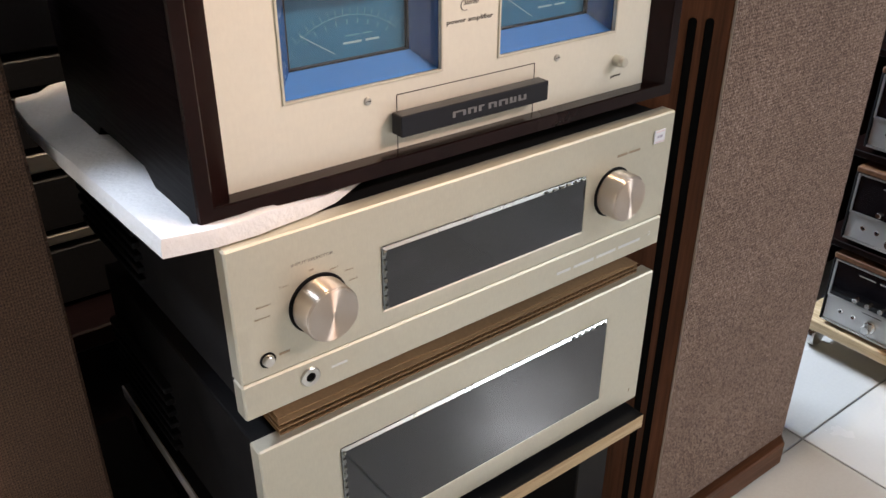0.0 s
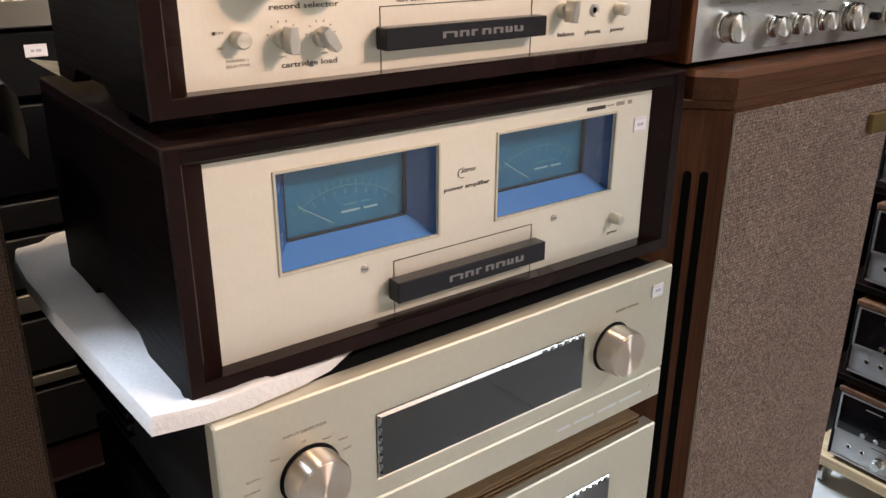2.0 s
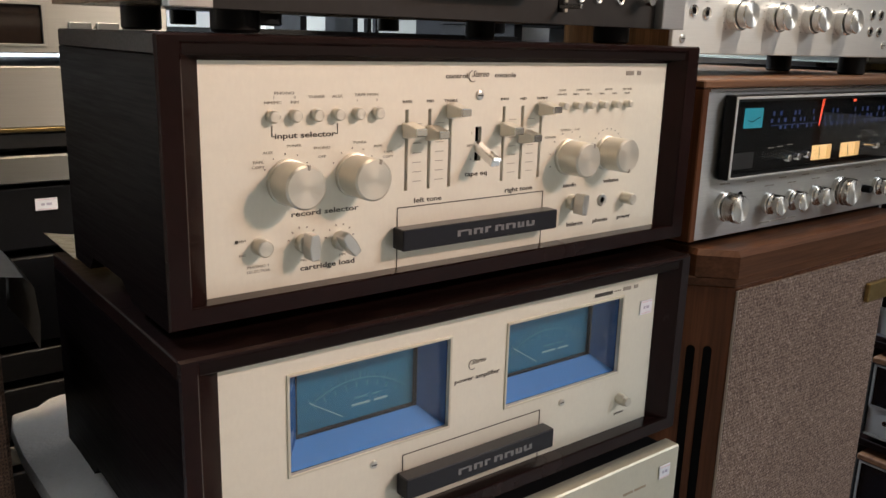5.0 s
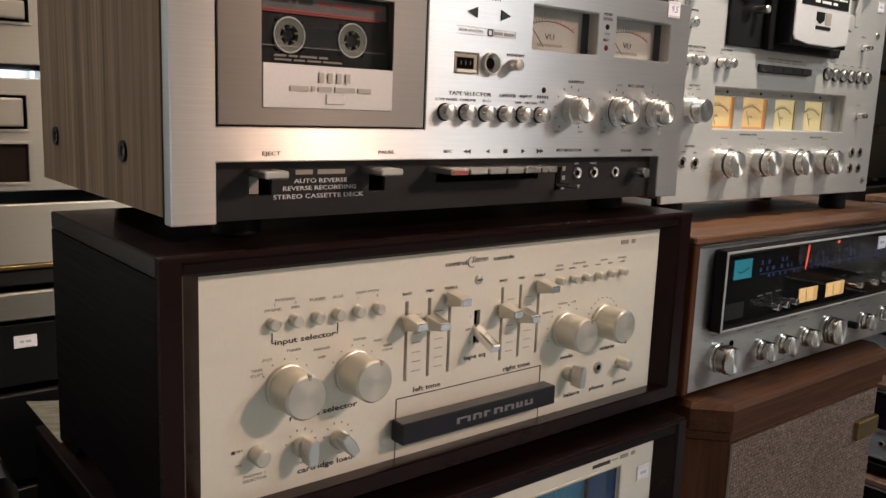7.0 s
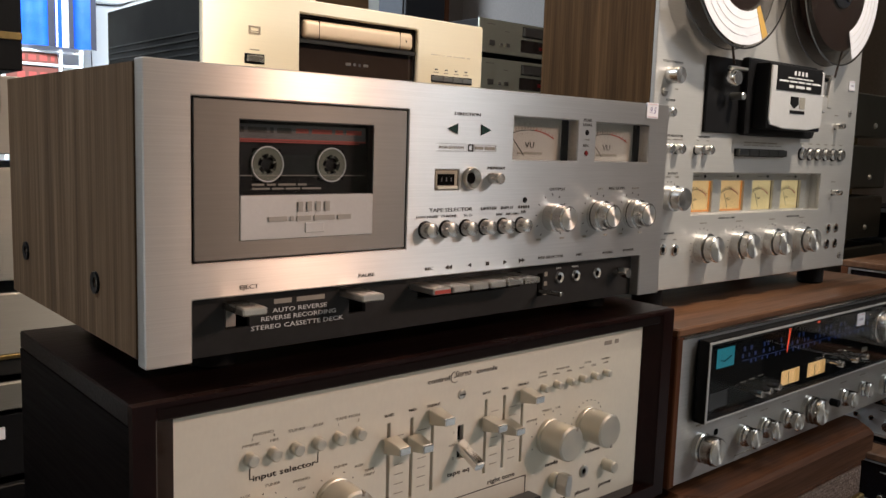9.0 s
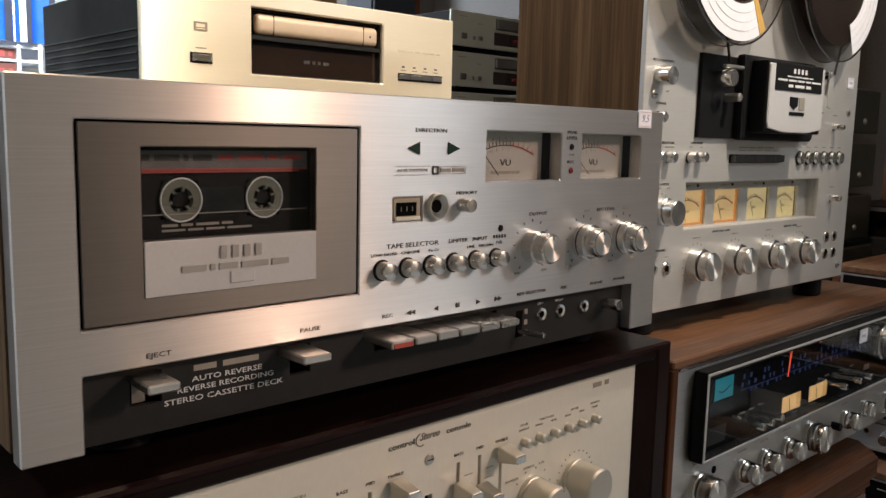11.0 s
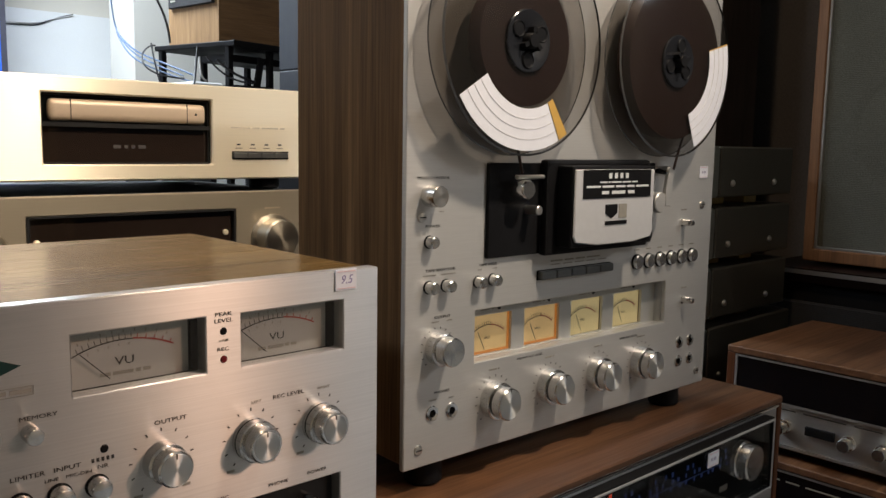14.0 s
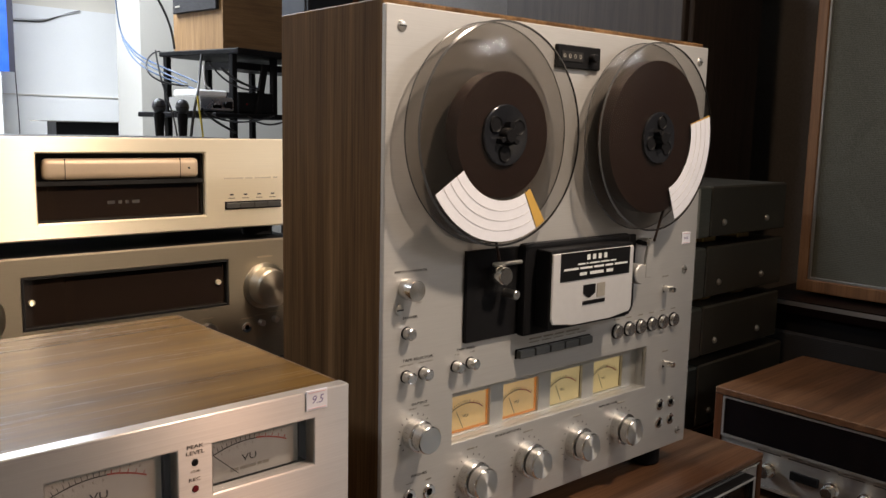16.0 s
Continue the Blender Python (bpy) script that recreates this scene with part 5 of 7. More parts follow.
W3 = (lx(.0650), lx(.3735), l2(.3565), l2(.4565))
part("front_plate", holed(lx(-.0035), lx(.4375), l2(.328), l2(.4905), 0, .016, [W3], .0014), "champ", lux2, "champagne anodised front")
part("case", box(lx(0), lx(.433), .0162, .360, l2(.333), l2(.486), .0015), "black_metal", lux2, "black steel case")
for i in range(6):
    z = l2(.350) + i * .014
    part("cooling_fin", box(lx(-.008), lx(.001), .20, .355, z, z + .006, .0008), "black_metal", lux2)
bevel_window(lux2, *W3)
lettering("2", lx(.4224), l2(.3451), .0045, "tan_ink", lux2)
feet(lux2, lx(.03), lx(.40), .04, .31, -.010, .006, .018)

# foam sheet between the two stacks
foam = thing("foam_sheet", "white foam packing sheet lying under the wooden amplifier", "foam sheet", (0, 0, 0.6605))
bm = bmesh.new()
edge = [(-.0425, -.034), (-.010, -.040), (.020, -.0400), (.060, -.0345), (.085, -.028), (.14, .004), (.20, .004), (.32, .004), (.425, .004), (.43, .20), (.425, .345), (.25, .352), (.10, .350), (.0, .352), (-.044, .338), (-.052, .30), (-.055, .24), (-.053, .16), (-.050, .09), (-.046, .02)]
top, bot = [], []
for j in range(13):
    f = (0, .006, .02, .05, .10, .16, .25, .35, .47, .60, .75, .9, 1)[j]
    ring = []
    for k in range(len(edge)):
        for s in range(4):
            u = s / 4
            x = edge[k][0] * (1 - u) + edge[(k + 1) % len(edge)][0] * u
            y = edge[k][1] * (1 - u) + edge[(k + 1) % len(edge)][1] * u
            x, y = .19 + (x - .19) * (1 - f), .16 + (y - .16) * (1 - f)
            lift = .0012 * noise.noise(Vector((x * 18, y * 18, 3))) + (.0025 * noise.noise(Vector((x * 9, y * 9, 7))) if x < .02 else 0)
            ring.append((x, y, lift))
    top.append(ring)
foam_z = lambda x, y: (.0095 if x > -.012 and y > -.028 else .0155 if x < .03 else max(.0050, .0155 - (x - .03) * .11)) - max(0, y - .20) * (.07 if x < -.012 else 0)
tv = [[bm.verts.new((x, y, foam_z(x, y) * (.62 if j == 0 else .93 if j == 1 else 1) + l)) for x, y, l in ring] for j, ring in enumerate(top[:-1])]
bv = [bm.verts.new((x, y, .0012 + max(0, l))) for x, y, l in top[0]]
n = len(bv)
for a, b in zip(tv, tv[1:]):
    for i in range(n):
        bm.faces.new((a[i], a[(i + 1) % n], b[(i + 1) % n], b[i]))
for i in range(n):
    bm.faces.new((bv[i], bv[(i + 1) % n], tv[0][(i + 1) % n], tv[0][i]))
bm.faces.new(tv[-1])
bm.faces.new(bv[::-1])
bmesh.ops.recalc_face_normals(bm, faces=bm.faces)
part("sheet", bm, "foam", foam, smooth=True)

# corrugated card between the champagne units
card = thing("cardboard_sheet", "corrugated brown cardboard between two champagne units", "cardboard", (0, 0, 0.4905), 0.63)
for z in (.0005, .0052, .0099):
    part("liner", box(.018, .420, -.0395, .25, z, z + .0008), "card", card)
for z0 in (.0034, .0081):
    bm = bmesh.new()
    prev = None
    for i in range(577):
        x = .0185 + .401 * i / 576
        z = z0 + .0018 * math.sin(i * math.pi / 4.0)
        row = [bm.verts.new((x, -.0392, z)), bm.verts.new((x, .20, z))]
        if prev:
            bm.faces.new((prev[0], row[0], row[1], prev[1]))
        prev = row
    part("fluted_core", bm, "card", card)
bm = slab([(.02, -.034), (.14, -.0335), (.20, -.037), (.31, -.0345), (.405, -.038), (.410, -.005), (.25, .02), (.02, .01)], .0110, .0120)
part("torn_layer", bm, "card", card)

# plywood shelf and its stand
shelf = thing("plywood_shelf", "black-topped plywood shelf board with raw edges", "shelf", (0, 0, 0.300))
part("board", box(-.008, .432, -.0600, .335, 0, .0168, .0006), "ply", shelf)
part("top_laminate", box(-.0075, .4315, -.0595, .3345, .0169, .0178), "black", shelf, "black laminate top")
for x in (.0, .38):
    part("leg", box(x, x + .05, -.02, .32, -.300, -.0002, .002), "black_metal", shelf)
# Added black box covers the floor gap at the left, which lies in shade.
part("side_panel", box(-.072, -.014, -.02, .32, -.300, -.012, .002), "black_metal", shelf)
part("edge_strip", box(-.0096, -.0082, -.0590, .334, .0020, .0176, .0003), "rule_grey", shelf, "pale grey edging strip")
part("back_board", box(-.006, .43, .322, .334, -.300, -.0002), "black_metal", shelf)
M["dial_white"] = surface("pale_satin_label", (0.62, 0.62, 0.63), 0.4, 0.2, 0.04, relief=0.0)

# ---- floor loudspeaker with the receiver and the tape deck on it ----
spk = thing("floor_loudspeaker", "floor loudspeaker in reddish walnut with tweed grille cloth", "loudspeaker", (0, 0, 0))


def octagon(x0, x1, y0, y1, c):
    return [(x0 + c, y0), (x1 - c, y0), (x1, y0 + c), (x1, y1), (x0, y1), (x0, y0 + c)]


part("cabinet", slab(octagon(.4700, .9230, -.0165, .40, .070), .040, .7868, .0015), "teak_z", spk, "walnut cabinet with chamfered corners")
part("neck", slab(octagon(.4960, .9020, -.0172, .40, .040), .7870, .7958, .0010), "teak_x", spk)
part("top_slab", rimmed_slab(octagon(.5080, .9040, -.0185, .41, .0290), octagon(.5125, .8995, -.0140, .4055, .0270), .7960, .8172, .8225), "teak_x", spk, "thick walnut top with chamfered rim")
part("plinth", slab(octagon(.462, .895, -.0330, .40, .060), 0, .0400, .0030), "teak_x", spk)
part("grille", box(.5400, .8460, -.0196, -.0160, .0440, .7835, .0016, seg=2), "tweed", spk, "tweed grille cloth")
# Added pale strip; the cloth's lit edge is painted by its colour.
part("grille_lit_edge", box(.5390, .5400, -.0194, -.0164, .0440, .7830, .0003), "cloth_edge", spk, "pale strip painting the lit cloth edge of the grille")
badge = part("badge", box(.7960, .8450, -.0260, -.0197, .7290, .7515, .0010), "brass", spk, "brass name badge")
# Vent slots are flush black strips, their inner shade painted on.
for sx, sy in ((.5134, .0101), (.5249, -.0014)):
    pts = [(.0042 * math.cos(radians(a)), .7200 + .0042 * math.sin(radians(a))) for a in range(0, 181, 18)] + [(.0042 * math.cos(radians(a)), .085 + .0042 * math.sin(radians(a))) for a in range(180, 361, 18)]
    ob = part("vent_slot", prism(pts, -.0012, .004), "void", spk)
    moved(ob, sx, sy, 0, 0, 0, -45)

recv = thing("stereo_receiver", "silver stereo receiver with black glass dial and lit meters, walnut case", "receiver", (0, 0.018, 0.8225))
rz = lambda z: z - .8225
RX0, RX1 = .5105, 1.0240
part("front_panel", box(RX0, RX1, 0, .006, rz(.8290), rz(.9745), .0008), "alu_recv", recv, "brushed aluminium panel")
part("top_board", box(RX0 - .0098, RX1 + .0098, -.0020, .375, rz(.9752), rz(.9830), .0015), "walnut_x", recv, "walnut veneer top")
for x0, x1 in ((RX0 - .0098, RX0 - .0004), (RX1 + .0004, RX1 + .0098)):
    part("side_board", box(x0, x1, -.0015, .375, rz(.8285), rz(.9750), .0012), "teak_z", recv)
part("chassis", box(RX0, RX1, .0065, .37, rz(.831), rz(.974)), "black_metal", recv)
part("panel_edge", box(RX0, RX1, -.0022, -.0002, rz(.9722), rz(.9746)), "chrome", recv)
feet(recv, .54, 1.00, .05, .33, -.0000, .0085, .016)
G0, G1, GZ0, GZ1 = .5370, .9960, rz(.8880), rz(.9690)
bez = part("dial_bezel", holed(G0, G1, GZ0, GZ1, -.0120, -.0001, [(G0 + .0035, G1 - .0035, GZ0 + .0030, GZ1 - .0060)], .0008), "black", recv, "deep black dial bezel")
part("bezel_trim", holed(G0 + .0004, G1 - .0004, GZ0 + .0004, GZ1 - .0012, -.0132, -.0121, [(G0 + .0032, G1 - .0026, GZ0 + .0026, GZ1 - .0036)], .0003), "label_alu", bez)
part("dial_back", box(G0 + .003, G1 - .003, -.0030, -.0020, GZ0 + .002, GZ1 - .005), "void", recv)
part("dial_glass", box(G0 + .0036, G1 - .0036, -.0105, -.0095, GZ0 + .0031, GZ1 - .0061), "pane_dark", bez, "clear dial glass").visible_shadow = False
yd = -.0036
cy = part("signal_meter", box(.5670, .5985, yd, -.0031, rz(.9360), rz(.9555)), "cyan", recv, "cyan lit signal meter")
bm = stroke(.5730, rz(.9440), .5800, rz(.9420), .0007, yd - .0005)
stroke(.5800, rz(.9420), .5930, rz(.9465), .0007, yd - .0005, bm)
part("needle", bm, "void", cy)
# Glowing strip imitates the signal meter's reflection in the bezel.
part("meter_reflection", box(.5430, .5500, yd, -.0031, rz(.9360), rz(.9540)), "cyan_dim", recv, "dim glowing strip standing in for the signal meter's teal reflection")
for x0, x1 in ((.7000, .7390), (.7600, .8010)):
    tm = part("tuning_meter", box(x0, x1, yd, -.0031, rz(.8965), rz(.9125)), "orange", recv, "orange lit tuning meter")
    # Dimmer copy of the lit dial paints shading over the meter's right end.
    part("meter_end_shading", box(x1 - .0090, x1, yd - .0004, yd - .0001, rz(.8970), rz(.9120)), "orange_dim", tm)
    part("needle", stroke((x0 + x1) / 2 - .004, rz(.8968), (x0 + x1) / 2 - .006, rz(.9100), .0006, yd - .0006), "brown_ink", tm)
random.seed(5)
for row, (za, zb) in enumerate(((.9470, .9515), (.9400, .9440), (.9330, .9362))):
    bm = bmesh.new()
    for i in range(24):
        if random.random() < .35 and row != 1:
            continue
        x = .6150 + i * .0128 + random.uniform(-.003, .003)
        box(x, x + random.uniform(.0014, .0040), yd, -.0031, rz(za), rz(zb), 0, bm)
    part("dial_scale", bm, "blue_led", recv, "dim blue tuning scale")
word_bars(.6150, .9000, rz(.9370), .0006, "blue_led", recv, yd, (1,), "scale_line")
bm = stroke(.7050, rz(.9340), .7078, rz(.9620), .0008, yd - .001)
stroke(.7054, rz(.9340), .7108, rz(.9620), .0008, yd - .001, bm)
part("dial_pointer", bm, "red_glow", recv, "red lit tuning pointer")
part("stereo_lamp", box(.7750, .7800, yd, -.0031, rz(.9580), rz(.9605)), "red_glow", recv)
part("dial_mask", box(.5520, .5900, yd, -.0032, rz(.8960), rz(.9120)), "strip", recv)
for x, z in ((.621, .9065), (.638, .9070), (.656, .9080), (.801, .9100), (.839, .9095), (.866, .9095)):
    k = part("toggle_lever", lathe([(0, 0), (.0022, 0), (.0024, -.0070), (.0036, -.0080), (.0036, -.0150), (.0030, -.0157), (0, -.0157)], 20), "chrome", recv, smooth=True)
    moved(k, x, -.0098, rz(z), 0, 0, 0)
    word_bars(x - .006, x + .004, rz(z + .0080), .0009, "grey_ink", recv, yd, (3, 2))
part("dial_badge", box(.900, .915, yd, -.0031, rz(.9060), rz(.9120)), "grey_ink", recv)
KN = [(x, z, r * .9, L * .76) for x, z, r, L in ((.5520, .8600, .0165, .0280), (.6310, .8555, .0125, .0240), (.6740, .8555, .0125, .0240), (.7220, .8560, .0125, .0240), (.7740, .8570, .0180, .0260), (.8640, .8550, .0120, .0220), (.9170, .8570, .0110, .0170), (.9860, .8500, .0165, .0260))]
for x, z, r, L in KN:
    waist = .80 if r < .0115 else .93
    k = round_part("rotary_knob", [(0, .001), (r, .001), (r, -L * .24), (r * .88, -L * .30), (r * .88, -L * .36), (r * .97, -L * .40), (r * (waist + .06), -L * .50), (r * waist, -L * .64), (r * (waist + .05), -L * .78), (r * .94, -L * .90), (r * .94, -L + .0010), (r * .94 - .0010, -L), (0, -L)], "knob", recv, x, rz(z), 0, 44, "turned aluminium knob")
    part("knob_groove", lathe([(r * .90, -L * .32), (r * .93, -L * .35), (r * .93, -L * .39), (r * .90, -L * .42)], 40), "alu_dark", k, smooth=True)
    part("knob_face", lathe([(0, -L - .0004), (r * .94 - .0014, -L - .0003), (r * .94 - .0012, -L + .0004)], 40), "face", k, "spun metal face", smooth=True)
    part("index_mark", box(-.0004, .0004, -L - .0006, -L * .5, r * .55, r * .96), "black_ink", k)
    lettering("|", x, rz(z) + r + .0040, .0014, "grey_ink", recv)
    word_bars(x - .008, x + .008, rz(z) + r + .0075, .0012, "grey_ink", recv, words=(4, 3))
k = round_part("tuning_knob", [(0, .001), (.0205, .001), (.0205, -.0040), (.0186, -.0048), (.0186, -.0150), (.0174, -.0166), (0, -.0166)], "knob", recv, .9260, rz(.9380), -.0106, 52, "large turned tuning knob")
round_part("push_button", disc_knob(.0045, .010), "black", recv, .8340, rz(.8540), 0, 20)
round_part("indicator_hole", [(0, -.0006), (.0035, -.0006), (.0035, 0)], "void", recv, .5800, rz(.8690), 0, 20)
word_bars(.620, .690, rz(.8350), .0012, "grey_ink", recv, words=(4, 6, 3))
for x in (.596, .655, .700, .750, .815, .850):
    word_bars(x - .007, x + .007, rz(.8810), .0011, "grey_ink", recv, words=(5,))
price_tag((.8680, .0065, .9530), 0, .020, .015, "")

# ---- open-reel deck ----
RX, RY, RZ0, RYAW = .7364, .0727, 1.0051, -1.53
reel = thing("reel_tape_deck", "silver open-reel tape deck with two reels in a walnut case", "tape deck", (RX, RY, RZ0), RYAW)
ux = lambda x: x - RX
uz = lambda z: z - RZ0
MR = (ux(.6005), ux(.8672), uz(1.0805), uz(1.1240))
part("front_plate", holed(ux(.5267), ux(.9458), 0, uz(1.4330), 0, .005, [MR], .0008), "alu_reel", reel, "satin aluminium front")
part("case", holed(ux(.5280), ux(.9445), .004, uz(1.4375), .0055, .155, [(ux(.5400), ux(.9320), .016, uz(1.4260))], .0012), "walnut_z", reel, "walnut case")
part("back_panel", box(ux(.540), ux(.932), .146, .150, .016, uz(1.426)), "black_metal", reel)
feet(reel, ux(.565), ux(.905), .022, .125, -.0220, .0045, .016)
for x, z in ((.5415, 1.0197), (.5415, 1.4178), (.9313, 1.4178), (.9313, 1.0197), (.5426, 1.2028), (.9260, 1.2000)):
    screw(reel, ux(x), uz(z), .0042)


def tape_reel(x, z, pack, label_from, label_to, amber_from, amber_to, spin):
    t = thing("tape_reel", "clear plastic tape reel with brown tape and white label sector", "tape reel", (0, 0, 0), 0, "reels on the tape deck")
    t.matrix_world = reel.matrix_world @ pose(ux(x), -.0095, uz(z))
    R = .0885
    for y in (0.0, -.0165):
        part("flange", lathe([(.0210, y), (R - .001, y), (R, y - .0006), (R - .001, y - .0012), (.0210, y - .0012), (.0210, y)], 96), "reel_clear", t, "clear plastic flange", smooth=True)
    part("rim", lathe([(R - .0010, -.0163), (R + .0006, -.0171), (R - .0010, -.0180)], 96), "reel_rim", t, smooth=True)
    part("rim", lathe([(R - .0004, -.0002), (R + .0005, -.0006), (R - .0004, -.0012)], 96), "reel_rim", t, smooth=True)
    part("tape_pack", lathe([(.0240, -.0016), (pack, -.0016), (pack, -.0153), (.0240, -.0153), (.0240, -.0016)], 96), "tape", t, "wound brown tape", smooth=True)
    part("hub", lathe([(.0070, .0010), (.0245, .0010), (.0245, -.0176), (.0236, -.0182), (.0090, -.0176), (.0070, -.0170), (.0070, .0010)], 48), "smoke_hub", t, "smoky hub", smooth=True)
    for k in range(3):
        a = radians(spin + 120 * k)
        h = part("hub_hole", lathe([(0, -.0186), (.0052, -.0186), (.0060, -.0193), (.0066, -.0186), (.0066, -.0176)], 24), "black", t, smooth=True)
        moved(h, .0148 * math.cos(a), 0, .0148 * math.sin(a))
    part("label_sector", arc_band(0, 0, .0520, .0850, label_from, label_to, -.0182, 40), "paper", t, "white paper label sector")
    part("label_end", arc_band(0, 0, .0520, .0850, amber_from, amber_to, -.0182, 6), "amber_tape", t, "amber leader strip")
    bm = bmesh.new()
    for r in (.060, .068, .076):
        arc_band(0, 0, r, r + .0003, label_from, label_to, -.0185, 30, bm)
    part("label_ruling", bm, "rule_grey", t)
    part("spindle", lathe([(0, 0), (.0062, 0), (.0062, -.0225), (.0052, -.0245), (0, -.0245)], 24), "black", t, smooth=True)
    bm = bmesh.new()
    for k in range(3):
        a = radians(spin + 60 + 120 * k)
        stroke(.006 * math.cos(a), .006 * math.sin(a), .0105 * math.cos(a), .0105 * math.sin(a), .0034, -.0235, bm, .007)
    part("spindle_cross", bm, "black", t)
    return t


M["smoke_hub"] = surface("smoky_hub_plastic", (0.012, 0.013, 0.016), 0.14, 0, 0.15, relief=0.0, gloss=0.5)
M["reel_rim"] = surface("smoky_reel_edge", (0.11, 0.11, 0.11), 0.14, 0.4, 0.1, relief=0.0)
M["amber_tape"] = surface("amber_leader", (0.60, 0.36, 0.08), 0.5, 0, 0.1, relief=0.0)
tape_reel(.6260, 1.3390, .0500, 212, 296, 297, 304, 25)
tape_reel(.8300, 1.3390, .0720, 292, 375, 375, 376, 80)
ct = part("tape_counter", box(ux(.7090), ux(.7670), -.0035, .001, uz(1.3985), uz(1.4185), .0008), "black", reel, "black tape counter")
part("counter_window", box(ux(.7140), ux(.7420), -.0042, -.0034, uz(1.4045), uz(1.4130)), "strip", ct)
for i in range(4):
    lettering("0", ux(.7175 + i * .0070), uz(1.4087), .0050, "grey_ink", ct, -.0045)
round_part("reset_button", disc_knob(.0038, .0060), "black", ct, ux(.7540), uz(1.4085), -.0035, 20)
# head assembly
hd = part("head_plate", prism([(ux(.6095), uz(1.1665)), (ux(.8320), uz(1.1665)), (ux(.8350), uz(1.1720)), (ux(.8350), uz(1.2440)), (ux(.6095), uz(1.2440))], -.0035, .001, bev=.0006), "black", reel, "black head block plate")
cov = part("head_cover", box(ux(.6690), ux(.8150), -.0120, -.0030, uz(1.1650), uz(1.2470), .0030, seg=2), "black", reel, "black head cover")
part("cover_nose", box(ux(.6822), ux(.7962), -.0290, -.0121, uz(1.1725), uz(1.2420), .0018, seg=2), "black", cov)
CV = [(ux(.6835), uz(1.2390)), (ux(.7950), uz(1.2390)), (ux(.7950), uz(1.1820)), (ux(.7925), uz(1.1770)), (ux(.7650), uz(1.1735)), (ux(.7140), uz(1.1735)), (ux(.6860), uz(1.1770)), (ux(.6835), uz(1.1820))]
lab = part("cover_front", prism(CV, -.0310, -.0288, bev=.0008), "dial_white", cov, "pale metal cover front")
part("label_black", box(ux(.6930), ux(.7885), -.0316, -.0309, uz(1.2140), uz(1.2388)), "black", lab, "black printed label")
word_bars(ux(.7270), ux(.7545), uz(1.2335), .0046, "white_ink", lab, -.0320, (1, 1, 1, 1), "logo_shape")
word_bars(ux(.7150), ux(.7680), uz(1.2280), .0013, "white_ink", lab, -.0320, (5, 1, 7, 6, 4))
word_bars(ux(.6970), ux(.7850), uz(1.2242), .0018, "white_ink", lab, -.0320, (7, 6, 5, 4, 7))
word_bars(ux(.7180), ux(.7640), uz(1.2190), .0028, "white_ink", lab, -.0320, (2, 4, 2))
part("label_shield", prism([(ux(.7240), uz(1.2085)), (ux(.7405), uz(1.2085)), (ux(.7405), uz(1.2005)), (ux(.7322), uz(1.1960)), (ux(.7240), uz(1.2005))], -.0316, -.0309), "black", lab)
part("label_cross", prism([(ux(.7430), uz(1.2085)), (ux(.7540), uz(1.2085)), (ux(.7540), uz(1.1960)), (ux(.7430), uz(1.1960))], -.0316, -.0309), "grey_ink", lab)
part("label_bar", box(ux(.7240), ux(.7545), -.0316, -.0309, uz(1.1905), uz(1.1940)), "black", lab)
cap = round_part("capstan_cap", [(0, .001), (.0080, .001), (.0080, -.0140), (.0070, -.0155), (0, -.0155)], "chrome", reel, ux(.6400), uz(1.2225), -.0035, 32, "chrome capstan cap")
part("guide_plate", box(ux(.6290), ux(.6620), -.0165, -.0120, uz(1.2310), uz(1.2345), .0010), "steel", reel)
round_part("tape_guide", disc_knob(.0040, .0150), "steel", reel, ux(.6540), uz(1.2050), -.0035, 24)
round_part("tape_guide", disc_knob(.0050, .0150), "chrome", reel, ux(.8420), uz(1.2360), -.0005, 24)
arm = part("tension_arm", prism([(-.0045, -.034), (.0045, -.034), (.0060, -.020), (.0040, .004), (-.0030, .004), (-.0060, -.018)], -.0150, -.0110, bev=.0006), "alu_reel", reel)
moved(arm, ux(.8420), -.002, uz(1.2360), 0, 4, 0)
round_part("pinch_roller", [(0, .001), (.0100, .001), (.0100, -.0110), (.0090, -.0122), (0, -.0126)], "alu_reel", reel, ux(.8290), uz(1.2060), -.0040, 36, "pale pinch roller cap")
tube([Vector((ux(.6150), -.0160, uz(1.2900))), Vector((ux(.6270), -.0165, uz(1.2600))), Vector((ux(.6330), -.0170, uz(1.2360)))], .0013, "tape_run", "tape", reel)
tube([Vector((ux(.8600), -.0160, uz(1.2700))), Vector((ux(.8500), -.0170, uz(1.2500))), Vector((ux(.8440), -.0180, uz(1.2380)))], .0013, "tape_run", "tape", reel)
# tape keys
part("key_slot", box(ux(.6722), ux(.7735), -.0008, .001, uz(1.1425), uz(1.1510)), "void", reel)
for i in range(5):
    x = ux(.6730) + i * .0200
    part("tape_key", box(x, x + .0192, -.0060, -.0005, uz(1.1432), uz(1.1504), .0008), "alu_dark", reel, "grey metal tape key")
word_bars(ux(.690), ux(.758), uz(1.1580), .0014, "grey_ink", reel, words=(5, 4, 4, 6))
word_bars(ux(.690), ux(.768), uz(1.1548), .0010, "grey_ink", reel, words=(3, 3, 3, 3, 3))
# meters in their sloping recess
part("recess_frame", holed(MR[0] - .002, MR[1] + .002, MR[2] - .002, MR[3] + .002, .0051, .0200, [(MR[0], MR[1], MR[2], MR[3])], 0), "alu_reel", reel)
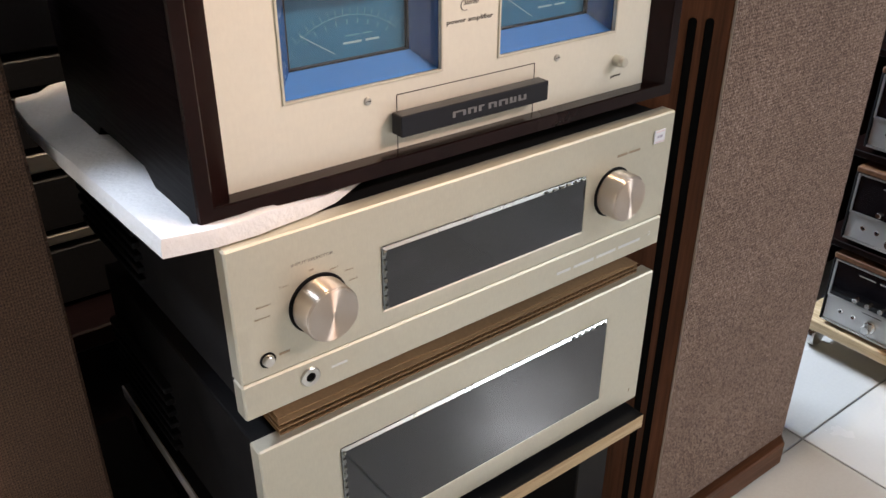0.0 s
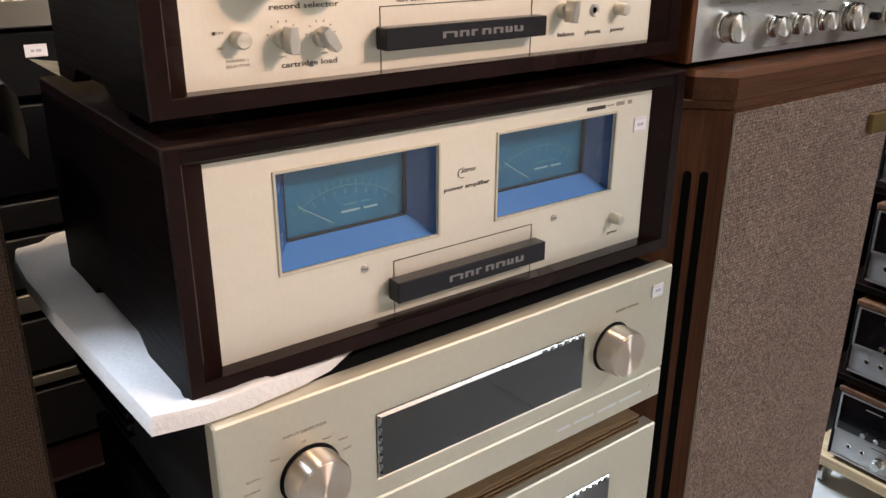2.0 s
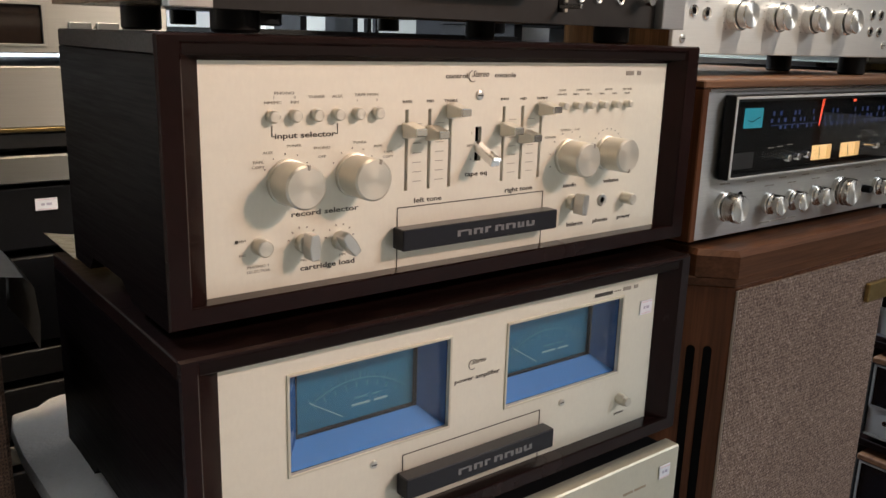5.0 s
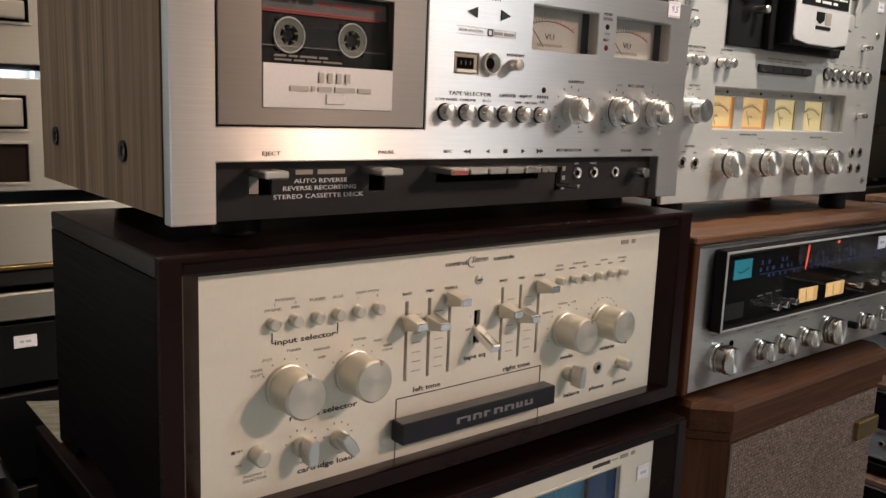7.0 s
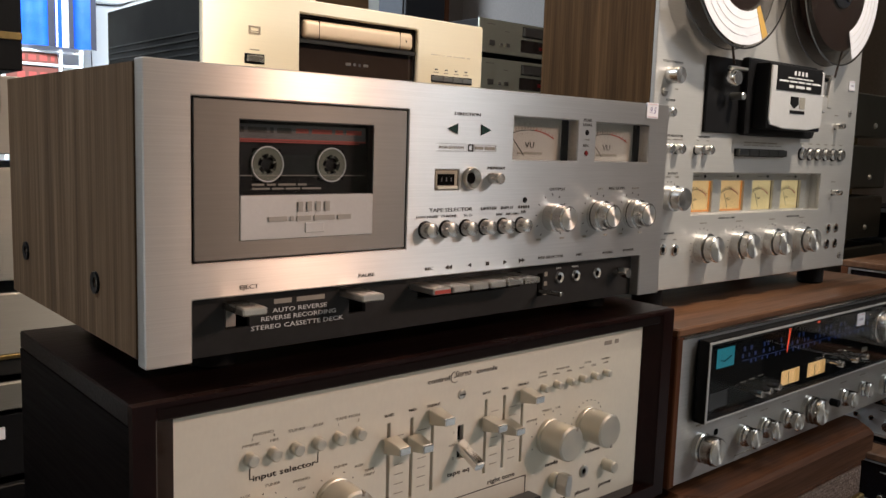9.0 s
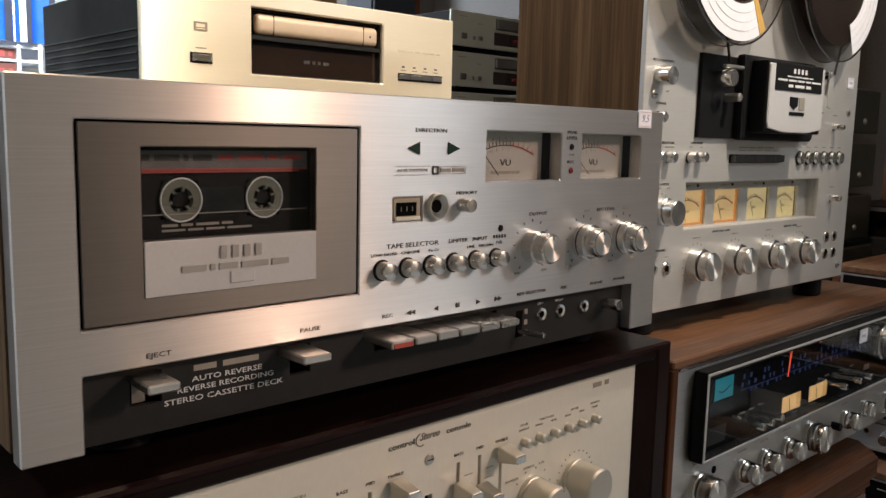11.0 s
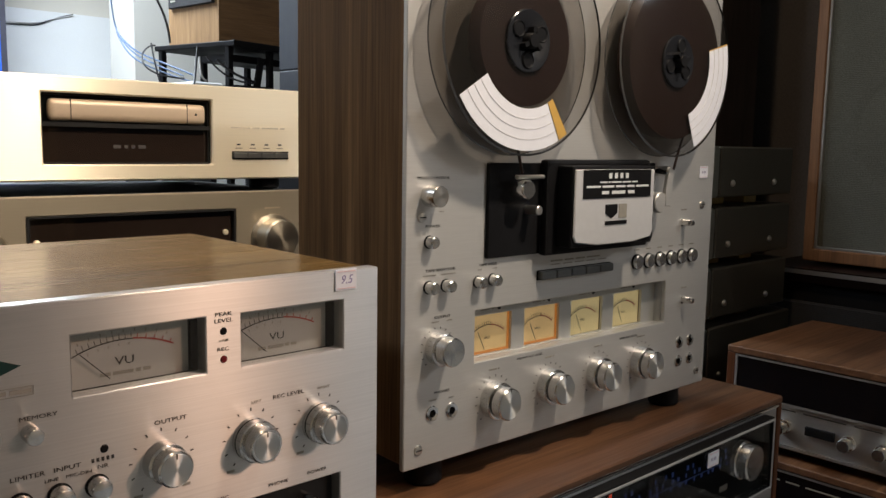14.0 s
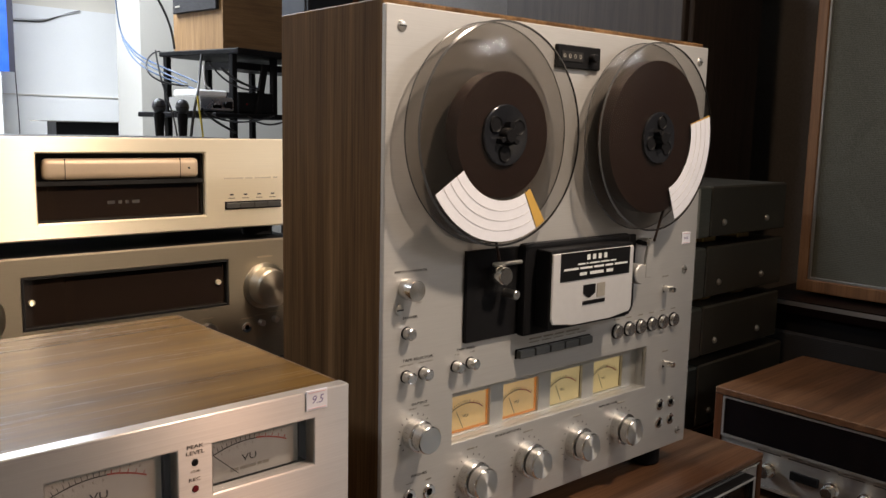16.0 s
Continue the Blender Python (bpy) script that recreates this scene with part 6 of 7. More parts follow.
part("recess_back", holed(MR[0] - .002, MR[1] + .002, MR[2] - .002, MR[3] + .002, .0130, .0160, [(ux(x0), ux(x1), uz(1.0815), uz(1.1155)) for x0, x1 in ((.6085, .6560), (.6725, .7185), (.7355, .7815), (.7990, .8445))], .0003), "alu_reel", reel, "aluminium meter frame")
for i, (x0, x1) in enumerate(((.6085, .6560), (.6725, .7185), (.7355, .7815), (.7990, .8445))):
    m = vu_scale(reel, ux(x0), ux(x1), uz(1.0815), uz(1.1155), .0168, .18, "amber" if i < 2 else "amber2", False, False)
    lettering("VU", ux(x0 + (x1 - x0) * .45), uz(1.0945), .0034, "black_ink", m, .0162)
    if i < 2:
        part("lit_edge", box(ux(x0), ux(x1), .0158, .0165, uz(1.0816), uz(1.0838)), "amber_rim", m)
        part("lit_edge", box(ux(x1) - .0022, ux(x1), .0158, .0165, uz(1.0838), uz(1.1150)), "amber_rim", m)
    round_part("peak_lamp", disc_knob(.0016, .0015), "black", reel, ux((x0 + x1) / 2 + .008), uz(1.1202), .013, 14)
    word_bars(ux(x0 + .010), ux(x0 + .026), uz(1.1202), .0014, "grey_ink", reel, .0126, (4, 1))
part("meter_pane", box(MR[0] + .001, MR[1] - .001, .0092, .0100, MR[2] + .001, MR[3] - .001), "pane", reel).visible_shadow = False
# knobs, buttons, jacks
for i, x in enumerate((.6235, .6925, .7605, .8280)):
    k = round_part("level_knob", [(0, .001), (.0158, .001), (.0158, -.0090), (.0151, -.0098), (.0128, -.0100), (.0128, -.0113), (.0136, -.0116), (.0136, -.0190), (.0126, -.0202), (0, -.0202)], "knob", reel, ux(x), uz(1.0455), 0, 52, "double turned level knob")
    part("knob_face", lathe([(0, -.0206), (.0124, -.0205), (.0126, -.0200)], 48), "face", k, "spun metal face", smooth=True)
    part("index_mark", box(-.0003, .0003, -.0208, -.0190, .0104, .0130), "black_ink", k)
    part("knob_groove", lathe([(.0129, -.0098), (.0134, -.0101), (.0134, -.0112), (.0129, -.0115)], 40), "alu_dark", k, smooth=True)
    ticks(ux(x), uz(1.0455), .0195, .0212, 225, 45, 10, .0006, -.0006, "black_ink", reel)
    word_bars(ux(x - .006), ux(x + .006), uz(1.0715), .0013, "grey_ink", reel, words=(5, 1))
k = round_part("level_knob", [(0, .001), (.0128, .001), (.0128, -.0090), (.0120, -.0096), (.0106, -.0098), (.0106, -.0112), (.0114, -.0115), (.0114, -.0196), (.0106, -.0206), (0, -.0206)], "knob", reel, ux(.5600), uz(1.0990), 0, 44, "double turned output knob")
ticks(ux(.5600), uz(1.0990), .0155, .0170, 225, -45, 14, .0006, -.0006, "black_ink", reel)
k = round_part("pitch_knob", [(0, .001), (.0084, .001), (.0084, -.0130), (.0077, -.0140), (0, -.0140)], "knob", reel, ux(.5495), uz(1.2190), 0, 40)
for x, z, r, L in ((.5500, 1.1835, .0047, .0085), (.5500, 1.1482, .0048, .0095), (.5675, 1.1482, .0048, .0095), (.6020, 1.1478, .0047, .0090), (.6185, 1.1482, .0047, .0090)):
    round_part("button_rim", [(r * .92, .001), (r * .92, -.0010), (r * 1.10, -.0010), (r * 1.10, .001)], "black", reel, ux(x), uz(z), 0, 24)
    round_part("push_button", [(0, .001), (r, .001), (r, -L + .001), (r - .001, -L), (0, -L)], "knob", reel, ux(x), uz(z), 0, 28)
for i in range(6):
    x = .8150 + i * .0190
    # Rim is black to stand in for the shadow beside each button.
    round_part("button_rim", [(.0065, .001), (.0065, -.0012), (.0077, -.0012), (.0077, .001)], "black", reel, ux(x), uz(1.1475), 0, 24)
    round_part("push_button", [(0, .001), (.0068, .001), (.0068, -.0040), (.0060, -.0048), (0, -.0048)], "knob", reel, ux(x), uz(1.1475), 0, 28)
    word_bars(ux(x - .004), ux(x + .004), uz(1.1595), .0012, "grey_ink", reel, words=(3,))
for x, z in ((.8930, 1.1828), (.9000, 1.1010)):
    part("lever_slot", box(ux(x) - .0030, ux(x) + .0030, -.0008, .001, uz(z) - .0040, uz(z) + .0034), "void", reel)
    lv = part("lever", lathe([(0, 0), (.0040, 0), (.0034, -.0105), (.0026, -.0120), (0, -.0122)], 20), "chrome", reel, smooth=True)
    moved(lv, ux(x), 0, uz(z), 0, 0, 0)
    word_bars(ux(x - .005), ux(x + .005), uz(z + .0130), .0013, "grey_ink", reel, words=(5,))
for x, z in ((.8960, 1.0554), (.9157, 1.0554), (.8955, 1.0357), (.9160, 1.0357), (.5552, 1.0470), (.5760, 1.0455)):
    jack(reel, ux(x), uz(z), .0056)
for txt, x, z, s in (("PITCH CONTROL", .5540, 1.2325, .0027), ("POWER", .5535, 1.1955, .0028), ("TAPE SELECTOR", .5620, 1.1610, .0028), ("TAPE SPEED", .6134, 1.1612, .0026), ("OUTPUT", .5646, 1.1235, .0028), ("PHONES", .5653, 1.0630, .0028),
                     ("FRONT REC LEVEL", .6671, 1.0757, .0026), ("REAR REC LEVEL", .8080, 1.0735, .0026)):
    lettering(txt, ux(x), uz(z), s, "black_ink", reel)
for txt, x, z in (("LOW NOISE", .5510, 1.1572), ("WIDE RANGE", .5700, 1.1572), ("7 1/2", .6040, 1.1575), ("3 3/4", .6210, 1.1575), ("FRONT", .5575, 1.1200), ("REAR", .5720, 1.1200), ("FRONT", .5560, 1.0575), ("REAR", .5755, 1.0565), ("FAST", .5620, 1.2065)):
    lettering(txt, ux(x), uz(z), .0016, "grey_ink", reel)
tg = price_tag((0, 0, 0), 0, .0150, .0125, "")
tg.matrix_world = reel.matrix_world @ pose(ux(.9250), -.0003, uz(1.2340))

# ---- back row of units ----
M["brown_glass"] = surface("brown_display_glass", (0.020, 0.013, 0.010), 0.08, 0, 0.1, relief=0.0, coat=0.5)
M["faint_tan"] = surface("faint_tan_print", (0.60, 0.52, 0.40), 0.6, 0, 0.1, relief=0.0)
M["tray_gold"] = surface("peach_gold_tray", (0.60, 0.47, 0.34), 0.42, 0.3, 0.03, relief=0.0)
M["logo_dim"] = surface("dim_grey_logo", (0.055, 0.05, 0.05), 0.5, 0, 0.1, relief=0.0)
M["cloth_black"] = cloth("black_grille_cloth", (0.010, 0.010, 0.011), (0.022, 0.022, 0.024), (0.038, 0.037, 0.040), 0.0026)
M["navy_black"] = surface("blue_black_paint", (0.008, 0.011, 0.018), 0.6, 0, 0.2, fine=500, relief=0.1)
M["orange_badge"] = surface("orange_badge_paint", (0.55, 0.13, 0.05), 0.4, 0, 0.1, relief=0.0)
M["mesh_grey"] = surface("dark_wire_mesh", (0.045, 0.045, 0.048), 0.4, 0.7, 0.3, fine=900, relief=0.8, dist=0.001)



def disc_player(at, w, h, depth, yaw=0.0):
    t = thing("disc_player", "pale gold disc player with black side fins and gold tray", "disc player", at, yaw)
    wx0, wx1, wz0, wz1 = .1345, .3310, .0185, .0960
    part("front_plate", holed(0, w, 0, h, 0, .008, [(wx0, wx1, wz0, wz1)], .0016), "gold", t, "pale gold hairline front")
    part("case", holed(.003, w - .003, .003, h - .002, .0082, depth, [(.02, w - .02, .012, h - .012)], .001), "black_metal", t)
    part("back_panel", box(.02, w - .02, depth - .02, depth - .016, .012, h - .012), "black_metal", t)
    for i in range(6):
        z = .016 + i * .0085
        part("side_fin", box(.0006, .004, .012, depth - .01, z, z + .0014), "strip", t)
    part("window_recess", holed(wx0 - .004, wx1 + .004, wz0 - .004, wz1 + .004, .0082, .016, [(wx0 + .002, wx1 - .002, wz0 + .002, wz1 - .002)], 0), "strip", t)
    part("display", box(wx0, wx1, .0120, .0135, wz0, wz0 + .041), "brown_glass", t, "dark brown display glass")
    part("display_frame", box(wx0, wx1, .0050, .0120, wz0 + .0412, wz0 + .0460), "strip", t)
    part("tray_well", box(wx0, wx1, .0150, .016, wz0 + .0455, wz1), "strip", t)
    bm = box(0, .1825, -.0105, .002, -.0120, .0120, .0075, seg=5)
    tr = part("disc_tray", bm, "tray_gold", t, "rounded gold disc tray", smooth=True)
    moved(tr, wx0 + .0075, .0125, wz0 + .0595)
    round_part("tray_dot", disc_knob(.0015, .0008), "black_ink", t, wx1 - .020, wz0 + .0595, .0020, 12)
    for xs in (wx0 + .0305, wx1 - .0315):
        part("tray_seam", box(xs, xs + .0006, .0015, .004, wz0 + .0480, wz0 + .0710), "black_ink", t)
    word_bars(.214, .252, wz0 + .020, .0040, "logo_dim", t, .0112, (2, 1, 1, 2), "logo_print")
    slot = part("key_slot", box(.3570, .4380, -.0008, .001, .0245, .0345), "black", t)
    for i in range(4):
        part("key", box(.3585 + i * .0197, .3585 + i * .0197 + .0186, -.0035, -.0006, .0262, .0328, .0006), "steel", t, "steel transport key")
        word_bars(.3620 + i * .0197, .3710 + i * .0197, .0385, .0011, "tan_ink", t, words=(3,))
        word_bars(.3640 + i * .0197, .3690 + i * .0197, .0430, .0018, "black_ink", t, words=(1,))
    word_bars(.3560, .4330, .0640, .0018, "faint_tan", t, words=(8, 3, 7, 2))
    part("power_key_slot", box(.0560, .0830, -.0008, .001, .0260, .0380), "black", t)
    part("power_key", box(.0580, .0810, -.0035, -.0006, .0280, .0360, .0006), "steel", t)
    word_bars(.0630, .0760, .0430, .0014, "tan_ink", t, words=(4,))
    part("disc_mark", holed(.0615, .0775, .0620, .0720, -.0006, .0002, [(.0640, .0750, .0640, .0700)], 0), "tan_ink", t)
    word_bars(.0640, .0750, .0655, .0012, "tan_ink", t, words=(5,))
    feet(t, .04, w - .04, .03, depth - .04, -.0140, .0035, .02)
    return t


disc_player((.285, .555, 1.212), .459, .114, .33)

ba = thing("gold_integrated_amplifier", "gold integrated amplifier with a black window and round volume knob", "amplifier", (.285, .530, 1.040))
part("front_plate", holed(0, .467, 0, .158, 0, .008, [(.108, .347, .0790, .1360)], .0016), "gold_shaded", ba, "pale gold hairline front")
part("case", box(.003, .464, .0082, .36, .003, .155, .001), "black_metal", ba)
part("display", box(.1085, .3465, .0060, .0075, .0795, .1355), "brown_glass", ba, "dark window with meters")
part("display_rim", holed(.1075, .3475, .0785, .1365, -.0008, .006, [(.1100, .3450, .0810, .1340)], .0003), "strip", ba)
for x in (.118, .336):
    round_part("window_screw", disc_knob(.0035, .003), "gold", ba, x, .1080, .006, 20)
k = round_part("volume_knob", [(0, .001), (.0300, .001), (.0300, -.0030), (.0245, -.0040), (.0245, -.0240), (.0225, -.0260), (0, -.0262)], "knob_g", ba, .3980, .0980, 0, 56, "round volume knob")
round_part("selector_knob", [(0, .001), (.0300, .001), (.0300, -.0030), (.0245, -.0040), (.0245, -.0240), (.0225, -.0260), (0, -.0262)], "knob_g", ba, .0600, .0980, 0, 56, "round input selector knob")
word_bars(.388, .410, .1360, .0020, "tan_ink", ba, words=(5,))
for x, z, r in ((.318, .048, .011), (.372, .046, .006), (.392, .050, .004), (.412, .052, .004)):
    if r == .006:
        jack(ba, x, z, r)
    else:
        round_part("push_button", disc_knob(r, .008), "knob_w", ba, x, z, 0, 28)
    word_bars(x - .008, x + .008, z + r + .006, .0013, "tan_ink", ba, words=(4,))
for i in range(4):
    round_part("push_button", disc_knob(.007, .008), "knob_w", ba, .06 + i * .055, .040, 0, 28)
feet(ba, .04, .42, .03, .32, -.0180, .0035, .02)

# three older black units under the gold pair
zz = .300
for h in (.165, .175, .182, .200):
    u = thing("stacked_amplifier", "black component amplifier in a stack behind", "amplifier", (.290, .545, zz), 0, "stacked units behind")
    part("case", box(0, .455, .004, .36, .012, h - .004, .002), "black_metal", u)
    part("front_plate", box(0, .455, 0, .004, .012, h - .004, .001), "strip", u)
    feet(u, .04, .41, .04, .32, 0, .0125, .018)
    zz += h
bench = thing("low_bench", "dark low bench under the stacked units", "bench", (-.45, .50, 0))
part("bench_top", box(0, 1.25, 0, .60, .270, .300, .003), "espresso_x", bench)
# Added dark board, blocks the view of lit floor under the bench.
part("bench_blocker", box(.005, 1.245, .024, .036, 0, .2698), "espresso_x", bench)
for x in (.01, .60, 1.19):
    part("bench_leg", box(x, x + .05, .02, .58, 0, .270, .002), "espresso_z", bench)


def tray_deck(at, w, h, depth, mat, label, dark=True):
    t = thing("disc_player", label, "disc player", at, 0, "disc players stacked behind")
    holes = [(.170, .301, h * .58, h * .86)] + ([(.170, .301, h * .14, h * .46)] if dark else [])
    part("front_plate", holed(0, w, .008, h, 0, .006, holes, .0012), mat, t)
    part("case", box(.003, w - .003, .0062, depth, .008, h - .002, .001), "black_metal", t)
    for x0, x1, z0, z1 in holes[:1]:
        part("tray_recess", box(x0 - .001, x1 + .001, .0055, .0062, z0 - .001, z1 + .001), "void", t)
        part("disc_tray", box(x0 + .003, x1 - .004, -.004, .0054, z0 + .003, z1 - .003, .0022, seg=2), "deck_gold", t, "rounded pale tray front")
        part("recess_rim", holed(x0 - .003, x1 + .003, z0 - .003, z1 + .003, -.0008, .001, [(x0, x1, z0, z1)], .0003), mat, t)
    for x0, x1, z0, z1 in holes[1:]:
        part("display", box(x0 - .001, x1 + .001, .0030, .0060, z0 - .001, z1 + .001), "brown_glass", t)
        part("display_rim", holed(x0 - .003, x1 + .003, z0 - .003, z1 + .003, -.0008, .001, [(x0, x1, z0, z1)], .0003), mat, t)
    for i in range(3):
        part("key", box(.328 + i * .030, .352 + i * .030, -.004, .0002, h * .22, h * .33, .0008), "steel", t)
    feet(t, .04, w - .04, .03, depth - .04, 0, .0085, .018)
    return t


LEFT = -.240
rows_left = [(.300, .085, "strip"), (.388, .020, "alu_dark"), (.410, .075, "strip"), (.490, .030, "alu_dark"), (.524, .070, "strip"), (.598, .040, "strip"), (.642, .110, "black"), (.756, .078, "black")]
for z, h, m in rows_left:
    u = thing("stacked_component", "dark hi-fi component in the stack behind", "hi-fi component", (LEFT, .575, z), 0, "components stacked behind")
    part("case", box(0, .435, .006, .33, .006, h, .001), "black_metal", u)
    part("front_plate", box(0, .438, 0, .0058, .006, h, .0015), m, u)
    part("base_rail", box(.02, .415, .02, .30, 0, .006), "black", u)
price_tag((.0500, .5742, .8135), 0, .024, .014, "")
u = thing("stacked_component", "silver-edged hi-fi component in the stack behind", "hi-fi component", (LEFT, .570, .835), 0, "components stacked behind")
part("case", box(0, .435, .006, .33, .004, .036, .001), "black_metal", u)
part("front_plate", box(0, .440, 0, .0058, .004, .036, .0020), "alu_dark", u)
part("base_rail", box(.02, .415, .02, .30, 0, .004), "black", u)
u = thing("stacked_component", "black and gold hi-fi component in the stack behind", "hi-fi component", (LEFT, .570, .874), 0, "components stacked behind")
part("case", box(0, .435, .006, .33, .006, .096, .001), "black_metal", u)
part("front_plate", box(0, .438, 0, .0058, .028, .096, .0015), "deck_gold", u)
part("trim_line", box(0, .438, -.002, .0055, .0235, .0280, .0006), "brass", u)
part("lower_plate", box(0, .438, .001, .0058, .006, .0230), "strip", u)
part("base_rail", box(.02, .415, .02, .30, 0, .006), "black", u)
tray_deck((LEFT, .568, .976), .440, .130, .32, "deck_gold", "pale gold disc player with rounded tray in the stack behind")
tray_deck((LEFT + .006, .568, 1.112), .440, .090, .32, "deck_gold", "pale gold disc player in the stack behind", dark=False)
u = thing("stacked_component", "black component on top of the stack behind", "hi-fi component", (LEFT - .02, .600, 1.204), 0, "components stacked behind")
part("case", box(0, .356, .006, .30, .006, .112, .001), "black_metal", u)
part("front_plate", box(0, .358, 0, .0058, .006, .112, .0015), "black", u)
part("trim_line", box(0, .358, -.002, .0055, .0390, .0470, .0006), "brass", u)
part("base_rail", box(.02, .340, .02, .28, 0, .006), "black", u)

# pale players on a rack farther back
for z in (1.0845, 1.1890, 1.2935, 1.3980):
    t = thing("disc_player", "pale grey-gold disc player in a stack on the rack", "disc player", (1.405, 1.280, z - .006), 0, "pale players on the rack")
    part("front_plate", holed(0, .440, .006, .096, 0, .006, [(.168, .300, .0600, .0880), (.163, .300, .0180, .0520)], .0014), "deck_green", t)
    part("case", box(.003, .437, .0062, .30, .006, .094, .001), "black_metal", t)
    part("disc_tray", box(.170, .298, -.006, .0058, .0620, .0860, .0026, seg=2), "deck_gold", t)
    part("display", box(.162, .301, .0030, .0060, .0175, .0525), "brown_glass", t)
    part("display_glow", box(.2400, .2850, .0026, .0030, .0300, .0390), "red_led", t)
    for x, w, h in ((.036, .022, .014), (.078, .010, .008), (.100, .016, .010)):
        part("key", box(x, x + w, -.004, .0002, .0260, .0260 + h, .0010), "deck_gold", t)
    word_bars(.030, .060, .0830, .0022, "grey_ink", t, words=(4,))
    word_bars(.098, .115, .0680, .0022, "grey_ink", t, words=(3,))
    feet(t, .04, .40, .03, .27, 0, .0065, .016)
rk = thing("black_side_rack", "black steel rack holding pale players", "rack", (1.385, 1.26, 0))
part("rack_shelf", box(0, .48, 0, .34, 1.053, 1.0782, .002), "black_metal", rk)
for x in (.005, .445):
    part("rack_post", box(x, x + .03, .01, .33, 0, 1.0528, .002), "black_metal", rk)
for z, h in ((1.175, .318), (1.494, .36)):
    b_ = thing("black_monitor_loudspeaker", "black monitor loudspeaker with small badge, stacked", "loudspeaker", (1.600, 1.860, z), 0, "black monitors behind")
    part("cabinet", box(0, .180, .012, .15, 0, h - .0015, .003), "navy_black", b_)
    part("grille", box(.004, .176, 0, .0118, .004, h - .006, .003), "navy_black", b_)
    part("badge", box(.012, .026, -.002, .0001, .27, .29, .0005), "orange_badge", b_)
    part("badge", box(.110, .122, -.002, .0001, .285, .298, .0005), "white_ink", b_)
b_ = thing("black_plinth", "black plinth under two black monitors", "plinth", (1.595, 1.855, 0))
part("plinth_body", box(0, .188, 0, .16, 0, 1.1745, .002), "black_metal", b_)
b_ = thing("walnut_upright", "upright walnut board beside the black monitors", "board", (1.792, 1.88, 0))
part("board", box(0, .022, 0, .12, 0, 2.0, .002), "teak_z", b_)

# ---- back of the shop ----
bn = thing("blue_banner", "glossy blue hanging vinyl banner with white and dark stripes", "banner", (.97, 4.50, 1.605))
bm = bmesh.new()
prev = None
for i in range(41):
    x = .487 * i / 40
    y = .014 * math.sin(x * 21) + .007 * math.sin(x * 47 + 1)
    row = [bm.verts.new((x, y, z)) for z in (0, .25, .5, .75, 1.0)]
    if prev:
        for a in range(4):
            bm.faces.new((prev[a], row[a], row[a + 1], prev[a + 1]))
    prev = row
part("banner_sheet", bm, "banner", bn, smooth=True)
for x, w, m in ((.236, .034, "banner_dark"), (.276, .009, "wall_white"), (.308, .033, "wall_white"), (.341, .026, "banner_dark"), (.458, .0295, "banner_dark")):
    part("banner_stripe", box(x, x + w, -.0250, -.0225, -.002, 1.0), m, bn)
wr = thing("white_rack", "white steel rack against the far wall", "rack", (.98, 4.52, 0))
for z in (1.500, 1.365, 1.20):
    part("rack_shelf", box(0, .42, 0, .3, z, z + .014, .002), "wall_white", wr)
for x in (.002, .291, .400):
    part("rack_post", box(x, x + .018, -.002, .016, 0, 1.60, .002), "wall_white", wr)
part("rack_bar", box(0, .42, -.004, .012, 1.573, 1.585, .001), "wall_white", wr)
for z, h in ((1.514, .055), (1.379, .115)):
    ct_ = thing("carton", "red-brown printed carton on a white rack", "carton", (1.000, 4.53, z), 0, "cartons on the white rack")
    part("carton_box", box(0, .268, 0, .25, 0, h, .003), "brown_red", ct_)
    word_bars(.06, .25, h * .5, h * .5, "red_ink", ct_, -.001, (2, 2, 2, 1))

RK = pose(1.585, 2.28, 0, 0, 0, 14)
rack = thing("equipment_rack", "black rack with cables, receivers and an oak loudspeaker", "rack", (0, 0, 0))
rack.matrix_world = RK
for z in (1.613, 1.388):
    part("rack_shelf", box(0 if z > 1.5 else -.10, .46, 0, .43, z - .018, z, .003), "black_metal", rack)
part("shelf_lip", box(-.006, .464, -.008, -.0002, 1.591, 1.6135, .002), "black_metal", rack)
for x in (.004, .20, .430):
    for y in (.03, .39):
        part("rack_post", box(x, x + .022, y, y + .022, 0 if x != .20 else 1.3885, 1.5945, .002), "black_metal", rack)
bm = box(-.014, .014, -.006, .006, -.115, .085, .002)
moved(part("rack_brace", bm, "black_metal", rack), .13, .02, 1.482, 0, 12, 0)
part("cable_tray", box(.02, .42, .05, .20, 1.545, 1.570, .003), "black", rack, "black tray under the top shelf")
gs = thing("wooden_bookshelf_speaker", "oak bookshelf loudspeaker with a black grille on the rack", "loudspeaker", (1.613, 2.45, 1.6135), 8)
part("cabinet", box(.014, .290, .0, .32, .004, .46, .002), "oak_x", gs, "light oak cabinet")
part("baffle", box(.0060, .0139, .0, .32, .004, .46), "oak_z", gs)
part("grille", box(-.010, .0058, .018, .300, .150, .450, .003), "cloth_black", gs, "black grille")
part("base_strip", box(.02, .27, .03, .29, 0, .004), "black", gs)
part("badge", box(-.0125, -.0101, .25, .28, .172, .178), "grey_ink", gs)
bx = thing("grey_audio_box", "grey wireless receiver box with a knob on the rack", "receiver box", (1.450, 2.300, 1.3885), 6)
part("body", box(0, .135, 0, .20, .004, .052, .002), "alu_recv", bx)
part("front_panel", box(.002, .133, -.004, -.0002, .007, .046, .001), "steel", bx)
round_part("knob", disc_knob(.012, .012), "black", bx, .104, .027, -.004, 20)
part("display", box(.050, .085, -.0048, -.0039, .014, .026), "void", bx)
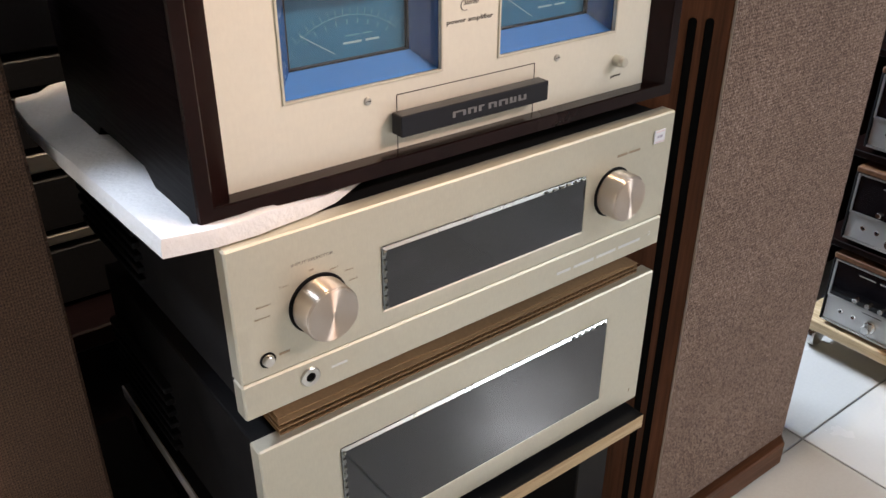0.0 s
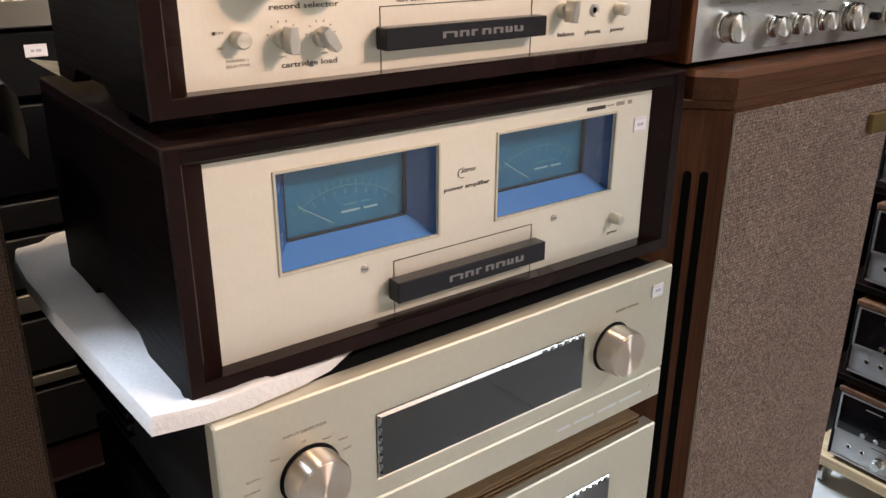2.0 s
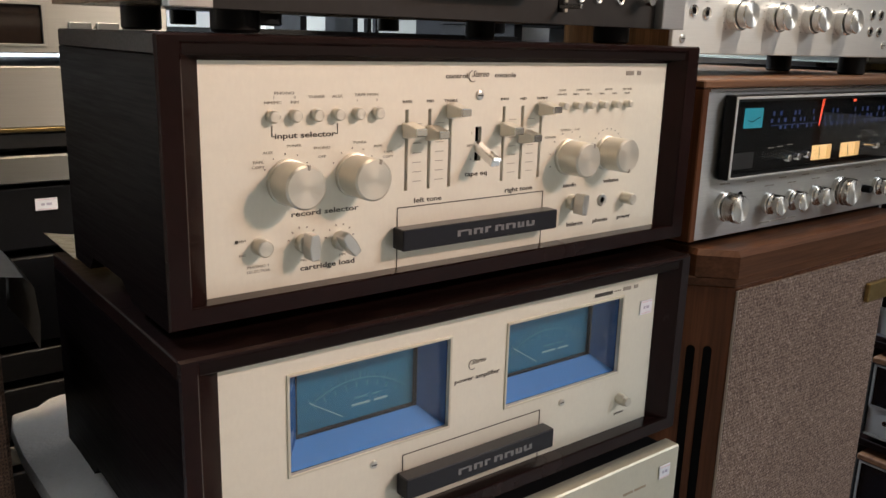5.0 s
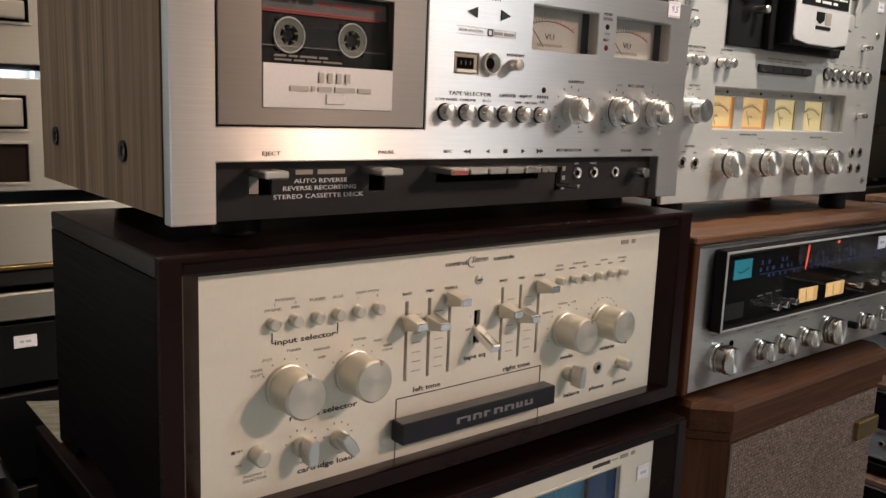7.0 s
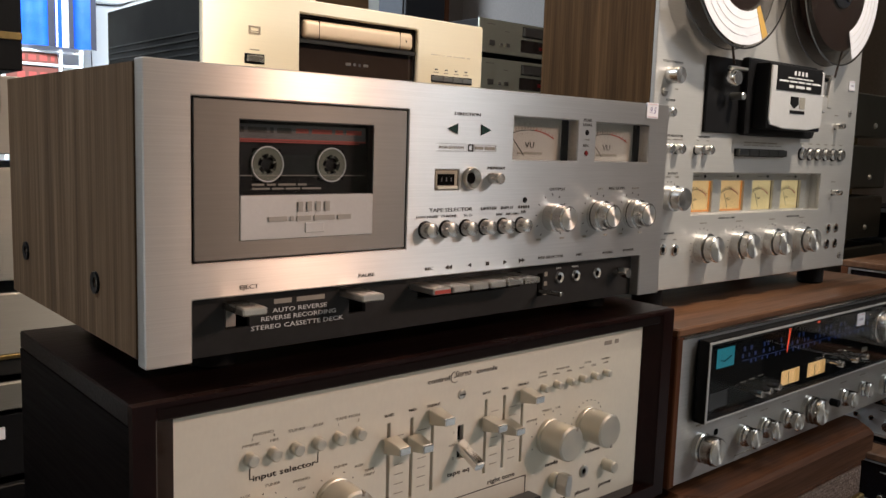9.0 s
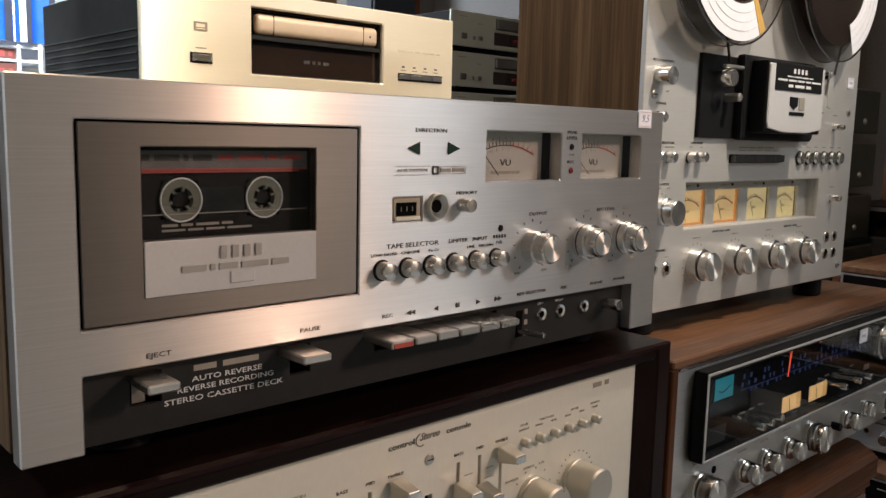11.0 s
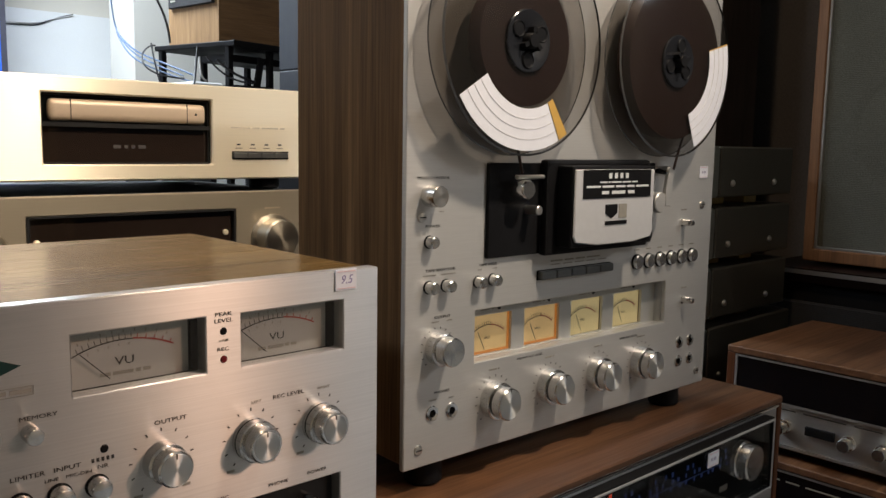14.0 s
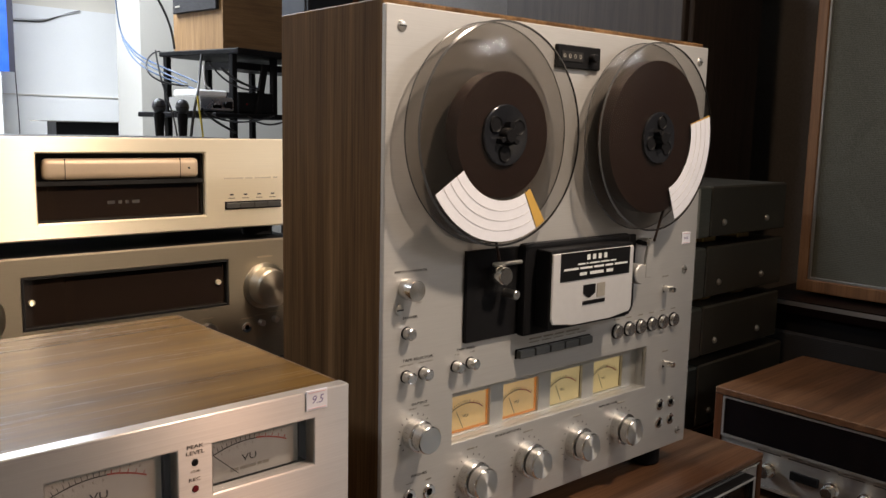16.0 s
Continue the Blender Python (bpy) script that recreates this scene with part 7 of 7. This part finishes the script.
part("button_block", box(.118, .130, -.0052, -.0039, .012, .040, .0005), "black", bx)
part("lid", box(.004, .125, .02, .18, .0525, .078, .006), "wall_white", bx)
part("foot_strip", box(.01, .12, .01, .19, 0, .004), "black", bx)
ub = thing("black_audio_box", "black receiver box among cables on the rack", "receiver box", (1.610, 2.320, 1.3885), 6)
part("body", box(0, .150, 0, .22, .003, .075, .003), "black", ub)
part("foot_strip", box(.01, .14, .01, .20, 0, .003), "black", ub)
part("indicator", box(.030, .036, -.001, .0005, .030, .036), "red_led", ub)
for mx in (1.307, 1.388):
    mc = thing("microphone", "black handheld microphone standing upright", "microphone", (mx, 2.30, 1.235), 0, "microphones by the rack")
    m1 = part("body", lathe([(0, 0), (.010, 0), (.011, -.03), (.017, -.125), (.018, -.145), (0, -.145)], 24), "black", mc, smooth=True)
    moved(m1, 0, 0, 0, -90, 0, 0)
    bm = bmesh.new()
    bmesh.ops.create_uvsphere(bm, u_segments=24, v_segments=14, radius=.0225)
    bmesh.ops.scale(bm, vec=(1, 1, 1.15), verts=bm.verts)
    moved(part("head_grille", bm, "mesh_grey", mc, smooth=True), 0, 0, .168)
    part("head_ring", lathe([(.0225, .002), (.0235, 0), (.0225, -.002)], 24), "strip", mc).matrix_local = pose(0, 0, .166, 90)
ms = thing("rack_ledge", "black ledge in front of the rack", "ledge", (1.24, 2.20, 0))
part("ledge_board", box(0, .23, 0, .20, 1.215, 1.235, .002), "black_metal", ms)
part("ledge_side", box(.0, .02, 0, .20, 0, 1.2148), "black_metal", ms)
part("ledge_side", box(.21, .23, 0, .20, 0, 1.2148), "black_metal", ms)

# cables at the back rack
random.seed(11)
cab = [("cable_blue", [(1.418, 2.95, 1.95), (1.421, 2.95, 1.742), (1.429, 2.9, 1.662), (1.427, 2.8, 1.606), (1.409, 2.65, 1.561), (1.42, 2.5, 1.521), (1.445, 2.38, 1.486)], .0028),
       ("cable_blue", [(1.430, 2.92, 1.68), (1.435, 2.82, 1.615), (1.43, 2.66, 1.57), (1.45, 2.52, 1.535), (1.50, 2.40, 1.49)], .0032),
       ("cable_blue", [(1.426, 2.90, 1.665), (1.418, 2.80, 1.59), (1.40, 2.65, 1.545), (1.43, 2.5, 1.50), (1.48, 2.40, 1.47)], .0028),
       ("cable_black", [(1.46, 2.64, 1.610), (1.43, 2.62, 1.606), (1.35, 2.5, 1.569), (1.328, 2.45, 1.527), (1.343, 2.42, 1.494), (1.396, 2.4, 1.479), (1.449, 2.38, 1.477)], .0031),
       ("cable_black", [(1.385, 2.5, 1.60), (1.377, 2.45, 1.501), (1.384, 2.4, 1.422), (1.408, 2.4, 1.354), (1.42, 2.4, 1.25)], .0031),
       ("cable_black", [(1.485, 2.35, 1.585), (1.464, 2.33, 1.501), (1.428, 2.26, 1.451), (1.407, 2.26, 1.383), (1.40, 2.27, 1.28)], .0049),
       ("cable_black", [(1.452, 2.25, 1.384), (1.516, 2.25, 1.351), (1.604, 2.25, 1.346), (1.719, 2.26, 1.383)], .0031),
       ("cable_black", [(1.433, 2.25, 1.399), (1.453, 2.25, 1.375), (1.495, 2.25, 1.347), (1.56, 2.25, 1.32)], .0043),
       ("cable_black", [(1.546, 2.33, 1.545), (1.575, 2.31, 1.510), (1.61, 2.30, 1.490), (1.68, 2.30, 1.475)], .0046),
       ("cable_black", [(1.500, 2.32, 1.555), (1.52, 2.30, 1.520), (1.56, 2.29, 1.470), (1.66, 2.28, 1.468)], .0034),
       ("cable_black", [(1.62, 2.30, 1.385), (1.66, 2.26, 1.345), (1.72, 2.26, 1.335), (1.80, 2.28, 1.38)], .0034),
       ("cable_white", [(1.466, 2.30, 1.547), (1.463, 2.29, 1.504), (1.459, 2.28, 1.47), (1.48, 2.28, 1.468)], .0031),
       ("cable_yellow", [(1.415, 2.24, 1.44), (1.418, 2.24, 1.393), (1.430, 2.24, 1.341), (1.435, 2.24, 1.27)], .0034),
       ("cable_black", [(1.447, 2.62, 1.80), (1.478, 2.61, 1.738), (1.493, 2.60, 1.698), (1.50, 2.60, 1.62)], .0043),
       ("cable_black", [(1.583, 4.952, 1.643), (1.584, 4.952, 1.539), (1.597, 4.952, 1.366), (1.59, 4.952, 1.1)], .0027),
       ("cable_black", [(1.570, 4.952, 1.921), (1.681, 4.952, 1.927), (1.778, 4.952, 1.923), (1.828, 4.952, 1.977), (1.963, 4.952, 2.015)], .0036),
       ("cable_white", [(1.570, 4.950, 1.935), (1.690, 4.950, 1.937), (1.778, 4.950, 1.945), (1.828, 4.950, 1.975), (1.963, 4.950, 2.010)], .0027)]
for m, pts, r in cab:
    c = tube([Vector(p) for p in pts], r, "cable", m)
    tagged(c, {"cable_blue": "blue network cable hanging loose", "cable_black": "black cable hanging loose by the rack", "cable_yellow": "yellow cable hanging by the rack", "cable_white": "white cable hanging loose"}[m], "cable", "loose cables")
bk = thing("black_box", "flat black box on a white ledge", "box", (1.258, 3.20, 1.262))
part("box_body", box(0, .255, 0, .12, 0, .084, .002), "black", bk)
part("lid_edge", box(-.066, .255, -.01, .12, .0842, .088), "grey_ink", bk)
lg = thing("white_ledge", "white ledge in the back room", "ledge", (1.10, 3.16, 0))
part("ledge_board", box(0, .46, 0, .22, 1.23, 1.2618, .002), "wall_white", lg)
part("ledge_front", box(0, .46, .02, .05, 0, 1.2298, .002), "wall_white", lg)

# ---- right-hand side: units that face west ----


def west_receiver(at, length, h, depth, top, kind_label, knobs, split=.50, sides=(.012, "teak_z"), group="receivers in the side stack"):
    """A receiver whose front looks along -x; local x runs along its front from its north end, local y to its back."""
    t = thing("stereo_receiver", kind_label, "receiver", at, -90, group)
    part("top_board", box(0, length, -.004, depth, h - .010, h, .0012), top, t, "wooden top")
    for a, b in ((0, sides[0]), (length - sides[0], length)):
        part("side_board", box(a, b, -.0035, depth, .008, h - .0102, .001), sides[1], t)
    part("chassis", box(sides[0] + .0005, length - sides[0] - .0005, .004, depth - .004, .010, h - .0105), "black_metal", t)
    band = h * split
    part("lower_panel", box(sides[0] + .0005, length - sides[0] - .0005, -.001, .0035, .012, band, .0008), "alu_recv", t, "brushed lower panel")
    part("dial_glass", box(sides[0] + .0040, length - sides[0] - .0040, -.002, .0035, band + .002, h - .014, .0006), "lux_black", t, "black dial glass")
    part("upper_trim", box(sides[0] + .0005, length - sides[0] - .0005, -.0035, -.0015, h - .0140, h - .0115), "alu", t, "thin bright trim")
    part("end_trim", box(sides[0] + .0005, sides[0] + .0040, -.0035, -.0015, band + .002, h - .0140), "alu", t)
    part("band_trim", box(sides[0] + .0005, length - sides[0] - .0005, -.0035, -.0015, band - .001, band + .002), "alu", t, "thin bright trim")
    part("foot_trim", box(sides[0] + .0005, length - sides[0] - .0005, -.0035, -.0005, .0085, .0120), "alu", t)
    if split < .45:
        for x in (.055, .078, .101, .30, .323):
            round_part("push_button", [(0, .001), (.0048, .001), (.0048, -.0060), (.0040, -.0072), (0, -.0072)], "chrome", t, x, band + .0110, -.002, 20)
        word_bars(.05, .30, h - .026, .0020, "grey_ink", t, -.0026, (3, 2, 5, 2, 4, 3, 2))
    word_bars(.07, .40, band - .007, .0014, "black_ink", t, -.0016, (3, 5, 3, 4, 6, 3))
    for x, r in knobs:
        round_part("rotary_knob", [(0, .001), (r * .80, .001), (r * .80, -.005), (r * .58, -.006), (r * .64, -.020), (r * .58, -.0215), (0, -.0215)], "knob", t, x, h * split * .56, -.001, 32, "ribbed chrome knob")
    for x in (.034, .058):
        jack(t, x, h * .26, .0042, -.001)
    part("push_key", box(.120, .160, -.005, -.0008, h * .25, h * .34, .001), "black", t)
    feet(t, .04, length - .04, .04, depth - .04, 0, .0085, .016)
    return t


KNB = [(.090, .0130), (.178, .0130), (.222, .0130), (.30, .0130), (.345, .0130), (.40, .0160)]
west_receiver((1.250, .200, .836), .50, .140, .275, "walnut_y", "walnut-cased receiver with black dial and chrome knobs, top of a stack", KNB)
zs_ = [(1.150, .110, .0650, .145), (1.150, .110, .2330, .140), (1.160, .115, .3960, .142), (1.175, .130, .5600, .130), (1.230, .180, .6930, .138)]
for x, y, z, h in zs_:
    west_receiver((x, y, z), .48, h, .30, "walnut_y", "dark-dialled silver receiver in a stack along the wall", KNB, .42, (.004, "black_metal"))
    if z > .1:
        p = thing("plank_shelf", "thin plank between stacked receivers", "shelf", (x - .004, y + .02, z - .012), -90, "planks in the side stack")
        part("board", box(-.02, .54, 0, .34, 0, .0118, .001), "espresso_x", p)
p = thing("wheeled_board", "plywood dolly board with castors under the receivers", "dolly", (1.140, .15, 0), -90)
part("board", box(0, .62, 0, .36, .046, .0648, .001), "ply", p)
for a in (.03, .56):
    for b in (.03, .30):
        w = part("castor", lathe([(0, -.009), (.021, -.009), (.023, -.006), (.023, .006), (.021, .009), (0, .009)], 24), "steel", p, smooth=True)
        moved(w, a, b, .0231, 0, 0, 90)
        part("castor_fork", box(a - .012, a + .012, b - .004, b + .004, .040, .0462, .001), "steel", p)

for i, (z, h, dx, dd) in enumerate(((1.184, .080, 0, .285), (1.087, .081, -.005, .290), (.991, .081, -.006, .290), (.873, .103, -.010, .320))):
    t = thing("dark_gold_amplifier", "dark gold component amplifier with a silver front, stacked", "amplifier", (1.290 + dx, .274 + .43, z), -90, "dark gold amplifiers in a stack")
    part("case", box(.0, .430, .040, dd, .0, h, .0025), "dark_gold", t, "dark gold side panel")
    part("front_plate", box(-.001, .431, 0, .036, .0, h, .003), "grey_gold", t, "silver-grey front")
    part("front_gap", box(.002, .428, .0362, .0398, .002, h - .002), "black", t)
    for b in (.078, .217):
        s = part("side_screw", lathe([(0, -.003), (.0032, -.003), (.0052, -.0012), (.0055, .001)], 20), "steel", t, smooth=True)
        moved(s, .431, b, .022, 0, 0, 90)
    if i < 3:
        for b in (.09, .20):
            part("foot", box(.36, .40, b - .02, b + .02, -.0145, -.0002, .002), "brass", t)
st = thing("dark_stand", "dark stand under the stacked dark gold amplifiers", "stand", (1.285, .27, 0))
part("stand_body", box(0, .33, .003, .43, 0, .868, .003), "espresso_z", st)
part("stand_top", box(-.004, .334, 0, .434, .8682, .8725, .001), "espresso_x", st)

M["frame_wood"] = wood("orange_frame_wood", (0.12, 0.055, 0.022), (0.20, 0.095, 0.04), (0.27, 0.14, 0.065), "z", 0.45, 40, 2.0)
M["olive_x"] = cloth("olive_cloth", (0.062, 0.065, 0.052), (0.105, 0.108, 0.088), (0.150, 0.152, 0.126), 0.0026)
M["cloth_black_y"] = M["cloth_black"]
bs = thing("large_framed_loudspeaker", "large loudspeaker with olive grille in a light wooden frame", "loudspeaker", (1.712, .306, 1.052), -90)
L, H_ = .72, .90
part("cabinet", box(.0, L, .012, .40, .0, H_, .004), "espresso_z", bs)
fr = holed(0, L, 0, H_, -.004, .0118, [(.020, L - .020, .024, H_ - .020)], .002)
part("frame", fr, "frame_wood", bs, "orange-brown wooden frame")
part("trim", holed(.0200, L - .0200, .0240, H_ - .0200, -.0015, .0085, [(.0245, L - .0245, .0285, H_ - .0245)], .0006), "alu", bs, "silver inner trim")
g = part("grille", box(.0246, L - .0246, .0030, .0080, .0286, H_ - .0246), "olive_x", bs, "olive grille cloth")
# Raised cloth rings stand in for the woofers' shade showing through the grille.
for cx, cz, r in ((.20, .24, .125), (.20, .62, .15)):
    o = part("woofer_shade_ring", lathe([(r - .012, .0), (r, -.0012), (r + .012, .0)], 48), "olive_x", g, smooth=True)
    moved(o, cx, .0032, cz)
lo = thing("black_loudspeaker", "large black loudspeaker carrying the framed one", "loudspeaker", (1.640, .36, 0), -90)
part("cabinet", box(0, .80, .010, .48, 0, 1.020, .004), "black_metal", lo)
part("grille", box(.02, .78, 0, .0098, .03, .985, .004), "cloth_black_y", lo)
part("top_edge", box(-.002, .802, -.006, .482, 1.0202, 1.046, .002), "espresso_x", lo)
part("edge_trim", box(-.003, .803, -.0075, -.0062, 1.036, 1.044), "alu", lo)
for nm, at, w, d, h in (("tall_dark_cabinet", (1.62, .52, 0), .30, .50, 2.15), ("tall_dark_loudspeaker", (1.90, .92, 0), .24, .32, 1.86)):
    c = thing(nm, "tall dark cabinet standing behind the stacked amplifiers", "cabinet", at)
    part("body", box(0, w, .012, d, 0, h, .004), "cabinet_brown", c)
    part("front", box(.015, w - .015, 0, .0118, .03, h - .03, .003), "cloth_black" if "loud" in nm else "cabinet_brown", c)

# ---- loudspeaker at the near left ----
ls = thing("brown_loudspeaker", "dark brown loudspeaker with coarse grille cloth", "loudspeaker", (-.440, .150, 0))
part("cabinet", box(0, .363, .012, .30, 0, .832, .003), "espresso_z", ls)
part("grille", box(.006, .365, 0, .0118, .02, .826, .003), "tweed_dark", ls, "brown grille cloth")
part("top_board", box(-.004, .368, -.006, .305, .8322, .848, .003), "espresso_x", ls)
fl = thing("paper_sleeve", "tan paper sleeve lying folded over the loudspeaker top", "paper sleeve", (-.143, .140, .8485))
bm = bmesh.new()
prof = [(-.10, .004), (-.05, .010), (-.01, .011), (.045, .012), (.082, .006), (.088, -.002), (.090, -.026), (.0885, -.046)]
prev = None
for x, z in prof:
    row = [bm.verts.new((x, y, z + .002 * math.sin(y * 40))) for y in (-.015, .02, .06, .10)]
    if prev:
        for a in range(3):
            bm.faces.new((prev[a], row[a], row[a + 1], prev[a + 1]))
    prev = row
bmesh.ops.solidify(bm, geom=list(bm.faces), thickness=.0012)
part("sleeve", bm, "paper_tan", fl, smooth=True)

# tan card scrap on the power amplifier
sc = thing("card_scrap", "curled tan card scrap under the control amplifier", "card", (.020, .180, .8385))
bm = bmesh.new()
prev = None
for i in range(13):
    x = -.035 + .11 * i / 12
    row = [bm.verts.new((x, y, .001 + .006 * ((x - .03) / .06) ** 2)) for y in (0, .05, .10)]
    if prev:
        for a in range(2):
            bm.faces.new((prev[a], row[a], row[a + 1], prev[a + 1]))
    prev = row
bmesh.ops.solidify(bm, geom=list(bm.faces), thickness=.0012)
part("scrap", bm, "ply", sc, smooth=True)

# ---- floor tiles ----
TS = .60
tile_mesh = None
for i in range(-3, 7):
    for k in range(-6, 6):
        x, y = .915 - TS * 1 + i * TS, -.02 + k * TS
        if not (-2.2 < x + TS / 2 < 3.6 and -3.6 < y + TS / 2 < 3.4):
            continue
        if tile_mesh is None:
            t = part("tile", box(0, TS - .003, 0, TS - .003, -.008, 0, .0010), "tile", floor)
            tile_mesh = t
            moved(t, x, y, 0)
        else:
            moved(twin(tile_mesh, 0, 0, 0), x, y, 0)
